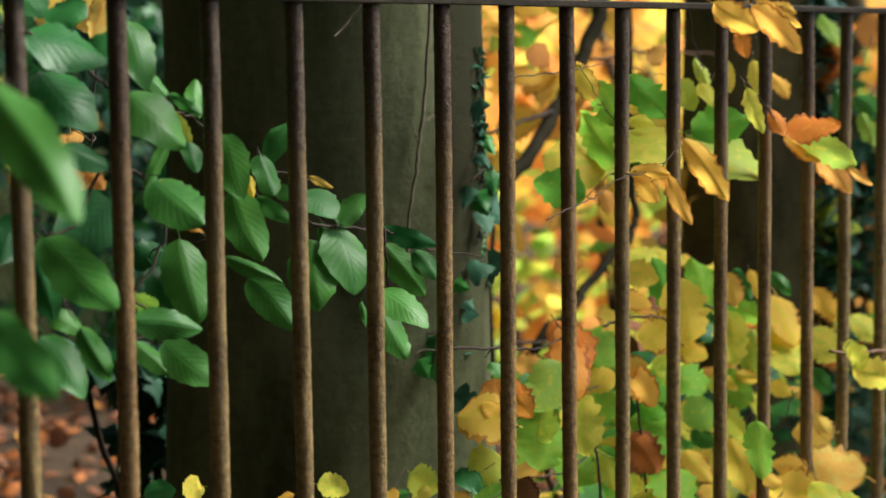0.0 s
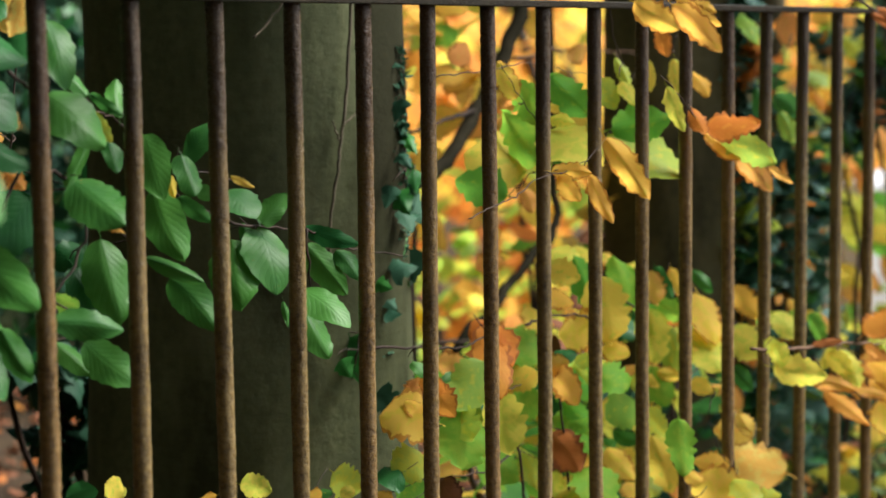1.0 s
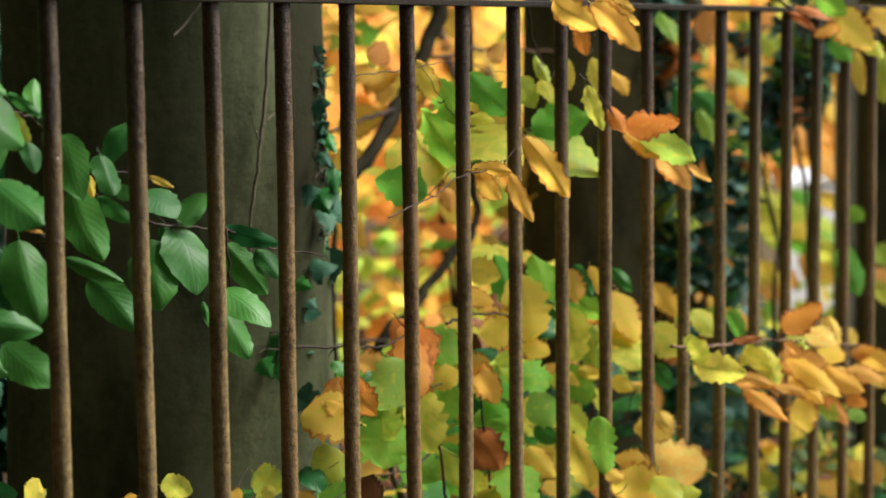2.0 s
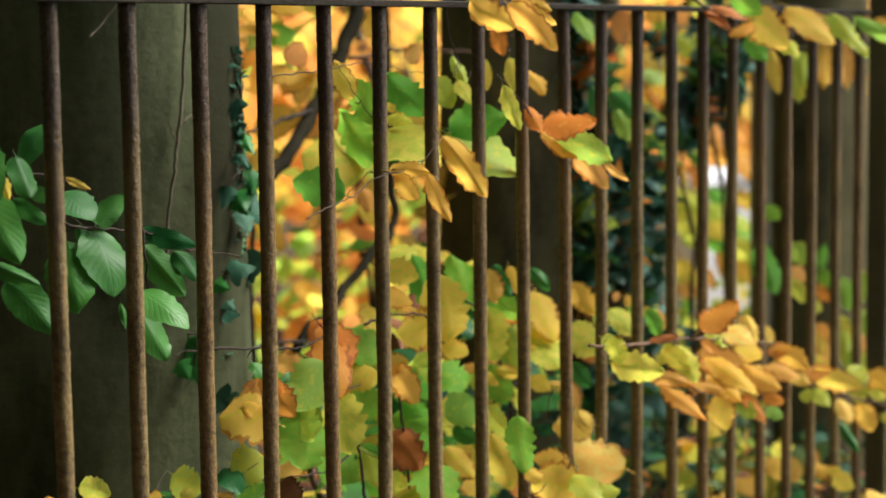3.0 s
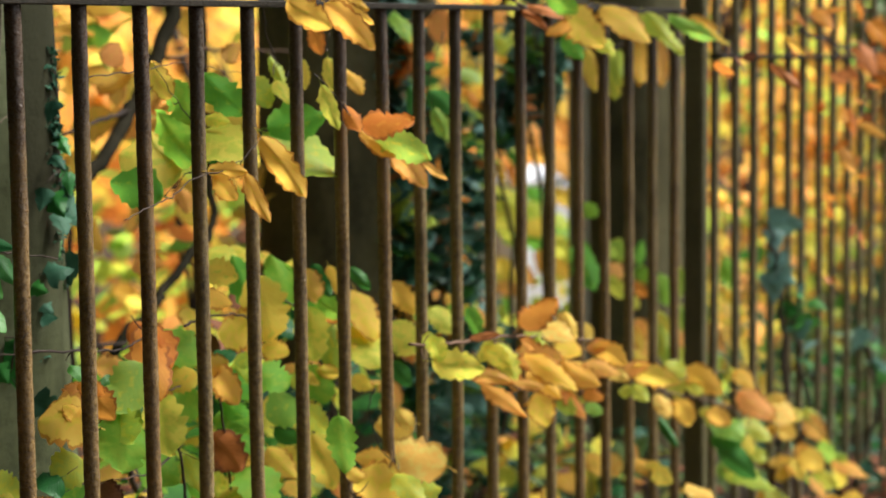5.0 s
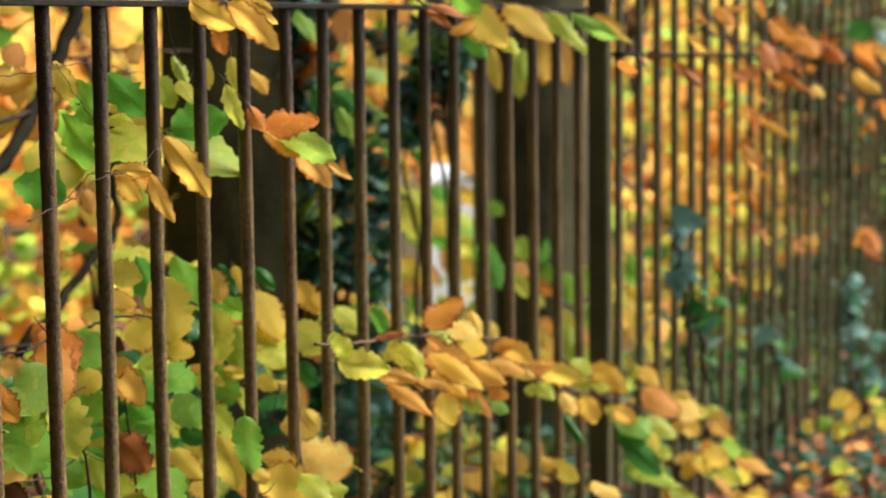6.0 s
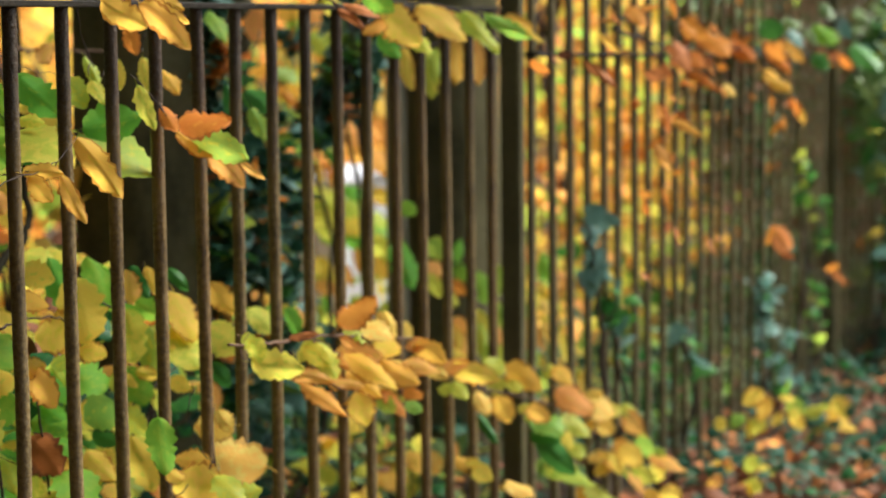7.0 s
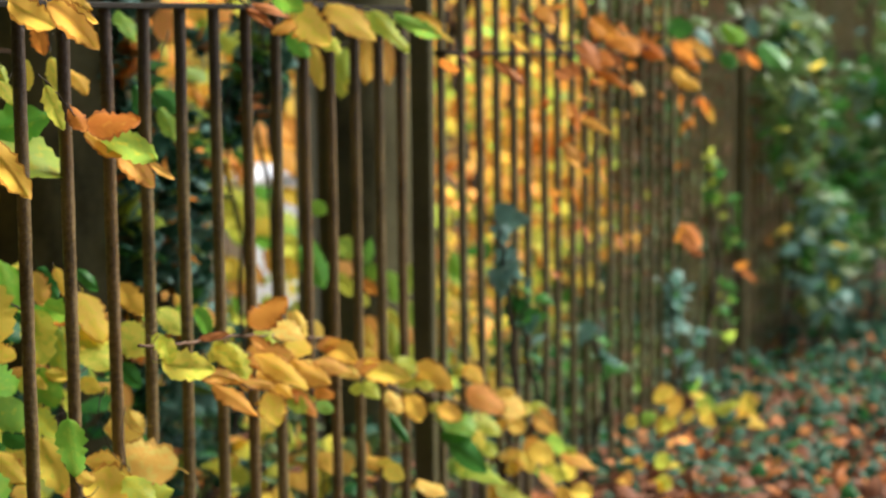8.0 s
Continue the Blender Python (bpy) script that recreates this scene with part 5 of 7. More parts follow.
def build_front():
    b = thing("beech_branch", pose(1.168, -0.050, 1.080), "golden and orange beech leaves before the bars", "branch")
    twig([(1.168, -0.050, 1.080), (1.288, -0.050, 1.035), (1.399, -0.050, 1.024), (1.535, -0.050, 0.996)], 0.0011, 0.0006, b, DARK_TWIG, seed=1)
    twig([(1.355, -0.050, 0.933), (1.439, -0.050, 0.883), (1.501, -0.050, 0.846), (1.622, -0.050, 0.796), (1.813, -0.050, 0.739)], 0.0009, 0.0005, b, DARK_TWIG, seed=2)
    twig([(0.842, -0.050, 0.807), (0.895, -0.050, 0.812), (0.953, -0.050, 0.819), (1.014, -0.050, 0.833), (1.126, -0.050, 0.840), (1.192, -0.050, 0.866)], 0.0009, 0.0005, b, DARK_TWIG, seed=3)
    twig([(1.526, -0.050, 0.482), (1.505, -0.050, 0.450), (1.540, -0.050, 0.395), (1.591, -0.050, 0.359), (1.615, -0.050, 0.293)], 0.0009, 0.0005, b, DARK_TWIG, seed=4)
    twig([(1.373, -0.050, 0.475), (1.391, -0.050, 0.414), (1.442, -0.050, 0.357), (1.460, -0.050, 0.304)], 0.0009, 0.0005, b, DARK_TWIG, seed=5)
    leaf(b, 1.259, -0.056, 1.032, 0.070, -36, "gold", 22, -0, 206, 0.63)
    leaf(b, 1.369, -0.058, 1.024, 0.092, -45, "amber", 28, -10, 205, 0.50)
    leaf(b, 1.409, -0.045, 1.028, 0.072, -36, "amber", 28, 2, 205, 0.41)
    leaf(b, 1.468, -0.037, 1.020, 0.039, -15, "amber", 8, -7, 205, 0.66)
    leaf(b, 1.647, 0.089, 0.982, 0.052, -81, "copper", 18, -10, 205, 0.68)
    leaf(b, 1.337, -0.065, 0.921, 0.069, -72, "yellow", 17, -3, 205, 0.41)
    leaf(b, 1.465, -0.043, 0.880, 0.042, -63, "copper", -22, -12, 205, 0.88)
    leaf(b, 1.490, -0.052, 0.852, 0.074, 6, "copper", -27, 0, 204, 1.27)
    leaf(b, 1.527, -0.057, 0.838, 0.088, -30, "lime", 27, -1, 204, 0.60)
    leaf(b, 1.525, -0.036, 0.841, 0.063, -39, "amber", -19, -3, 204, 0.56)
    leaf(b, 1.558, -0.065, 0.812, 0.076, -48, "orange", 22, -8, 204, 0.58)
    leaf(b, 1.721, -0.045, 0.776, 0.044, -36, "orange", 26, -10, 203, 0.37)
    leaf(b, 1.078, -0.033, 0.835, 0.050, 0, "gold", 26, -6, 208, 0.55)
    leaf(b, 1.080, -0.041, 0.831, 0.043, -54, "gold", 25, -3, 208, 0.82)
    leaf(b, 1.133, -0.053, 0.829, 0.082, -69, "amber", 22, 9, 207, 0.35)
    leaf(b, 1.195, -0.047, 0.867, 0.106, -60, "gold", 18, 3, 207, 0.44)
    leaf(b, 1.367, -0.069, 0.476, 0.079, -84, "bright", -15, -11, 205, 0.71)
    leaf(b, 1.704, -0.033, 0.392, 0.059, -177, "cream", -11, -0, 203, 1.02)
    leaf(b, 1.646, -0.034, 0.427, 0.040, -60, "cream", 6, -1, 204, 0.80)
    leaf(b, 1.756, -0.062, 0.320, 0.099, 159, "cream", 14, -1, 202, 1.16)
    leaf(b, 1.617, -0.035, 0.354, 0.055, 174, "gold", -8, 10, 204, 0.78)
    leaf(b, 1.465, -0.059, 0.366, 0.030, 138, "gold", 10, -7, 204, 1.12)
    leaf(b, 1.584, -0.069, 0.324, 0.077, 174, "gold", -24, 5, 203, 1.13)
    leaf(b, 1.574, -0.057, 0.350, 0.065, -48, "lime", -14, 7, 204, 0.79)
    leaf(b, 1.629, -0.051, 0.300, 0.054, 15, "lime", -23, 5, 203, 1.11)
    leaf(b, 1.644, 0.072, 0.313, 0.036, -63, "orange", -9, 5, 205, 0.76)
    shoots(b, DARK_TWIG)


build_front()


def build_branch():
    b = thing("beech_branch", pose(1.587, -0.080, 0.533), "long arching beech branch with golden leaves", "branch")
    twig([(1.587, -0.080, 0.533), (1.722, -0.080, 0.512), (1.919, -0.080, 0.486), (2.061, -0.080, 0.463), (2.274, -0.080, 0.422), (2.394, -0.080, 0.393), (2.570, -0.080, 0.311), (2.733, -0.080, 0.249), (2.909, -0.080, 0.202), (3.137, -0.080, 0.140), (3.301, -0.080, 0.080), (3.521, -0.080, -0.021), (4.020, -0.080, -0.235)], 0.0026, 0.001, b, TWIG, seed=1)
    twig([(1.753, -0.080, 0.478), (1.865, -0.080, 0.445), (2.033, -0.080, 0.381), (2.135, -0.080, 0.361)], 0.002, 0.001, b, TWIG, seed=2)
    twig([(1.919, -0.080, 0.484), (2.060, -0.080, 0.421), (2.271, -0.080, 0.344), (2.385, -0.080, 0.283)], 0.002, 0.001, b, TWIG, seed=3)
    twig([(2.733, -0.080, 0.248), (2.946, -0.080, 0.235), (3.218, -0.080, 0.189)], 0.002, 0.001, b, TWIG, seed=4)
    twig([(3.137, -0.080, 0.140), (3.218, -0.080, 0.056), (3.344, -0.080, -0.054)], 0.002, 0.001, b, TWIG, seed=5)
    twig([(3.521, -0.080, -0.021), (3.590, -0.080, 0.014)], 0.002, 0.001, b, TWIG, seed=6)
    leaf(b, 2.061, 0.088, 0.501, 0.062, -48, "yellow", -24, -9, 203, 0.98)
    leaf(b, 2.057, 0.104, 0.506, 0.038, -91, "lime", 25, -1, 203, 0.94)
    leaf(b, 2.414, 0.205, 0.462, 0.037, -78, "amber", -20, 4, 202, 0.75)
    leaf(b, 2.414, 0.221, 0.466, 0.023, -109, "orange", -21, 12, 202, 0.89)
    leaf(b, 2.355, 0.144, 0.450, 0.055, -69, "bright", 22, -9, 202, 0.66)
    leaf(b, 2.351, 0.160, 0.455, 0.028, -119, "bright", -14, 3, 202, 1.07)
    leaf(b, 2.387, 0.137, 0.445, 0.041, -75, "orange", -24, 6, 202, 0.72)
    leaf(b, 2.386, 0.153, 0.449, 0.025, -126, "gold", -24, -10, 202, 0.83)
    leaf(b, 1.973, -0.098, 0.494, 0.080, 42, "copper", -10, -8, 201, 0.86)
    leaf(b, 1.804, -0.082, 0.504, 0.046, 12, "rust", 23, -6, 202, 0.37)
    leaf(b, 1.620, -0.098, 0.504, 0.077, -9, "yellow", 25, -3, 203, 0.68)
    leaf(b, 1.638, -0.091, 0.535, 0.043, -75, "yellow", 29, 6, 203, 0.91)
    leaf(b, 1.642, -0.075, 0.536, 0.027, -33, "lime", 24, 5, 203, 1.08)
    leaf(b, 1.811, -0.073, 0.451, 0.070, -12, "orange", 8, -1, 202, 0.48)
    leaf(b, 1.814, -0.098, 0.440, 0.090, -42, "amber", -18, 8, 202, 0.51)
    leaf(b, 1.900, -0.065, 0.477, 0.056, -42, "yellow", 17, 4, 202, 0.70)
    leaf(b, 1.913, -0.084, 0.480, 0.069, -66, "yellow", -10, 0, 201, 0.72)
    leaf(b, 1.919, -0.068, 0.485, 0.044, -110, "yellow", 29, -7, 201, 0.79)
    leaf(b, 1.938, -0.096, 0.415, 0.054, -9, "orange", -8, -5, 201, 0.48)
    leaf(b, 1.944, -0.080, 0.410, 0.038, 43, "orange", -29, -2, 201, 0.90)
    leaf(b, 2.012, -0.091, 0.446, 0.110, -42, "gold", -20, 10, 201, 0.56)
    leaf(b, 2.013, -0.075, 0.441, 0.075, -1, "orange", 25, -6, 201, 0.83)
    leaf(b, 2.041, -0.083, 0.412, 0.070, -39, "amber", -17, -4, 201, 0.73)
    leaf(b, 2.036, -0.067, 0.413, 0.036, -93, "orange", -13, -7, 201, 0.99)
    leaf(b, 2.044, -0.100, 0.382, 0.061, -78, "gold", 19, -10, 200, 0.98)
    leaf(b, 2.241, -0.060, 0.331, 0.048, -54, "lime", 23, 11, 200, 0.78)
    leaf(b, 2.247, -0.044, 0.336, 0.029, -3, "lime", -7, 10, 200, 0.99)
    leaf(b, 2.244, -0.069, 0.340, 0.064, -54, "orange", -9, -0, 200, 0.50)
    leaf(b, 2.241, -0.053, 0.342, 0.043, -16, "cream", -15, -6, 200, 0.87)
    leaf(b, 1.982, -0.095, 0.475, 0.037, -39, "orange", 26, -5, 201, 0.62)
    leaf(b, 2.104, -0.068, 0.479, 0.047, -78, "lime", -17, 6, 201, 0.77)
    leaf(b, 2.083, -0.090, 0.455, 0.039, -75, "lime", -13, -0, 200, 0.84)
    leaf(b, 2.084, -0.074, 0.457, 0.020, -37, "lime", 11, -4, 200, 1.00)
    leaf(b, 2.150, -0.065, 0.470, 0.064, -33, "cream", -25, 11, 200, 1.08)
    leaf(b, 2.259, -0.070, 0.470, 0.055, -75, "cream", -16, -5, 200, 0.64)
    leaf(b, 2.264, -0.054, 0.464, 0.033, -42, "cream", 6, -9, 200, 0.81)
    leaf(b, 2.201, -0.070, 0.428, 0.050, -30, "gold", -28, 4, 200, 1.49)
    leaf(b, 2.202, -0.074, 0.400, 0.089, -36, "amber", -17, 9, 200, 0.69)
    leaf(b, 2.283, -0.089, 0.381, 0.069, -21, "orange", -23, 6, 199, 0.78)
    leaf(b, 2.278, -0.073, 0.385, 0.051, -55, "cream", -17, 9, 199, 0.83)
    leaf(b, 2.348, -0.088, 0.398, 0.064, -30, "gold", 19, -5, 199, 0.79)
    leaf(b, 2.350, -0.072, 0.393, 0.042, 15, "orange", -17, 9, 199, 1.09)
    leaf(b, 2.795, 0.091, 0.355, 0.049, -69, "cream", -12, 5, 199, 0.79)
    leaf(b, 2.797, 0.107, 0.360, 0.030, -117, "amber", -28, 13, 199, 0.86)
    leaf(b, 2.265, -0.099, 0.337, 0.036, -30, "copper", -19, 7, 199, 1.26)
    leaf(b, 2.308, -0.086, 0.305, 0.033, -27, "lime", -7, -10, 199, 1.03)
    leaf(b, 2.306, -0.070, 0.309, 0.017, 15, "lime", -5, 1, 199, 1.05)
    leaf(b, 2.515, -0.091, 0.323, 0.095, -15, "gold", 29, 3, 198, 0.56)
    leaf(b, 2.514, -0.075, 0.322, 0.057, 14, "orange", -30, 12, 198, 1.06)
    leaf(b, 2.409, -0.086, 0.343, 0.045, -18, "cream", 9, -8, 199, 0.70)
    leaf(b, 3.350, 0.159, 0.255, 0.069, -87, "gold", -20, 9, 198, 0.62)
    leaf(b, 3.347, 0.175, 0.258, 0.049, -46, "orange", 23, 10, 198, 1.05)
    leaf(b, 3.493, 0.155, 0.225, 0.093, -87, "lime", -12, 3, 198, 0.53)
    leaf(b, 3.471, 0.112, 0.182, 0.056, -54, "lime", -17, 12, 197, 1.17)
    leaf(b, 3.466, 0.128, 0.187, 0.038, -106, "lime", 24, 2, 197, 0.75)
    leaf(b, 2.727, -0.091, 0.299, 0.047, -33, "lime", -14, -2, 198, 1.36)
    leaf(b, 2.906, -0.073, 0.254, 0.087, -30, "gold", 10, -13, 197, 0.77)
    leaf(b, 2.903, -0.057, 0.248, 0.055, -83, "yellow", 7, -4, 197, 0.84)
    leaf(b, 2.919, -0.076, 0.241, 0.053, -63, "yellow", -19, 13, 197, 1.08)
    leaf(b, 2.605, -0.073, 0.285, 0.047, -57, "lime", -9, 10, 198, 0.92)
    leaf(b, 2.603, -0.057, 0.281, 0.030, -86, "lime", 18, 12, 198, 1.03)
    leaf(b, 2.723, -0.077, 0.242, 0.049, -57, "cream", -29, -13, 198, 1.06)
    leaf(b, 2.833, -0.081, 0.211, 0.059, -63, "gold", 23, -4, 197, 0.97)
    leaf(b, 2.834, -0.065, 0.210, 0.041, -95, "cream", 2, -2, 197, 0.92)
    leaf(b, 2.737, -0.078, 0.198, 0.067, -57, "green", -13, -8, 198, 0.39)
    leaf(b, 3.014, -0.085, 0.151, 0.057, -33, "amber", 24, 8, 197, 0.87)
    leaf(b, 3.017, -0.069, 0.146, 0.029, 21, "yellow", 21, -12, 197, 0.93)
    leaf(b, 3.126, -0.064, 0.110, 0.075, -30, "lime", -26, 5, 197, 1.13)
    leaf(b, 3.121, -0.048, 0.109, 0.045, 5, "lime", -19, -5, 197, 0.79)
    leaf(b, 3.181, -0.094, 0.204, 0.054, -45, "gold", -21, -3, 196, 1.04)
    leaf(b, 3.184, -0.078, 0.208, 0.035, -81, "yellow", 6, 8, 196, 0.88)
    leaf(b, 3.205, -0.093, 0.153, 0.091, -33, "orange", -18, -13, 196, 1.05)
    leaf(b, 3.352, -0.063, 0.069, 0.076, -42, "lime", -24, -6, 196, 0.78)
    leaf(b, 3.114, -0.079, 0.075, 0.108, -48, "green", 17, -1, 196, 0.63)
    leaf(b, 3.116, -0.063, 0.078, 0.063, -10, "green", -15, 1, 196, 0.99)
    leaf(b, 3.232, -0.100, 0.063, 0.049, -72, "yellow", -25, -3, 196, 0.94)
    leaf(b, 3.229, -0.084, 0.059, 0.025, -36, "gold", 24, 8, 196, 0.84)
    leaf(b, 3.538, -0.073, 0.063, 0.062, -30, "cream", -26, -13, 195, 1.69)
    leaf(b, 3.543, -0.057, 0.066, 0.044, 15, "cream", 14, 2, 195, 0.79)
    leaf(b, 3.565, -0.078, 0.014, 0.050, -45, "cream", 18, 0, 195, 1.10)
    leaf(b, 3.565, -0.062, 0.011, 0.030, -86, "amber", 10, -3, 195, 1.04)
    leaf(b, 2.962, 0.103, 0.062, 0.055, -63, "cream", 17, 8, 199, 1.09)
    leaf(b, 2.956, 0.119, 0.057, 0.034, -21, "yellow", 18, -13, 199, 1.02)
    leaf(b, 2.854, 0.095, 0.091, 0.060, -66, "gold", -19, 8, 199, 1.05)
    leaf(b, 2.851, 0.111, 0.092, 0.031, -107, "lime", 22, -9, 199, 0.78)
    leaf(b, 2.943, 0.041, 0.063, 0.049, -42, "gold", -22, 1, 198, 1.09)
    leaf(b, 3.124, 0.104, 0.055, 0.046, -75, "orange", -7, 8, 198, 0.72)
    leaf(b, 2.662, -0.089, 0.119, 0.050, -45, "yellow", 13, 12, 198, 0.88)
    leaf(b, 2.665, -0.073, 0.118, 0.030, 8, "gold", 3, 13, 198, 0.88)
    leaf(b, 3.407, -0.073, -0.006, 0.041, -69, "lime", -8, 7, 196, 1.18)
    leaf(b, 3.411, -0.057, -0.000, 0.025, -40, "lime", -6, 11, 196, 0.81)
    leaf(b, 4.158, 0.114, 0.004, 0.075, -84, "cream", 28, 5, 195, 0.67)
    leaf(b, 4.163, 0.130, 0.004, 0.046, -112, "yellow", 15, -10, 195, 0.93)
    leaf(b, 3.784, 0.135, 0.180, 0.072, -84, "amber", -18, -11, 197, 0.91)
    leaf(b, 4.277, 0.196, 0.065, 0.079, -81, "yellow", 29, 1, 196, 0.76)
    twig([(3.196, -0.090, 0.121), (3.537, -0.061, 0.056), (3.790, -0.083, -0.020)], 0.002, 0.001, b, TWIG, seed=4)
    twig([(3.718, -0.075, -0.095), (4.017, -0.078, -0.161), (4.433, -0.062, -0.276)], 0.002, 0.001, b, TWIG, seed=5)
    leaf(b, 3.760, -0.091, -0.007, 0.065, -53, "orange", 17, -7, 194)
    leaf(b, 3.762, -0.075, -0.003, 0.042, -1, "lime", -12, -6, 194, 1.03)
    leaf(b, 3.756, -0.076, 0.006, 0.045, -118, "yellow", -6, 24, 194)
    leaf(b, 3.754, -0.060, 0.004, 0.031, -155, "gold", 12, 6, 194, 0.82)
    leaf(b, 3.609, -0.117, -0.056, 0.067, -41, "cream", 28, 10, 194)
    leaf(b, 3.610, -0.101, -0.056, 0.046, 7, "amber", 23, -13, 194, 1.07)
    leaf(b, 3.611, -0.114, -0.071, 0.061, -92, "yellow", -46, 27, 194)
    leaf(b, 3.696, -0.132, -0.055, 0.053, -43, "lime", 36, 12, 194)
    leaf(b, 3.716, -0.141, -0.045, 0.035, -96, "gold", 20, -9, 194)
    leaf(b, 3.849, -0.126, -0.121, 0.093, -23, "orange", -36, -1, 193, 0.81)
    leaf(b, 3.853, -0.110, -0.124, 0.051, 5, "lime", 7, 5, 193, 0.76)
    leaf(b, 3.861, -0.140, -0.123, 0.067, -92, "yellow", 38, -26, 193)
    leaf(b, 3.742, -0.069, -0.100, 0.071, -124, "gold", -36, 7, 195, 0.87)
    leaf(b, 3.740, -0.053, -0.101, 0.048, -152, "cream", -14, 12, 195, 0.76)
    leaf(b, 3.739, -0.059, -0.111, 0.058, -57, "amber", -36, 29, 195)
    leaf(b, 3.741, -0.043, -0.117, 0.034, -21, "yellow", -25, 4, 195, 1.01)
    leaf(b, 3.739, -0.109, -0.136, 0.067, -61, "orange", -36, 7, 194, 0.67)
    leaf(b, 3.740, -0.093, -0.141, 0.038, -34, "lime", 23, 11, 194, 0.78)
    leaf(b, 3.753, -0.110, -0.136, 0.057, -28, "yellow", 22, -1, 194)
    leaf(b, 3.226, -0.074, -0.020, 0.103, -23, "lime", -36, 17, 196, 0.62)
    leaf(b, 3.229, -0.058, -0.022, 0.069, 4, "lime", 27, -5, 196, 0.95)
    leaf(b, 3.669, -0.024, -0.163, 0.086, -26, "lime", -36, -9, 195)
    leaf(b, 3.669, -0.008, -0.165, 0.058, -70, "gold", 14, -10, 195, 0.88)
    leaf(b, 2.804, -0.108, 0.057, 0.063, -30, "cream", -37, 6, 197)
    shoots(b, TWIG)


build_branch()


def build_topsprig():
    b = thing("beech_branch", pose(1.837, -0.050, 1.053), "yellow-green beech sprig over the top rail", "branch")
    twig([(1.837, -0.050, 1.053), (2.117, -0.050, 0.979), (2.325, -0.050, 0.949), (2.495, -0.050, 0.962), (2.774, -0.050, 0.930), (2.978, -0.050, 0.903), (3.299, -0.050, 0.834)], 0.0026, 0.001, b, DARK_TWIG, seed=1)
    twig([(2.325, -0.050, 0.949), (2.466, -0.050, 0.918)], 0.002, 0.001, b, DARK_TWIG, seed=2)
    leaf(b, 2.257, -0.039, 0.991, 0.068, -42, "bright", 27, 10, 200, 0.72)
    leaf(b, 2.298, -0.063, 0.968, 0.095, -54, "gold", 18, 2, 200, 0.79)
    leaf(b, 2.286, -0.066, 0.946, 0.046, -141, "amber", 21, 8, 200, 1.09)
    leaf(b, 2.353, -0.034, 0.921, 0.059, -57, "bright", 9, 1, 200, 0.72)
    leaf(b, 2.498, -0.052, 0.962, 0.109, -39, "gold", -20, -3, 199, 0.76)
    leaf(b, 2.413, -0.067, 0.924, 0.067, -60, "yellow", -21, 9, 199, 0.66)
    leaf(b, 2.693, -0.069, 0.937, 0.103, -51, "lime", -11, -7, 198, 0.51)
    leaf(b, 2.696, -0.053, 0.934, 0.053, -79, "lime", -2, -7, 198, 0.94)
    leaf(b, 2.846, -0.062, 0.922, 0.102, -33, "lime", 14, 3, 197, 0.35)
    leaf(b, 3.064, -0.044, 0.900, 0.087, -39, "gold", -21, -0, 197, 0.40)
    leaf(b, 3.063, -0.028, 0.896, 0.062, -10, "gold", 18, -10, 197, 0.97)
    leaf(b, 2.117, -0.048, 0.973, 0.055, -39, "rust", 22, -3, 201, 0.37)
    leaf(b, 2.113, -0.061, 0.985, 0.066, -21, "rust", -23, -5, 201, 0.50)
    shoots(b, DARK_TWIG)


build_topsprig()


def build_hanging():
    b = thing("beech_sprig", pose(2.800, 0.120, 0.911), "hanging golden beech leaves behind the bars", "branch")
    twig([(2.800, 0.120, 0.911), (2.925, 0.120, 0.872), (3.090, 0.120, 0.845), (3.229, 0.120, 0.866), (3.376, 0.120, 0.843)], 0.0026, 0.001, b, DARK_TWIG, seed=1)
    leaf(b, 2.861, 0.104, 0.863, 0.099, -81, "gold", 7, 2, 199, 0.42)
    leaf(b, 3.111, 0.138, 0.834, 0.107, -87, "yellow", -26, -3, 199, 0.59)
    leaf(b, 3.157, 0.102, 0.871, 0.143, -87, "gold", -11, 12, 198, 0.40)
    leaf(b, 3.289, 0.103, 0.845, 0.107, -84, "orange", 30, -3, 198, 0.53)
    leaf(b, 3.058, 0.103, 0.842, 0.071, -93, "lime", -25, -6, 199, 0.56)
    shoots(b, DARK_TWIG)


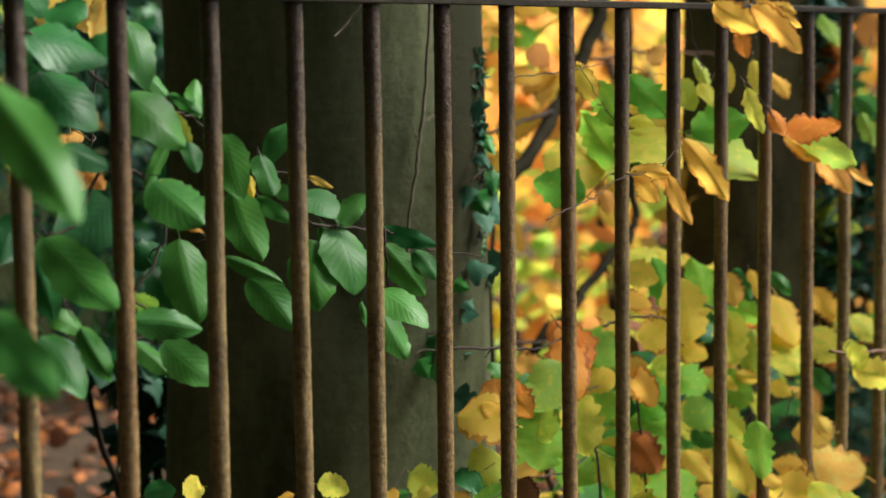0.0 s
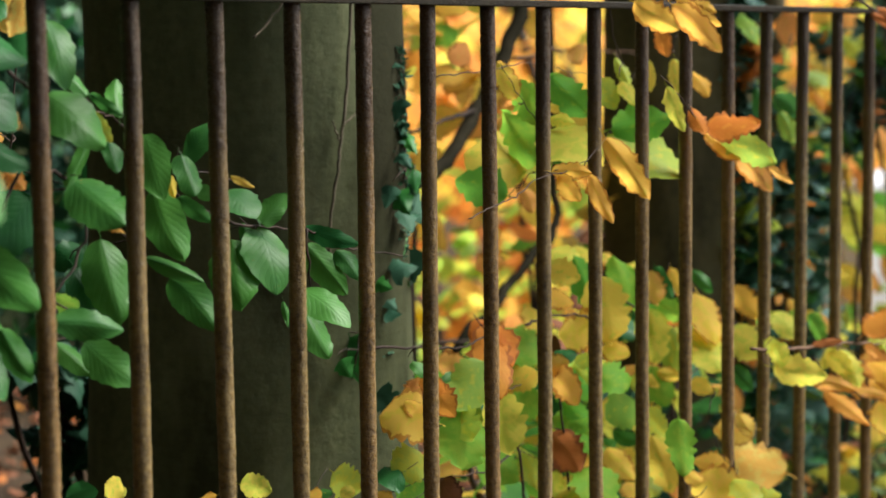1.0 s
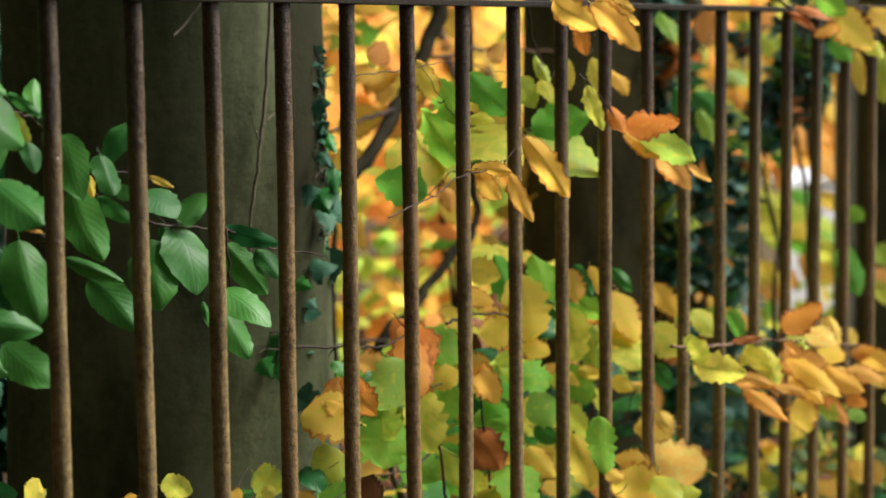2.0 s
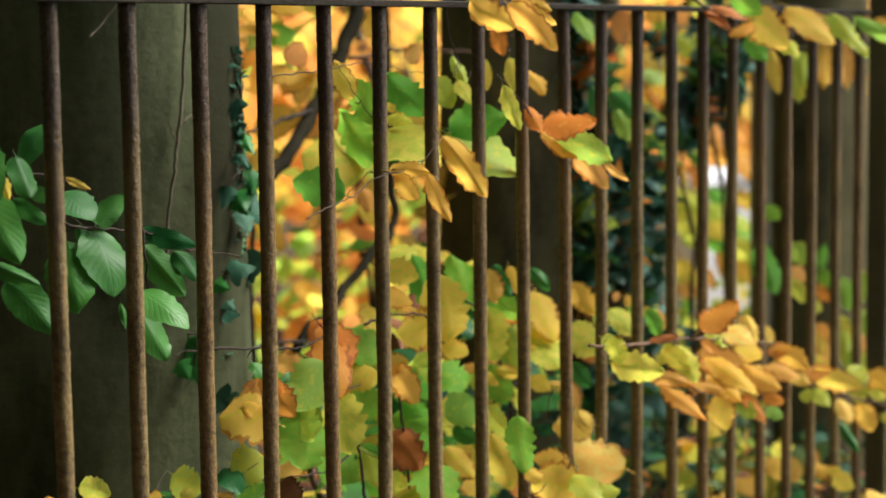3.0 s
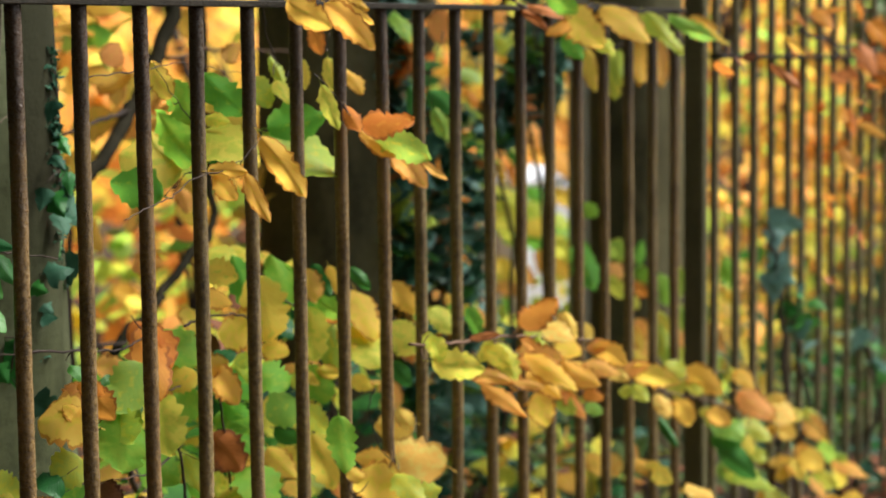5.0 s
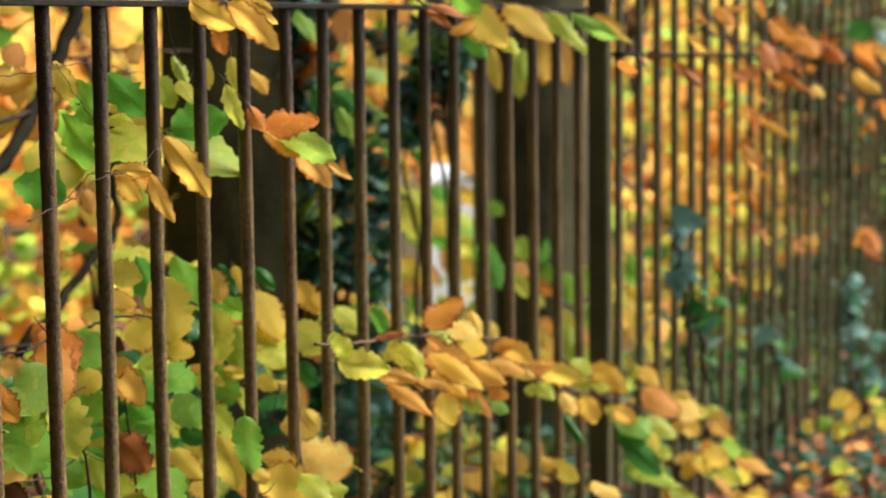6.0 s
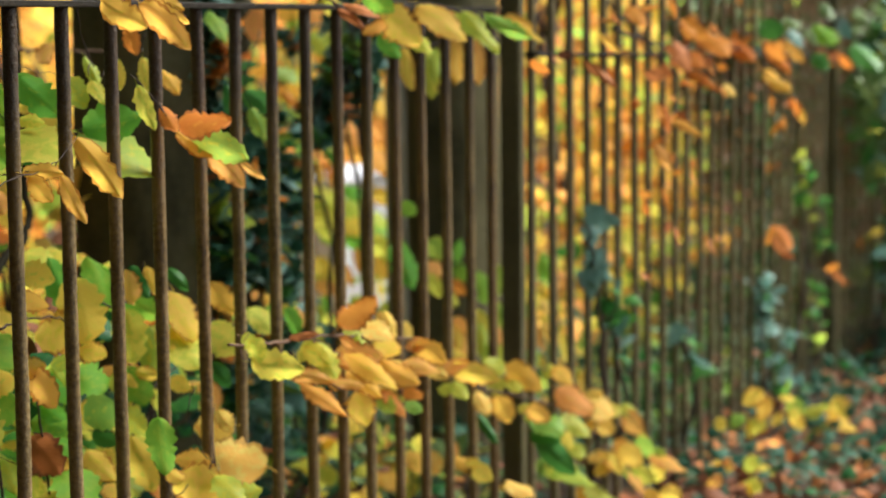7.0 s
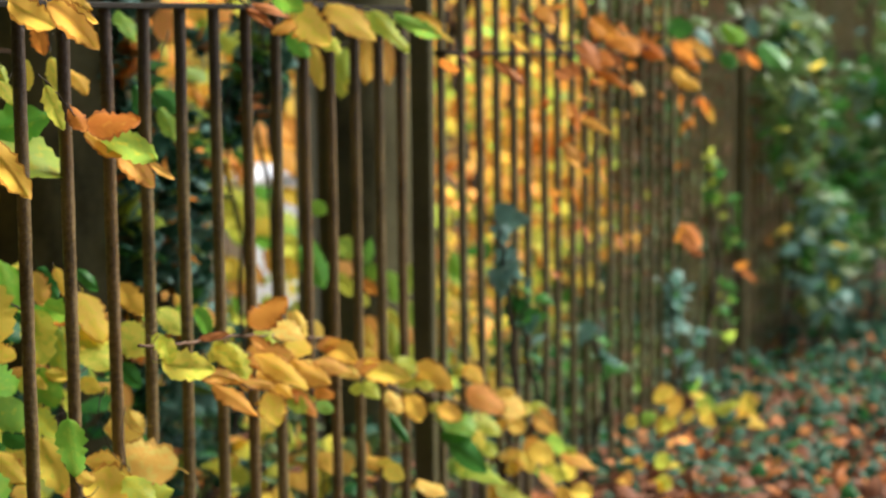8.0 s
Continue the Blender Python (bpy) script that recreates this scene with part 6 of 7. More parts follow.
def build_gap_sapling():
    b = thing("beech_sapling", pose(4.550, 0.950, -0.488), "slender beech sapling in lime and orange leaf between trunks", "shrub")
    twig([(4.550, 0.950, -0.488), (4.592, 0.950, -0.191), (4.614, 0.950, 0.078), (4.554, 0.950, 0.267), (4.636, 0.950, 0.481), (4.596, 0.950, 0.706), (4.439, 0.950, 0.860)], 0.0026, 0.001, b, DARK_TWIG, seed=1)
    twig([(5.030, 0.950, -0.599), (4.959, 0.950, -0.102), (5.026, 0.950, 0.174), (5.003, 0.950, 0.428), (5.047, 0.950, 0.596)], 0.002, 0.001, b, DARK_TWIG, seed=2)
    twig([(4.614, 0.950, 0.078), (4.804, 0.950, 0.203), (4.869, 0.950, 0.380)], 0.002, 0.001, b, DARK_TWIG, seed=3)
    leaf(b, 4.389, 0.967, 0.843, 0.060, -36, "gold", 6, -3, 202, 1.15)
    leaf(b, 4.395, 0.932, 0.823, 0.071, -81, "bright", -12, -11, 202, 0.66)
    leaf(b, 4.334, 0.948, 0.747, 0.078, -54, "cream", 10, 2, 202, 0.94)
    leaf(b, 4.330, 0.947, 0.698, 0.072, -57, "lime", -30, 8, 202, 1.19)
    leaf(b, 4.328, 0.939, 0.643, 0.080, -60, "copper", 9, -2, 202, 0.40)
    leaf(b, 4.346, 0.954, 0.561, 0.052, -60, "orange", 27, 13, 202, 0.70)
    leaf(b, 4.585, 0.964, 0.834, 0.086, -48, "orange", -11, -3, 201, 0.92)
    leaf(b, 4.539, 0.948, 0.771, 0.086, -48, "lime", -7, -10, 201, 1.08)
    leaf(b, 4.531, 0.942, 0.713, 0.051, -69, "cream", -25, -5, 201, 0.89)
    leaf(b, 4.626, 0.955, 0.529, 0.122, -72, "green", -8, -8, 201, 0.54)
    leaf(b, 4.673, 0.948, 0.495, 0.057, -81, "orange", -20, -4, 201, 0.58)
    leaf(b, 4.539, 0.945, 0.435, 0.065, -66, "gold", 26, -10, 201, 0.67)
    leaf(b, 4.676, 0.954, 0.404, 0.064, -75, "orange", -13, -8, 201, 0.50)
    leaf(b, 4.532, 0.952, 0.369, 0.110, -45, "lime", -10, 4, 201, 0.95)
    leaf(b, 4.800, 0.947, 0.521, 0.142, -75, "orange", 27, 3, 201, 0.59)
    leaf(b, 4.817, 0.940, 0.336, 0.076, -63, "lime", -9, 0, 200, 0.99)
    leaf(b, 5.008, 0.954, 0.579, 0.179, -78, "gold", 12, 9, 200, 0.53)
    leaf(b, 5.096, 0.969, 0.409, 0.094, -75, "orange", 18, 12, 200, 0.91)
    leaf(b, 5.060, 0.964, 0.299, 0.068, -51, "gold", -11, 2, 200, 0.98)
    leaf(b, 4.507, 0.938, 0.173, 0.079, -54, "yellow", -13, 12, 201, 1.10)
    leaf(b, 4.560, 0.940, 0.135, 0.068, -42, "orange", -8, -2, 201, 1.12)
    leaf(b, 4.642, 0.953, 0.069, 0.096, -102, "lime", -10, -4, 201, 0.40)
    leaf(b, 4.882, 0.948, 0.165, 0.097, -78, "orange", -8, -10, 200, 0.51)
    leaf(b, 5.031, 0.953, 0.160, 0.140, -75, "yellow", 22, 5, 200, 0.61)
    leaf(b, 4.802, 0.949, 0.265, 0.097, -57, "lime", -20, 12, 201, 1.14)
    leaf(b, 4.505, 0.931, 0.296, 0.082, -57, "yellow", 23, 13, 201, 0.92)
    leaf(b, 4.984, 0.943, 0.235, 0.081, -54, "lime", -18, 6, 200, 1.14)
    leaf(b, 4.519, 0.918, 0.531, 0.080, -66, "bright", 24, 8, 201, 0.79)
    leaf(b, 4.474, 0.890, 0.517, 0.067, -66, "lime", -26, 8, 201, 0.98)
    leaf(b, 4.533, 0.899, 0.433, 0.055, -72, "copper", -28, -11, 201, 0.76)
    leaf(b, 4.415, 0.890, 0.449, 0.041, -69, "gold", -15, -11, 201, 0.87)
    leaf(b, 4.459, 0.915, 0.380, 0.092, -45, "yellow", -16, -9, 201, 0.95)
    leaf(b, 4.397, 0.886, 0.327, 0.087, -48, "yellow", 10, 8, 201, 0.86)
    leaf(b, 4.518, 0.915, 0.269, 0.069, -51, "lime", 9, -14, 201, 0.79)
    leaf(b, 4.598, 0.887, 0.369, 0.076, -45, "bright", -25, 13, 201, 1.13)
    leaf(b, 4.644, 0.902, 0.321, 0.089, -45, "lime", -13, 13, 201, 0.99)
    leaf(b, 4.597, 0.888, 0.283, 0.089, -45, "yellow", -10, 13, 201, 0.96)
    leaf(b, 4.600, 0.887, 0.241, 0.067, -42, "bright", 13, -4, 201, 0.83)
    leaf(b, 4.780, 0.913, 0.203, 0.086, -72, "orange", -12, -5, 200, 0.43)
    leaf(b, 4.604, 0.883, 0.535, 0.100, -60, "orange", -20, 6, 201, 0.94)
    leaf(b, 4.653, 0.893, 0.473, 0.079, -51, "amber", 26, -1, 201, 0.81)
    leaf(b, 4.822, 0.890, 0.520, 0.099, -57, "orange", 17, -9, 200, 0.74)
    leaf(b, 4.848, 0.896, 0.437, 0.099, -57, "amber", -29, -4, 200, 1.05)
    leaf(b, 4.800, 0.880, 0.331, 0.071, -42, "gold", 15, 2, 200, 0.86)
    leaf(b, 4.905, 0.918, 0.260, 0.066, -57, "lime", -23, 3, 200, 1.13)
    leaf(b, 4.920, 0.918, 0.220, 0.079, -48, "lime", -24, 12, 200, 1.18)
    leaf(b, 4.798, 0.890, 0.204, 0.089, -48, "yellow", 18, 11, 200, 0.78)
    leaf(b, 4.458, 0.912, 0.196, 0.098, -54, "yellow", 9, 7, 201, 0.64)
    leaf(b, 4.390, 0.884, 0.145, 0.075, -42, "orange", 7, 12, 201, 0.68)
    leaf(b, 4.467, 0.886, 0.100, 0.064, -81, "bright", 18, -4, 201, 0.47)
    leaf(b, 4.586, 0.892, 0.159, 0.071, -63, "orange", 28, 1, 201, 0.56)
    leaf(b, 4.859, 0.905, 0.137, 0.086, -51, "gold", 13, 8, 200, 0.67)
    leaf(b, 5.008, 0.882, 0.290, 0.088, -48, "bright", 30, -9, 199, 0.67)
    leaf(b, 5.066, 0.894, 0.203, 0.116, -66, "lime", 7, 7, 199, 0.54)
    leaf(b, 5.078, 0.882, 0.130, 0.116, -75, "bright", 17, -2, 199, 0.51)
    leaf(b, 4.557, 0.888, 0.633, 0.082, -78, "teal_glint", -25, -5, 201, 0.48)
    leaf(b, 4.822, 0.884, 0.596, 0.118, -63, "gold", -21, 8, 200, 0.77)
    shoots(b, DARK_TWIG)


build_gap_sapling()


def build_gap_shoots():
    b = thing("beech_shrub", pose(3.973, 0.300, -0.427), "lime, green and orange beech shoots before the dark trunk", "shrub")
    twig([(3.973, 0.300, -0.427), (3.943, 0.300, -0.097), (3.958, 0.300, 0.166), (3.790, 0.300, 0.295), (3.612, 0.300, 0.371)], 0.0026, 0.001, b, DARK_TWIG, seed=1)
    twig([(3.453, 0.300, -0.296), (3.431, 0.300, 0.080), (3.446, 0.300, 0.346), (3.391, 0.300, 0.485)], 0.002, 0.001, b, DARK_TWIG, seed=2)
    twig([(4.340, 0.300, -0.520), (4.352, 0.300, -0.180), (4.368, 0.300, 0.043), (4.508, 0.300, 0.205)], 0.002, 0.001, b, DARK_TWIG, seed=3)
    twig([(3.961, 0.300, 0.059), (4.111, 0.300, 0.141), (4.085, 0.300, 0.252)], 0.002, 0.001, b, DARK_TWIG, seed=4)
    leaf(b, 3.415, 0.309, 0.490, 0.046, -45, "bright", -8, 1, 199, 1.16)
    leaf(b, 3.372, 0.294, 0.419, 0.134, -78, "bright", -25, 12, 199, 0.62)
    leaf(b, 3.561, 0.297, 0.393, 0.066, -66, "lime", 28, 10, 199, 0.86)
    leaf(b, 3.586, 0.305, 0.340, 0.049, -54, "orange", -27, 2, 199, 1.55)
    leaf(b, 3.503, 0.283, 0.322, 0.058, -54, "yellow", 15, -14, 199, 0.77)
    leaf(b, 3.859, 0.315, 0.352, 0.091, -99, "bright", -21, 14, 198, 0.37)
    leaf(b, 3.795, 0.303, 0.303, 0.052, -81, "bright", 15, 7, 198, 0.77)
    leaf(b, 3.729, 0.301, 0.275, 0.053, -48, "copper", 17, 1, 198, 0.74)
    leaf(b, 3.650, 0.281, 0.257, 0.035, -57, "yellow", -13, -12, 198, 1.12)
    leaf(b, 3.983, 0.317, 0.256, 0.089, -81, "bright", -18, 3, 198, 0.83)
    leaf(b, 3.867, 0.286, 0.184, 0.116, -78, "yellow", 28, -4, 198, 0.54)
    leaf(b, 3.749, 0.294, 0.177, 0.110, -81, "orange", -18, 7, 198, 0.49)
    leaf(b, 4.077, 0.296, 0.256, 0.090, -99, "lime", 18, -7, 197, 0.54)
    leaf(b, 4.101, 0.312, 0.165, 0.072, -78, "lime", 11, -2, 197, 0.63)
    leaf(b, 4.051, 0.303, 0.126, 0.066, -69, "orange", -27, -3, 197, 0.70)
    leaf(b, 4.089, 0.294, 0.066, 0.059, -51, "lime", 11, -10, 197, 1.03)
    leaf(b, 3.686, 0.291, 0.134, 0.063, -60, "gold", -23, 13, 198, 1.06)
    leaf(b, 3.534, 0.317, 0.171, 0.055, -75, "lime", -9, -1, 199, 0.79)
    leaf(b, 4.313, 0.307, 0.082, 0.076, -60, "orange", 15, 1, 197, 0.82)
    leaf(b, 4.283, 0.291, 0.130, 0.059, -72, "lime", 14, 9, 197, 0.59)
    leaf(b, 4.433, 0.294, 0.233, 0.097, -75, "bright", -22, -6, 196, 0.55)
    # These two cream leaves stand in for bright whitish dots.
    leaf(b, 4.410, 0.288, 0.121, 0.058, -63, "cream", -21, -3, 196, 0.73)
    leaf(b, 4.402, 0.282, 0.066, 0.075, -69, "cream", 12, -10, 196, 0.57)
    leaf(b, 4.366, 0.306, 0.008, 0.058, -69, "lime", -17, 4, 197, 0.90)
    shoots(b, DARK_TWIG)


build_gap_shoots()


build_hanging()


def build_far_orange():
    b = thing("beech_branch", pose(3.256, -0.200, 0.870), "orange-brown beech branch reaching across the railing", "branch")
    twig([(3.231, -0.206, 0.872), (3.524, -0.190, 0.830), (3.695, -0.197, 0.806), (4.194, -0.211, 0.764), (4.855, -0.215, 0.710), (5.868, -0.185, 0.606), (6.220, -0.212, 0.516), (6.578, -0.200, 0.431)], 0.003, 0.0012, b, DARK_TWIG, seed=1)
    twig([(3.739, -0.187, 0.790), (3.839, -0.201, 0.697), (3.679, -0.201, 0.626), (3.678, -0.213, 0.541)], 0.002, 0.001, b, DARK_TWIG, seed=2)
    twig([(4.327, -0.183, 0.748), (4.737, -0.196, 0.418), (4.980, -0.193, 0.179), (5.788, -0.204, -0.022)], 0.0016, 0.001, b, DARK_TWIG, seed=3)
    leaf(b, 3.429, -0.191, 0.905, 0.046, -37, "copper", -32, -18, 194, 0.72)
    leaf(b, 3.447, -0.204, 0.897, 0.045, 28, "copper", -26, -14, 194, 0.72)
    leaf(b, 3.840, -0.200, 0.857, 0.063, -57, "copper", -50, 6, 193, 0.72)
    leaf(b, 4.173, -0.163, 0.785, 0.056, -27, "copper", 40, 15, 192, 0.72)
    leaf(b, 4.403, -0.180, 0.763, 0.065, -29, "copper", 56, -13, 192, 0.72)
    leaf(b, 3.538, -0.235, 0.817, 0.039, -53, "rust", 59, 9, 193, 0.72)
    leaf(b, 3.554, -0.226, 0.832, 0.026, 14, "rust", -42, -33, 193, 0.9)
    leaf(b, 3.775, -0.191, 0.770, 0.061, 9, "copper", -59, -16, 193, 0.72)
    leaf(b, 3.780, -0.191, 0.761, 0.050, 52, "copper", 31, -16, 193, 0.72)
    leaf(b, 3.980, -0.155, 0.741, 0.084, -32, "copper", -70, -4, 193, 0.72)
    leaf(b, 3.658, -0.218, 0.749, 0.049, 167, "rust", -73, -13, 194, 0.72)
    leaf(b, 4.568, -0.236, 0.745, 0.073, -48, "copper", 64, 13, 191, 0.72)
    leaf(b, 5.161, -0.147, 0.710, 0.062, -42, "copper", 55, 13, 191, 0.72)
    leaf(b, 5.171, -0.132, 0.722, 0.046, -100, "rust", -33, 30, 191, 0.72)
    leaf(b, 4.790, -0.191, 0.664, 0.049, -34, "amber", 62, 0, 191, 0.72)
    leaf(b, 4.914, -0.234, 0.582, 0.058, -63, "copper", 60, 1, 191, 0.72)
    leaf(b, 4.926, -0.247, 0.581, 0.043, -133, "rust", -20, 21, 191, 0.72)
    leaf(b, 4.554, -0.253, 0.621, 0.049, -84, "copper", 65, -0, 191, 0.72)
    leaf(b, 5.253, -0.154, 0.504, 0.055, -87, "copper", -67, 8, 191, 0.72)
    leaf(b, 5.254, -0.145, 0.492, 0.051, -121, "copper", 33, -7, 191, 0.72)
    leaf(b, 3.985, -0.257, 0.698, 0.036, -70, "copper", -57, 5, 192, 0.72)
    leaf(b, 4.047, -0.217, 0.737, 0.031, -67, "copper", -50, -3, 192, 0.72)
    leaf(b, 4.050, -0.232, 0.738, 0.029, -30, "copper", 21, 18, 192, 0.9)
    leaf(b, 3.455, -0.243, 0.708, 0.051, -79, "copper", -68, 5, 194, 0.72)
    leaf(b, 3.468, -0.257, 0.723, 0.040, -25, "copper", -49, -15, 194, 0.72)
    leaf(b, 3.836, -0.176, 0.641, 0.059, -36, "copper", 73, 3, 193, 0.72)
    leaf(b, 3.833, -0.193, 0.651, 0.049, -66, "rust", 46, 34, 193, 0.72)
    leaf(b, 3.813, -0.149, 0.586, 0.051, -73, "copper", -57, -16, 194, 0.72)
    leaf(b, 3.822, -0.162, 0.595, 0.038, -142, "copper", -14, -17, 194, 0.72)
    leaf(b, 3.633, -0.224, 0.559, 0.028, 74, "copper", 36, 4, 193, 0.9)
    leaf(b, 3.632, -0.230, 0.542, 0.021, 8, "copper", 45, -13, 193, 0.9)
    leaf(b, 3.468, -0.246, 0.788, 0.036, -59, "rust", 57, -12, 193, 0.72)
    leaf(b, 3.484, -0.255, 0.786, 0.026, -13, "rust", 48, 13, 193, 0.9)
    leaf(b, 4.578, -0.199, 0.625, 0.023, -54, "copper", -20, 9, 192, 0.9)
    leaf(b, 5.894, -0.147, 0.609, 0.051, -23, "copper", -57, -1, 190, 0.72)
    leaf(b, 5.905, -0.162, 0.608, 0.044, 29, "rust", 48, 20, 190, 0.72)
    leaf(b, 5.961, -0.177, 0.613, 0.057, -44, "copper", 54, -5, 190, 0.72)
    leaf(b, 4.683, -0.236, 0.260, 0.060, -57, "rust", 50, -5, 191, 0.72)
    leaf(b, 4.697, -0.239, 0.276, 0.046, -118, "copper", -30, -24, 191, 0.72)
    leaf(b, 4.723, -0.243, 0.219, 0.047, 21, "rust", 23, -40, 191, 0.72)
    leaf(b, 4.730, -0.249, 0.213, 0.040, -29, "rust", 3, 4, 191, 0.72)
    leaf(b, 5.774, -0.198, -0.003, 0.057, -41, "rust", 57, -6, 190, 0.72)
    leaf(b, 5.777, -0.180, 0.001, 0.045, 15, "copper", 34, 22, 190, 0.72)
    leaf(b, 3.920, -0.156, 0.890, 0.046, -77, "copper", 62, -12, 193, 0.72)
    leaf(b, 3.449, -0.197, 0.719, 0.028, -67, "copper", -51, 12, 194, 0.9)
    leaf(b, 3.449, -0.195, 0.709, 0.025, -93, "copper", -33, 19, 194, 0.9)
    leaf(b, 2.628, -0.211, 0.852, 0.042, -32, "copper", 66, 3, 196, 0.72)
    leaf(b, 2.681, -0.237, 0.863, 0.037, -58, "brown", -71, -11, 196, 0.72)
    leaf(b, 2.683, -0.247, 0.860, 0.026, 1, "brown", 47, 11, 196, 0.9)
    leaf(b, 3.646, -0.159, 0.324, 0.025, -62, "rust", -42, 8, 194, 0.9)
    leaf(b, 3.660, -0.164, 0.314, 0.018, -23, "rust", 15, 31, 194, 0.9)
    leaf(b, 4.173, -0.189, 0.824, 0.048, -48, "copper", -42, -13, 192, 0.72)
    leaf(b, 4.159, -0.186, 0.813, 0.037, -101, "copper", -9, 22, 192, 0.72)
    leaf(b, 4.070, -0.160, 0.805, 0.054, -110, "rust", 57, -14, 193, 0.72)
    leaf(b, 4.064, -0.175, 0.822, 0.047, -61, "rust", -39, -26, 193, 0.72)
    leaf(b, 4.163, -0.152, 0.753, 0.056, -27, "rust", 58, -7, 193, 0.72)
    leaf(b, 4.684, -0.148, 0.736, 0.042, 37, "copper", -29, 16, 192, 0.72)
    leaf(b, 4.695, -0.137, 0.744, 0.037, 102, "copper", -11, -2, 192, 0.72)
    leaf(b, 3.325, -0.240, 0.776, 0.045, -27, "rust", 73, 13, 194, 0.72)
    leaf(b, 3.629, -0.250, 0.740, 0.043, -39, "copper", -61, 12, 193, 0.72)
    leaf(b, 3.620, -0.246, 0.736, 0.038, -10, "copper", -21, 6, 193, 0.72)
    leaf(b, 3.402, -0.150, 0.895, 0.038, -43, "copper", -47, -16, 195, 0.72)
    leaf(b, 3.404, -0.133, 0.879, 0.035, -12, "copper", -36, 20, 195, 0.72)
    leaf(b, 5.848, -0.172, 0.629, 0.048, -114, "rust", -49, 11, 190, 0.72)
    leaf(b, 5.844, -0.163, 0.643, 0.042, -165, "rust", 3, -25, 190, 0.72)
    leaf(b, 3.790, -0.174, 0.490, 0.045, -81, "copper", -63, -7, 193, 0.72)
    leaf(b, 3.379, -0.226, 0.519, 0.042, -78, "copper", 62, 7, 194, 0.72)
    leaf(b, 3.368, -0.220, 0.531, 0.032, -21, "copper", 36, 16, 194, 0.72)
    leaf(b, 3.778, -0.240, 0.530, 0.045, -79, "copper", -63, 14, 193, 0.72)
    leaf(b, 3.811, -0.194, 0.400, 0.046, -78, "rust", -62, -7, 193, 0.72)
    leaf(b, 3.822, -0.178, 0.412, 0.034, -103, "rust", -43, -6, 193, 0.72)
    leaf(b, 4.368, -0.147, 0.295, 0.050, -77, "rust", -62, 16, 192, 0.72)
    leaf(b, 4.364, -0.157, 0.297, 0.033, -30, "rust", -34, 31, 192, 0.72)
    leaf(b, 3.906, -0.182, 0.849, 0.081, -45, "copper", 24, 8, 193, 0.74)
    leaf(b, 3.980, -0.210, 0.819, 0.095, -48, "copper", -26, 8, 193, 1.09)
    leaf(b, 3.772, -0.201, 0.814, 0.080, -63, "rust", -28, -11, 193, 0.88)
    leaf(b, 3.842, -0.210, 0.783, 0.054, -39, "copper", -15, -11, 193, 1.16)
    leaf(b, 4.394, -0.185, 0.772, 0.086, -39, "copper", -16, -9, 192, 0.81)
    leaf(b, 4.671, -0.214, 0.746, 0.122, -57, "copper", 10, 8, 191, 0.40)
    leaf(b, 5.087, -0.185, 0.722, 0.079, -48, "amber", 9, -14, 191, 0.60)
    leaf(b, 4.700, -0.213, 0.670, 0.095, -45, "amber", -25, 13, 191, 0.72)
    leaf(b, 3.680, -0.198, 0.682, 0.086, -84, "copper", -13, 13, 194, 0.35)
    leaf(b, 3.711, -0.212, 0.649, 0.077, -39, "amber", -10, 13, 193, 0.44)
    leaf(b, 5.056, -0.213, 0.567, 0.076, -63, "amber", 13, -4, 191, 0.44)
    leaf(b, 3.940, -0.187, 0.740, 0.091, -33, "copper", -12, -5, 193, 0.45)
    leaf(b, 3.301, -0.217, 0.914, 0.062, -54, "copper", -20, 6, 194, 0.88)
    leaf(b, 3.113, -0.207, 0.870, 0.060, -48, "amber", 26, -1, 195, 0.35)
    leaf(b, 3.001, -0.210, 0.824, 0.078, -39, "rust", 17, -9, 195, 0.35)
    leaf(b, 4.273, -0.204, 0.677, 0.041, -60, "cream", -29, -4, 192, 0.90)
    leaf(b, 3.518, -0.220, 0.615, 0.070, -63, "orange", 15, 2, 194, 0.48)
    leaf(b, 4.946, -0.182, 0.250, 0.090, -54, "copper", -23, 3, 191, 0.86)
    shoots(b, DARK_TWIG)


build_far_orange()


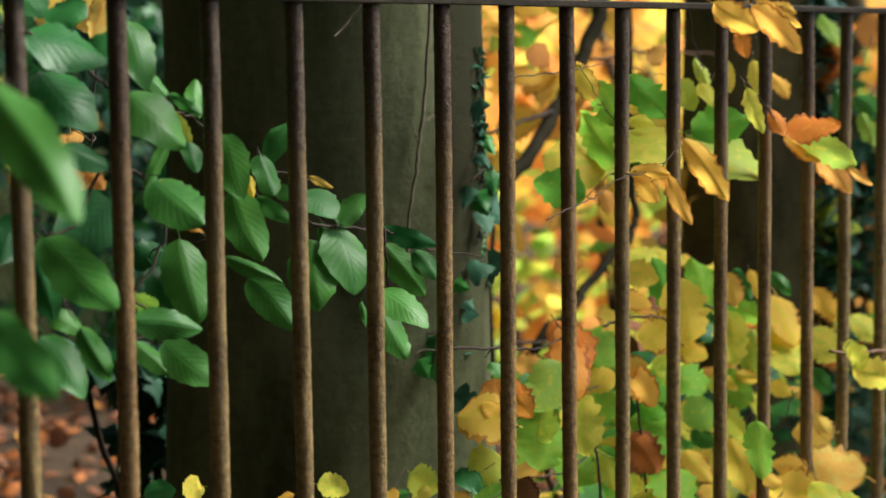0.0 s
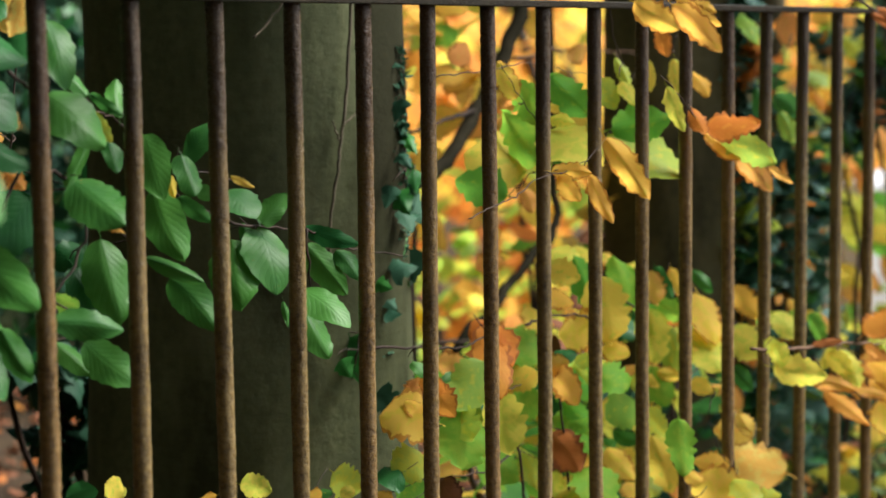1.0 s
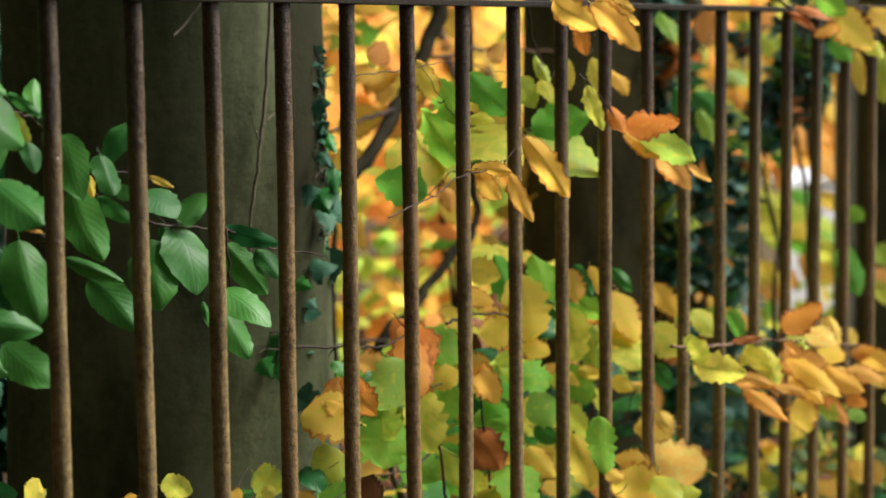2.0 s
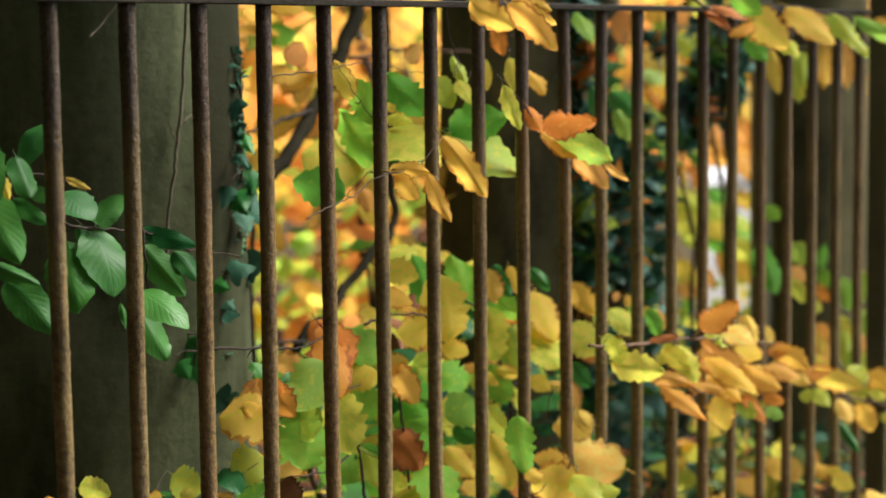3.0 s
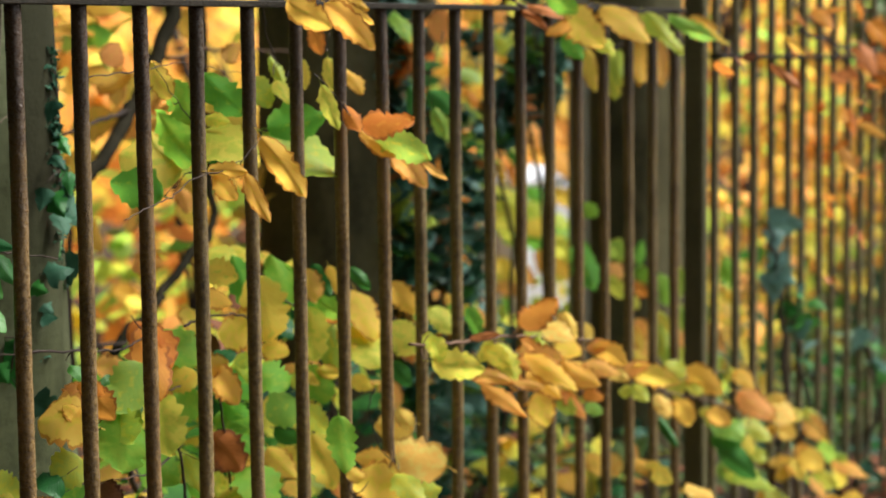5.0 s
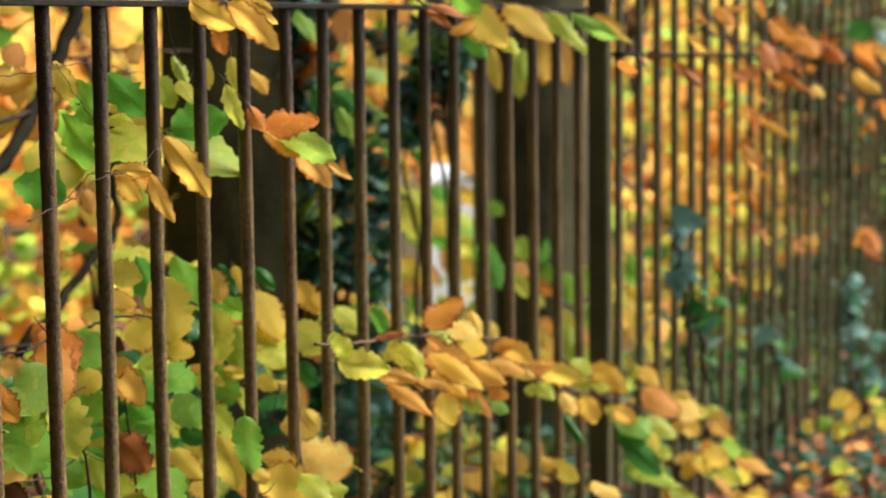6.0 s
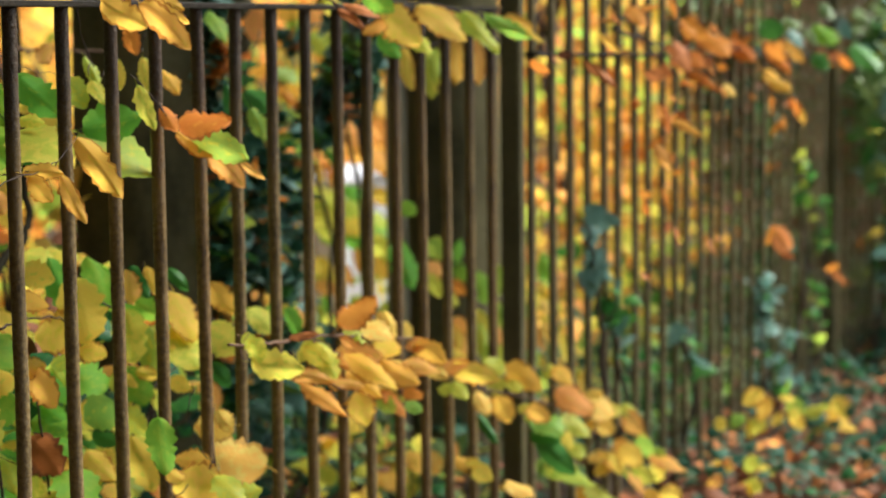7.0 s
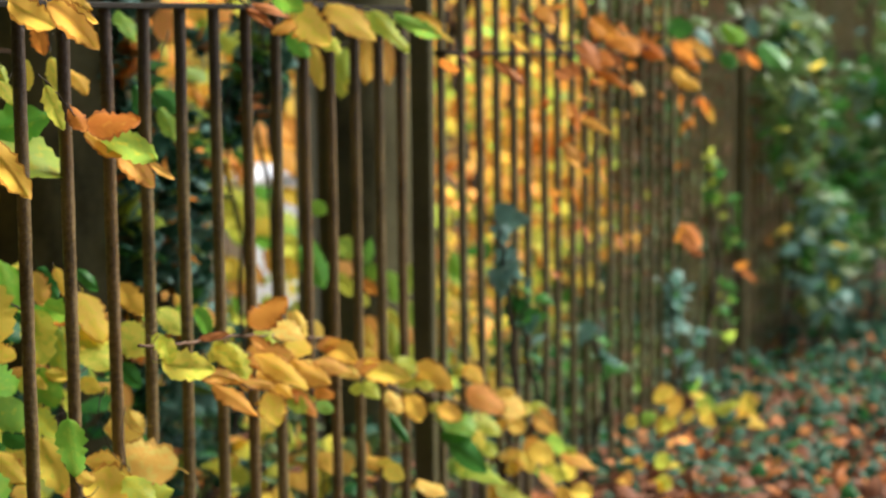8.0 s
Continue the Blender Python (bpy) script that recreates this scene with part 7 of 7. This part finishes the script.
def build_hazel_spray():
    b = thing("hazel_branch", pose(7.357, -0.250, 0.879), "green hazel spray hanging over the far railing", "branch")
    twig([(7.357, -0.250, 0.879), (6.349, -0.250, 0.810), (5.674, -0.250, 0.770), (5.096, -0.250, 0.760), (4.743, -0.250, 0.791), (4.424, -0.250, 0.800)], 0.0026, 0.001, b, DARK_TWIG, seed=1)
    twig([(5.674, -0.250, 0.770), (5.516, -0.250, 0.716), (5.267, -0.250, 0.676)], 0.002, 0.001, b, DARK_TWIG, seed=2)
    twig([(6.349, -0.250, 0.810), (6.028, -0.250, 0.708), (5.845, -0.250, 0.661), (5.879, -0.250, 0.568)], 0.002, 0.001, b, DARK_TWIG, seed=3)
    leaf(b, 4.511, -0.232, 0.792, 0.068, -12, "green", 24, 8, 191, 1.05)
    leaf(b, 4.698, -0.260, 0.808, 0.053, -45, "olive", -26, 8, 191, 1.08)
    leaf(b, 4.820, -0.251, 0.772, 0.063, -54, "teal_glint", -28, -11, 191, 0.93)
    leaf(b, 4.977, -0.260, 0.762, 0.056, -54, "olive", -15, -11, 190, 0.62)
    leaf(b, 5.244, -0.235, 0.757, 0.085, -48, "bright", -16, -9, 190, 0.83)
    leaf(b, 5.085, -0.264, 0.689, 0.067, -60, "green", 10, 8, 190, 0.89)
    leaf(b, 5.638, -0.235, 0.751, 0.073, -66, "teal_glint", 9, -14, 190, 0.69)
    leaf(b, 5.764, -0.263, 0.672, 0.130, -57, "green", -25, 13, 189, 0.87)
    leaf(b, 5.272, -0.248, 0.813, 0.074, -63, "olive", -13, 13, 190, 0.61)
    leaf(b, 5.284, -0.262, 0.742, 0.063, -57, "lime", -10, 13, 190, 0.72)
    leaf(b, 5.768, -0.263, 0.574, 0.070, -63, "olive", 13, -4, 189, 0.40)
    shoots(b, DARK_TWIG)


build_hazel_spray()


def build_low_yellow():
    b = thing("beech_shrub", pose(4.632, -0.250, -0.406), "low yellow beech seedling in the ivy", "shrub")
    twig([(4.675, -0.242, -0.417), (4.532, -0.255, -0.266), (4.350, -0.263, -0.141)], 0.003, 0.001, b, TWIG, seed=1)
    twig([(4.991, -0.256, -0.492), (5.073, -0.240, -0.356), (5.009, -0.235, -0.219)], 0.003, 0.001, b, TWIG, seed=2)
    twig([(5.557, -0.249, -0.595), (5.585, -0.244, -0.485), (5.788, -0.233, -0.394)], 0.003, 0.001, b, TWIG, seed=3)
    leaf(b, 4.002, -0.249, -0.062, 0.040, -71, "yellow", 14, 12, 192)
    leaf(b, 4.349, -0.235, -0.128, 0.050, -125, "lime", 15, 8, 192)
    leaf(b, 4.367, -0.246, -0.145, 0.061, -48, "yellow", 14, 28, 191)
    leaf(b, 4.361, -0.258, -0.153, 0.040, -112, "yellow", -14, -2, 191)
    leaf(b, 4.338, -0.293, -0.081, 0.066, -102, "gold", 33, -6, 191)
    leaf(b, 4.334, -0.286, -0.067, 0.059, -146, "gold", -21, -6, 191)
    leaf(b, 4.880, -0.200, -0.248, 0.058, -56, "gold", 21, 44, 191)
    leaf(b, 4.639, -0.283, -0.128, 0.034, 78, "lime", -56, 14, 191)
    leaf(b, 4.641, -0.283, -0.135, 0.031, 108, "bright", 16, -34, 191)
    leaf(b, 4.972, -0.227, -0.220, 0.071, -29, "lime", 11, -41, 191)
    leaf(b, 4.990, -0.211, -0.207, 0.051, -64, "yellow", -24, 35, 191)
    leaf(b, 4.885, -0.289, -0.222, 0.077, -25, "lime", -16, 40, 190)
    leaf(b, 4.790, -0.270, -0.218, 0.053, -48, "gold", 11, -32, 191)
    leaf(b, 4.807, -0.273, -0.204, 0.045, -95, "yellow", 9, 26, 191)
    leaf(b, 5.580, -0.243, -0.334, 0.083, -66, "gold", 18, -4, 190)
    leaf(b, 5.275, -0.288, -0.334, 0.077, -20, "gold", -35, -9, 190)
    leaf(b, 5.268, -0.283, -0.324, 0.051, -66, "gold", 9, 27, 190)
    leaf(b, 5.552, -0.216, -0.413, 0.064, 12, "gold", 17, 37, 190)
    leaf(b, 5.447, -0.219, -0.406, 0.055, -130, "lime", 15, -22, 190)
    leaf(b, 4.008, -0.307, -0.159, 0.051, -42, "lime", 25, 27, 192)
    leaf(b, 4.492, -0.241, -0.279, 0.054, -37, "yellow", -46, -10, 191)
    leaf(b, 4.090, -0.296, -0.232, 0.051, -42, "yellow", 24, 27, 192)
    leaf(b, 4.084, -0.311, -0.231, 0.035, -96, "gold", 7, 0, 192)
    leaf(b, 4.137, -0.233, -0.192, 0.035, -59, "orange", 16, 38, 192)
    leaf(b, 4.143, -0.246, -0.204, 0.027, -102, "gold", 37, 5, 192)
    leaf(b, 3.892, -0.260, -0.149, 0.030, 67, "orange", -13, -56, 192)
    leaf(b, 3.889, -0.266, -0.148, 0.019, 38, "gold", 19, -27, 192)
    leaf(b, 3.817, -0.270, -0.183, 0.040, 49, "orange", 21, 10, 192)
    leaf(b, 3.819, -0.261, -0.173, 0.027, -16, "gold", -45, 26, 192)
    leaf(b, 3.269, -0.287, -0.064, 0.059, -23, "gold", 21, 30, 193)
    leaf(b, 3.284, -0.265, -0.059, 0.043, -78, "gold", -2, -14, 193)
    shoots(b, TWIG)


build_low_yellow()



# ---- bare branches and the yew behind the trunk ----
def bare_branch():
    b = thing("bare_branch", pose(2.56, 0.80, 1.15), "bare grey-brown branch forking behind the railing", "branch")
    twig([(2.60, 0.9, 1.9), (2.53, 0.78, 1.25), (2.47, 0.75, 0.99), (2.39, 0.75, 0.87), (2.29, 0.75, 0.78), (2.17, 0.75, 0.70), (2.05, 0.76, 0.66), (1.85, 0.80, 0.62)], 0.015, 0.012, b, WET_BARK, "bough", 0.004, 3, 9)
    twig([(2.29, 0.75, 0.78), (2.18, 0.74, 0.775), (2.05, 0.75, 0.76)], 0.005, 0.003, b, DARK_TWIG, "twig", 0.002, 4)
    twig([(2.66, 0.80, 0.95), (2.62, 0.77, 0.62), (2.58, 0.75, 0.53), (2.51, 0.75, 0.50), (2.40, 0.75, 0.45), (2.33, 0.75, 0.41), (2.22, 0.76, 0.35), (2.15, 0.77, 0.1), (2.12, 0.78, -0.25)], 0.007, 0.011, b, WET_BARK, "bough", 0.004, 5, 9)
    twig([(2.24, 0.75, 0.37), (2.14, 0.75, 0.385), (2.0, 0.76, 0.39)], 0.004, 0.003, b, DARK_TWIG, "twig", 0.002, 6)
    twig([(2.42, 0.75, 0.86), (2.52, 0.72, 0.87), (2.68, 0.70, 0.86), (2.82, 0.68, 0.84)], 0.004, 0.002, b, TWIG, "twig", 0.004, 7)


bare_branch()
bush("yew_bush", [(3.6, 3.5, 0.5, 0.5, 0.35, 0.7, 420), (3.0, 3.6, 0.7, 0.5, 0.3, 0.7, 340), (4.2, 3.2, 0.4, 0.45, 0.3, 0.6, 340), (4.0, 3.4, 1.1, 0.7, 0.4, 0.5, 300), (2.67, 1.99, 0.79, 0.22, 0.2, 0.25, 150), (2.66, 2.00, 0.43, 0.22, 0.2, 0.25, 150)], {"ivy": 3, "deep": 2}, "dark evergreen yew bush behind the beech trunk", size=0.07, seed=41, stems=2)

bush("bramble", [(5.3, 0.2, -0.32, 0.35, 0.07, 0.12, 60), (5.9, 0.2, -0.36, 0.4, 0.07, 0.18, 100), (6.5, 0.2, -0.36, 0.4, 0.07, 0.24, 130), (7.0, 0.2, -0.34, 0.35, 0.07, 0.3, 130)], {"ivy": 3, "olive": 5, "deep": 2, "green": 1}, "green bramble low behind the second railing", seed=47, size=0.055)
bush("bramble", [(7.7, 0.35, -0.22, 0.45, 0.08, 0.34, 190), (8.7, 0.40, -0.26, 0.6, 0.1, 0.36, 200)], {"ivy": 3, "olive": 5, "deep": 2, "brown": 1, "orange": 0.4}, "olive-green bramble behind the far bars", seed=51, size=0.065)
bush("beech_shrub", [(7.38, 0.85, 0.23, 0.09, 0.12, 0.16, 45), (7.81, 0.85, -0.0, 0.1, 0.12, 0.19, 50), (8.06, 0.8, -0.06, 0.09, 0.12, 0.15, 40), (7.38, 0.85, -0.16, 0.1, 0.12, 0.14, 40), (8.34, 0.75, -0.25, 0.1, 0.12, 0.14, 30), (7.17, 0.9, 0.11, 0.08, 0.12, 0.22, 40)], {"amber": 5, "orange": 4, "copper": 3, "gold": 2, "lime": 1}, "bright orange beech shrub behind the second railing", seed=52, size=0.06)
bush("bracken", [(8.3, 1.35, -0.35, 0.7, 0.25, 0.30, 170), (9.3, 1.35, -0.4, 0.7, 0.25, 0.32, 170), (10.3, 1.45, -0.4, 0.8, 0.3, 0.35, 170)], {"gold": 3, "orange": 3, "yellow": 3, "lime": 5}, "golden bracken behind the second railing", seed=43, size=0.085)
bush("beech_shrub", [(4.7, 2.25, -0.05, 0.5, 0.25, 0.24, 75), (5.3, 1.95, -0.1, 0.5, 0.25, 0.24, 75), (4.2, 2.6, -0.2, 0.4, 0.2, 0.15, 40)], {"lime": 4, "yellow": 3, "gold": 2, "amber": 2, "bright": 1}, "bright yellow and lime beech shrub in the clearing", seed=44, size=0.085)
bush("ivy_mound", [(3.9, 0.75, -0.05, 0.4, 0.12, 0.2, 150), (4.6, 0.8, -0.2, 0.4, 0.15, 0.18, 140), (3.3, 0.9, 0.05, 0.35, 0.12, 0.2, 130), (2.85, 0.62, 0.12, 0.28, 0.1, 0.22, 120)], {"ivy": 5, "deep": 1}, "dark ivy mound in shade behind the railing", "ivy", 0.055, 42, 3, "ivy")

bush("hedge_bush", [(10.2, -0.02, 0.45, 0.5, 0.2, 0.45, 260), (10.9, 0.12, 0.4, 0.6, 0.25, 0.6, 300), (10.8, -0.25, 0.1, 0.6, 0.25, 0.5, 260), (11.8, -0.1, 0.3, 0.7, 0.3, 0.7, 260)], {"olive": 8, "teal_glint": 1, "green": 1, "gold": 0.5}, "olive-green bush at the end of the path", seed=45, size=0.065)

# Ivy clump added only to fill a dark area beside the trunk.
bush("ivy_mound", [(1.43, 1.0, 0.34, 0.04, 0.1, 0.05, 70), (1.43, 1.0, 0.44, 0.04, 0.1, 0.04, 70), (1.32, 1.0, 0.47, 0.04, 0.1, 0.03, 70), (1.43, 1.0, 0.25, 0.03, 0.1, 0.05, 50)], {"ivy": 6, "deep": 1}, "dark ivy added to fill the dark area beside the beech trunk", "ivy", 0.055, 43, 3, "ivy")


# ---- ivy ----
bush("ivy_bank", [(7.25, -0.12, 0.40, 0.35, 0.12, 0.35, 330), (7.5, -0.2, -0.2, 0.35, 0.12, 0.25, 200), (8.2, -0.30, 0.15, 0.5, 0.2, 0.32, 330), (8.9, -0.35, -0.1, 0.6, 0.25, 0.35, 300), (7.9, -0.2, -0.15, 0.5, 0.18, 0.25, 230), (8.6, -0.5, 0.5, 0.7, 0.2, 0.35, 260), (9.6, -0.6, 0.1, 0.7, 0.25, 0.4, 260)], {"olive": 7, "green": 2, "teal_glint": 1.5, "yellow": 0.4}, "ivy and bramble cascading over the far railing", "ivy", 0.075, 21, 6, "ivy")
bush("ivy_strand", [(5.63, -0.03, -0.12, 0.05, 0.03, 0.16, 40), (5.9, -0.03, -0.3, 0.1, 0.04, 0.12, 30)], {"teal_glint": 3, "green": 1}, "ivy strand on the railing bars", "ivy", 0.05, 22, 2, "ivy")
bush("ivy_strand", [(6.25, -0.02, 0.22, 0.05, 0.03, 0.12, 22), (6.6, -0.02, 0.02, 0.06, 0.03, 0.14, 24), (6.45, -0.02, -0.25, 0.08, 0.03, 0.12, 20)], {"lime": 2, "green": 3}, "light green creeper on the far bars", "ivy", 0.045, 24, 3, "ivy")
bush("ivy_strand", [(3.74, -0.03, 0.36, 0.05, 0.03, 0.10, 13), (3.93, -0.03, 0.15, 0.06, 0.03, 0.12, 14), (4.6, -0.04, -0.02, 0.06, 0.03, 0.08, 8)], {"teal_glint": 4, "green": 2}, "green ivy strand winding between the bars", "ivy", 0.06, 23, 3, "ivy")


def scatter(name, spans, tones, size, kind, label, category, seed, lift=0.02):
    """Leaves lying on the ground: spans of (x0, x1, y0, y1, number)."""
    rng = np.random.default_rng(seed)
    proto = leaf_geometry(kind, 6, 1, 0.2, 0.35, 0.3, 0.0, 0.0, 2)
    pv, pu, pf = np.array(proto[0]), np.array(proto[1]), np.array(proto[2])
    names = list(tones)
    prob = np.array([tones[k] for k in names], dtype=float)
    prob /= prob.sum()
    V, U, F, I, base = [], [], [], [], 0
    for x0, x1, y0, y1, n in spans:
        for _ in range(n):
            x, y = rng.uniform(x0, x1), rng.uniform(y0, y1)
            m = Matrix.Rotation(rng.uniform(0, 6.28), 3, "Z") @ Matrix.Rotation(rng.normal(0.15, 0.45), 3, "X") @ Matrix.Rotation(rng.normal(0, 0.45), 3, "Y")
            V.append(pv * size * rng.uniform(0.7, 1.25) @ np.array(m).T + np.array((x, y, ground_z(x, y) + lift * rng.uniform(0.3, 1.6))))
            U.append(pu)
            F.append(pf + base)
            base += len(pu)
            I.append(np.full(len(pf), rng.choice(len(names), p=prob)))
    me = mesh_of(name, np.concatenate(V), np.concatenate(F).tolist(), [MASS[k] for k in names], np.concatenate(I), np.concatenate(U))
    return tagged(put(name, me), label, category, kind="stuff")


scatter("fallen_leaves", [(3.5, 11, -1.8, 0.08, 4200), (2.5, 7.5, 1.2, 5.0, 2200), (0.8, 3.0, 1.0, 4.5, 900), (-4.0, 3.5, -3.0, 1.0, 1500)], {"brown": 9, "rust": 4, "orange": 0.5, "gold": 0.15}, 0.062, "beech", "rust-brown fallen beech leaves covering the ground", "fallen leaves", 31)
scatter("ground_ivy", [(4.2, 10.5, -0.75, 0.05, 1400), (6.5, 11, -1.0, -0.2, 700)], {"ivy": 6, "deep": 1}, 0.047, "ivy", "dark creeping ivy among the fallen leaves", "ivy", 32, 0.07)
scatter("undergrowth", [(3.4, 7.0, 0.10, 1.1, 1500), (7.0, 11.5, 0.08, 1.3, 1900)], {"olive": 5, "ivy": 4, "deep": 2, "brown": 1.5, "lime": 0.5}, 0.055, "beech", "low olive-green undergrowth behind the railing", "undergrowth", 33, 0.14)


def garden_wall():
    # Invented block for the bright patches; their true source is unknown.
    w = thing("garden_wall", pose(8.75, 2.36, ground_z(8.75, 2.36), 0, 0, -10), "pale block standing in for bright patches between the trunks", "wall")
    part("wall_body", box(0.72, 0.20, 0.66, 0.02), PALE_FILL, w, pose(0, 0, 0.24))
    part("coping", box(0.76, 0.24, 0.04, 0.012), PALE_FILL, w, pose(0, 0, 0.59))


garden_wall()


# ---- woods that close the place, some added unseen to block sky light ----
def hedge(name, x0, x1, y0, y1, top, label, mat=None, thick=0.9):
    """A clipped-out hedge or wood edge: a lumpy closed body with thickness, set back from its face."""
    n, m = 40, 14
    d = Vector((-(y1 - y0), x1 - x0, 0)).normalized()
    verts, faces = [], []
    ring = [(0.0, b / m) for b in range(m + 1)] + [(0.5, 1.04)] + [(1.0, b / m) for b in range(m, -1, -1)]
    for i in range(n + 1):
        a = i / n
        for depth, b in ring:
            k = 0.35 * noise.noise(Vector((a * 9, b * 5, x0 + depth))) + 0.12 * noise.noise(Vector((a * 40, b * 17, x0 + depth)))
            up = 1 + 0.08 * noise.noise(Vector((a * 14, depth, x0)))
            verts.append(Vector((x0 + (x1 - x0) * a, y0 + (y1 - y0) * a, -1.4 + (top + 1.4) * b * up)) + d * (k + depth * thick))
    w = len(ring)
    for i in range(n):
        for j in range(w - 1):
            a = i * w + j
            faces.append((a, a + w, a + w + 1, a + 1))
    faces += [tuple(range(w)), tuple(range(n * w, n * w + w))[::-1]]
    ob = put(name, mesh_of(name, verts, faces, [mat or HEDGE]))
    return tagged(ob, label, "hedge", kind="structure")


# Height and left end run out of view to cut sky light.
hedge("backdrop", 6.0, -3.4, 4.42, 8.4, 8.0, "dark yew hedge behind the beech trunk, raised out of view to block sky")
hedge("backdrop", 0.0, 24.0, 10.5, 3.5, 3.0, "self-glowing backdrop of autumn wood far behind the railing", FAR_WOOD)
hedge("backdrop", 26.0, 12.0, 5.0, -5.0, 3.0, "brown-green wood edge closing the path", BROWN_WOOD)
# These two are never in view; added to keep sky light off the trunk.
hedge("backdrop", -4.5, -3.2, -4.0, 9.0, 9.0, "unseen hedge added behind the path to block sky light")
hedge("backdrop", -0.9, -5.0, -3.6, -3.2, 7.0, "unseen hedge added across the path to block sky light")
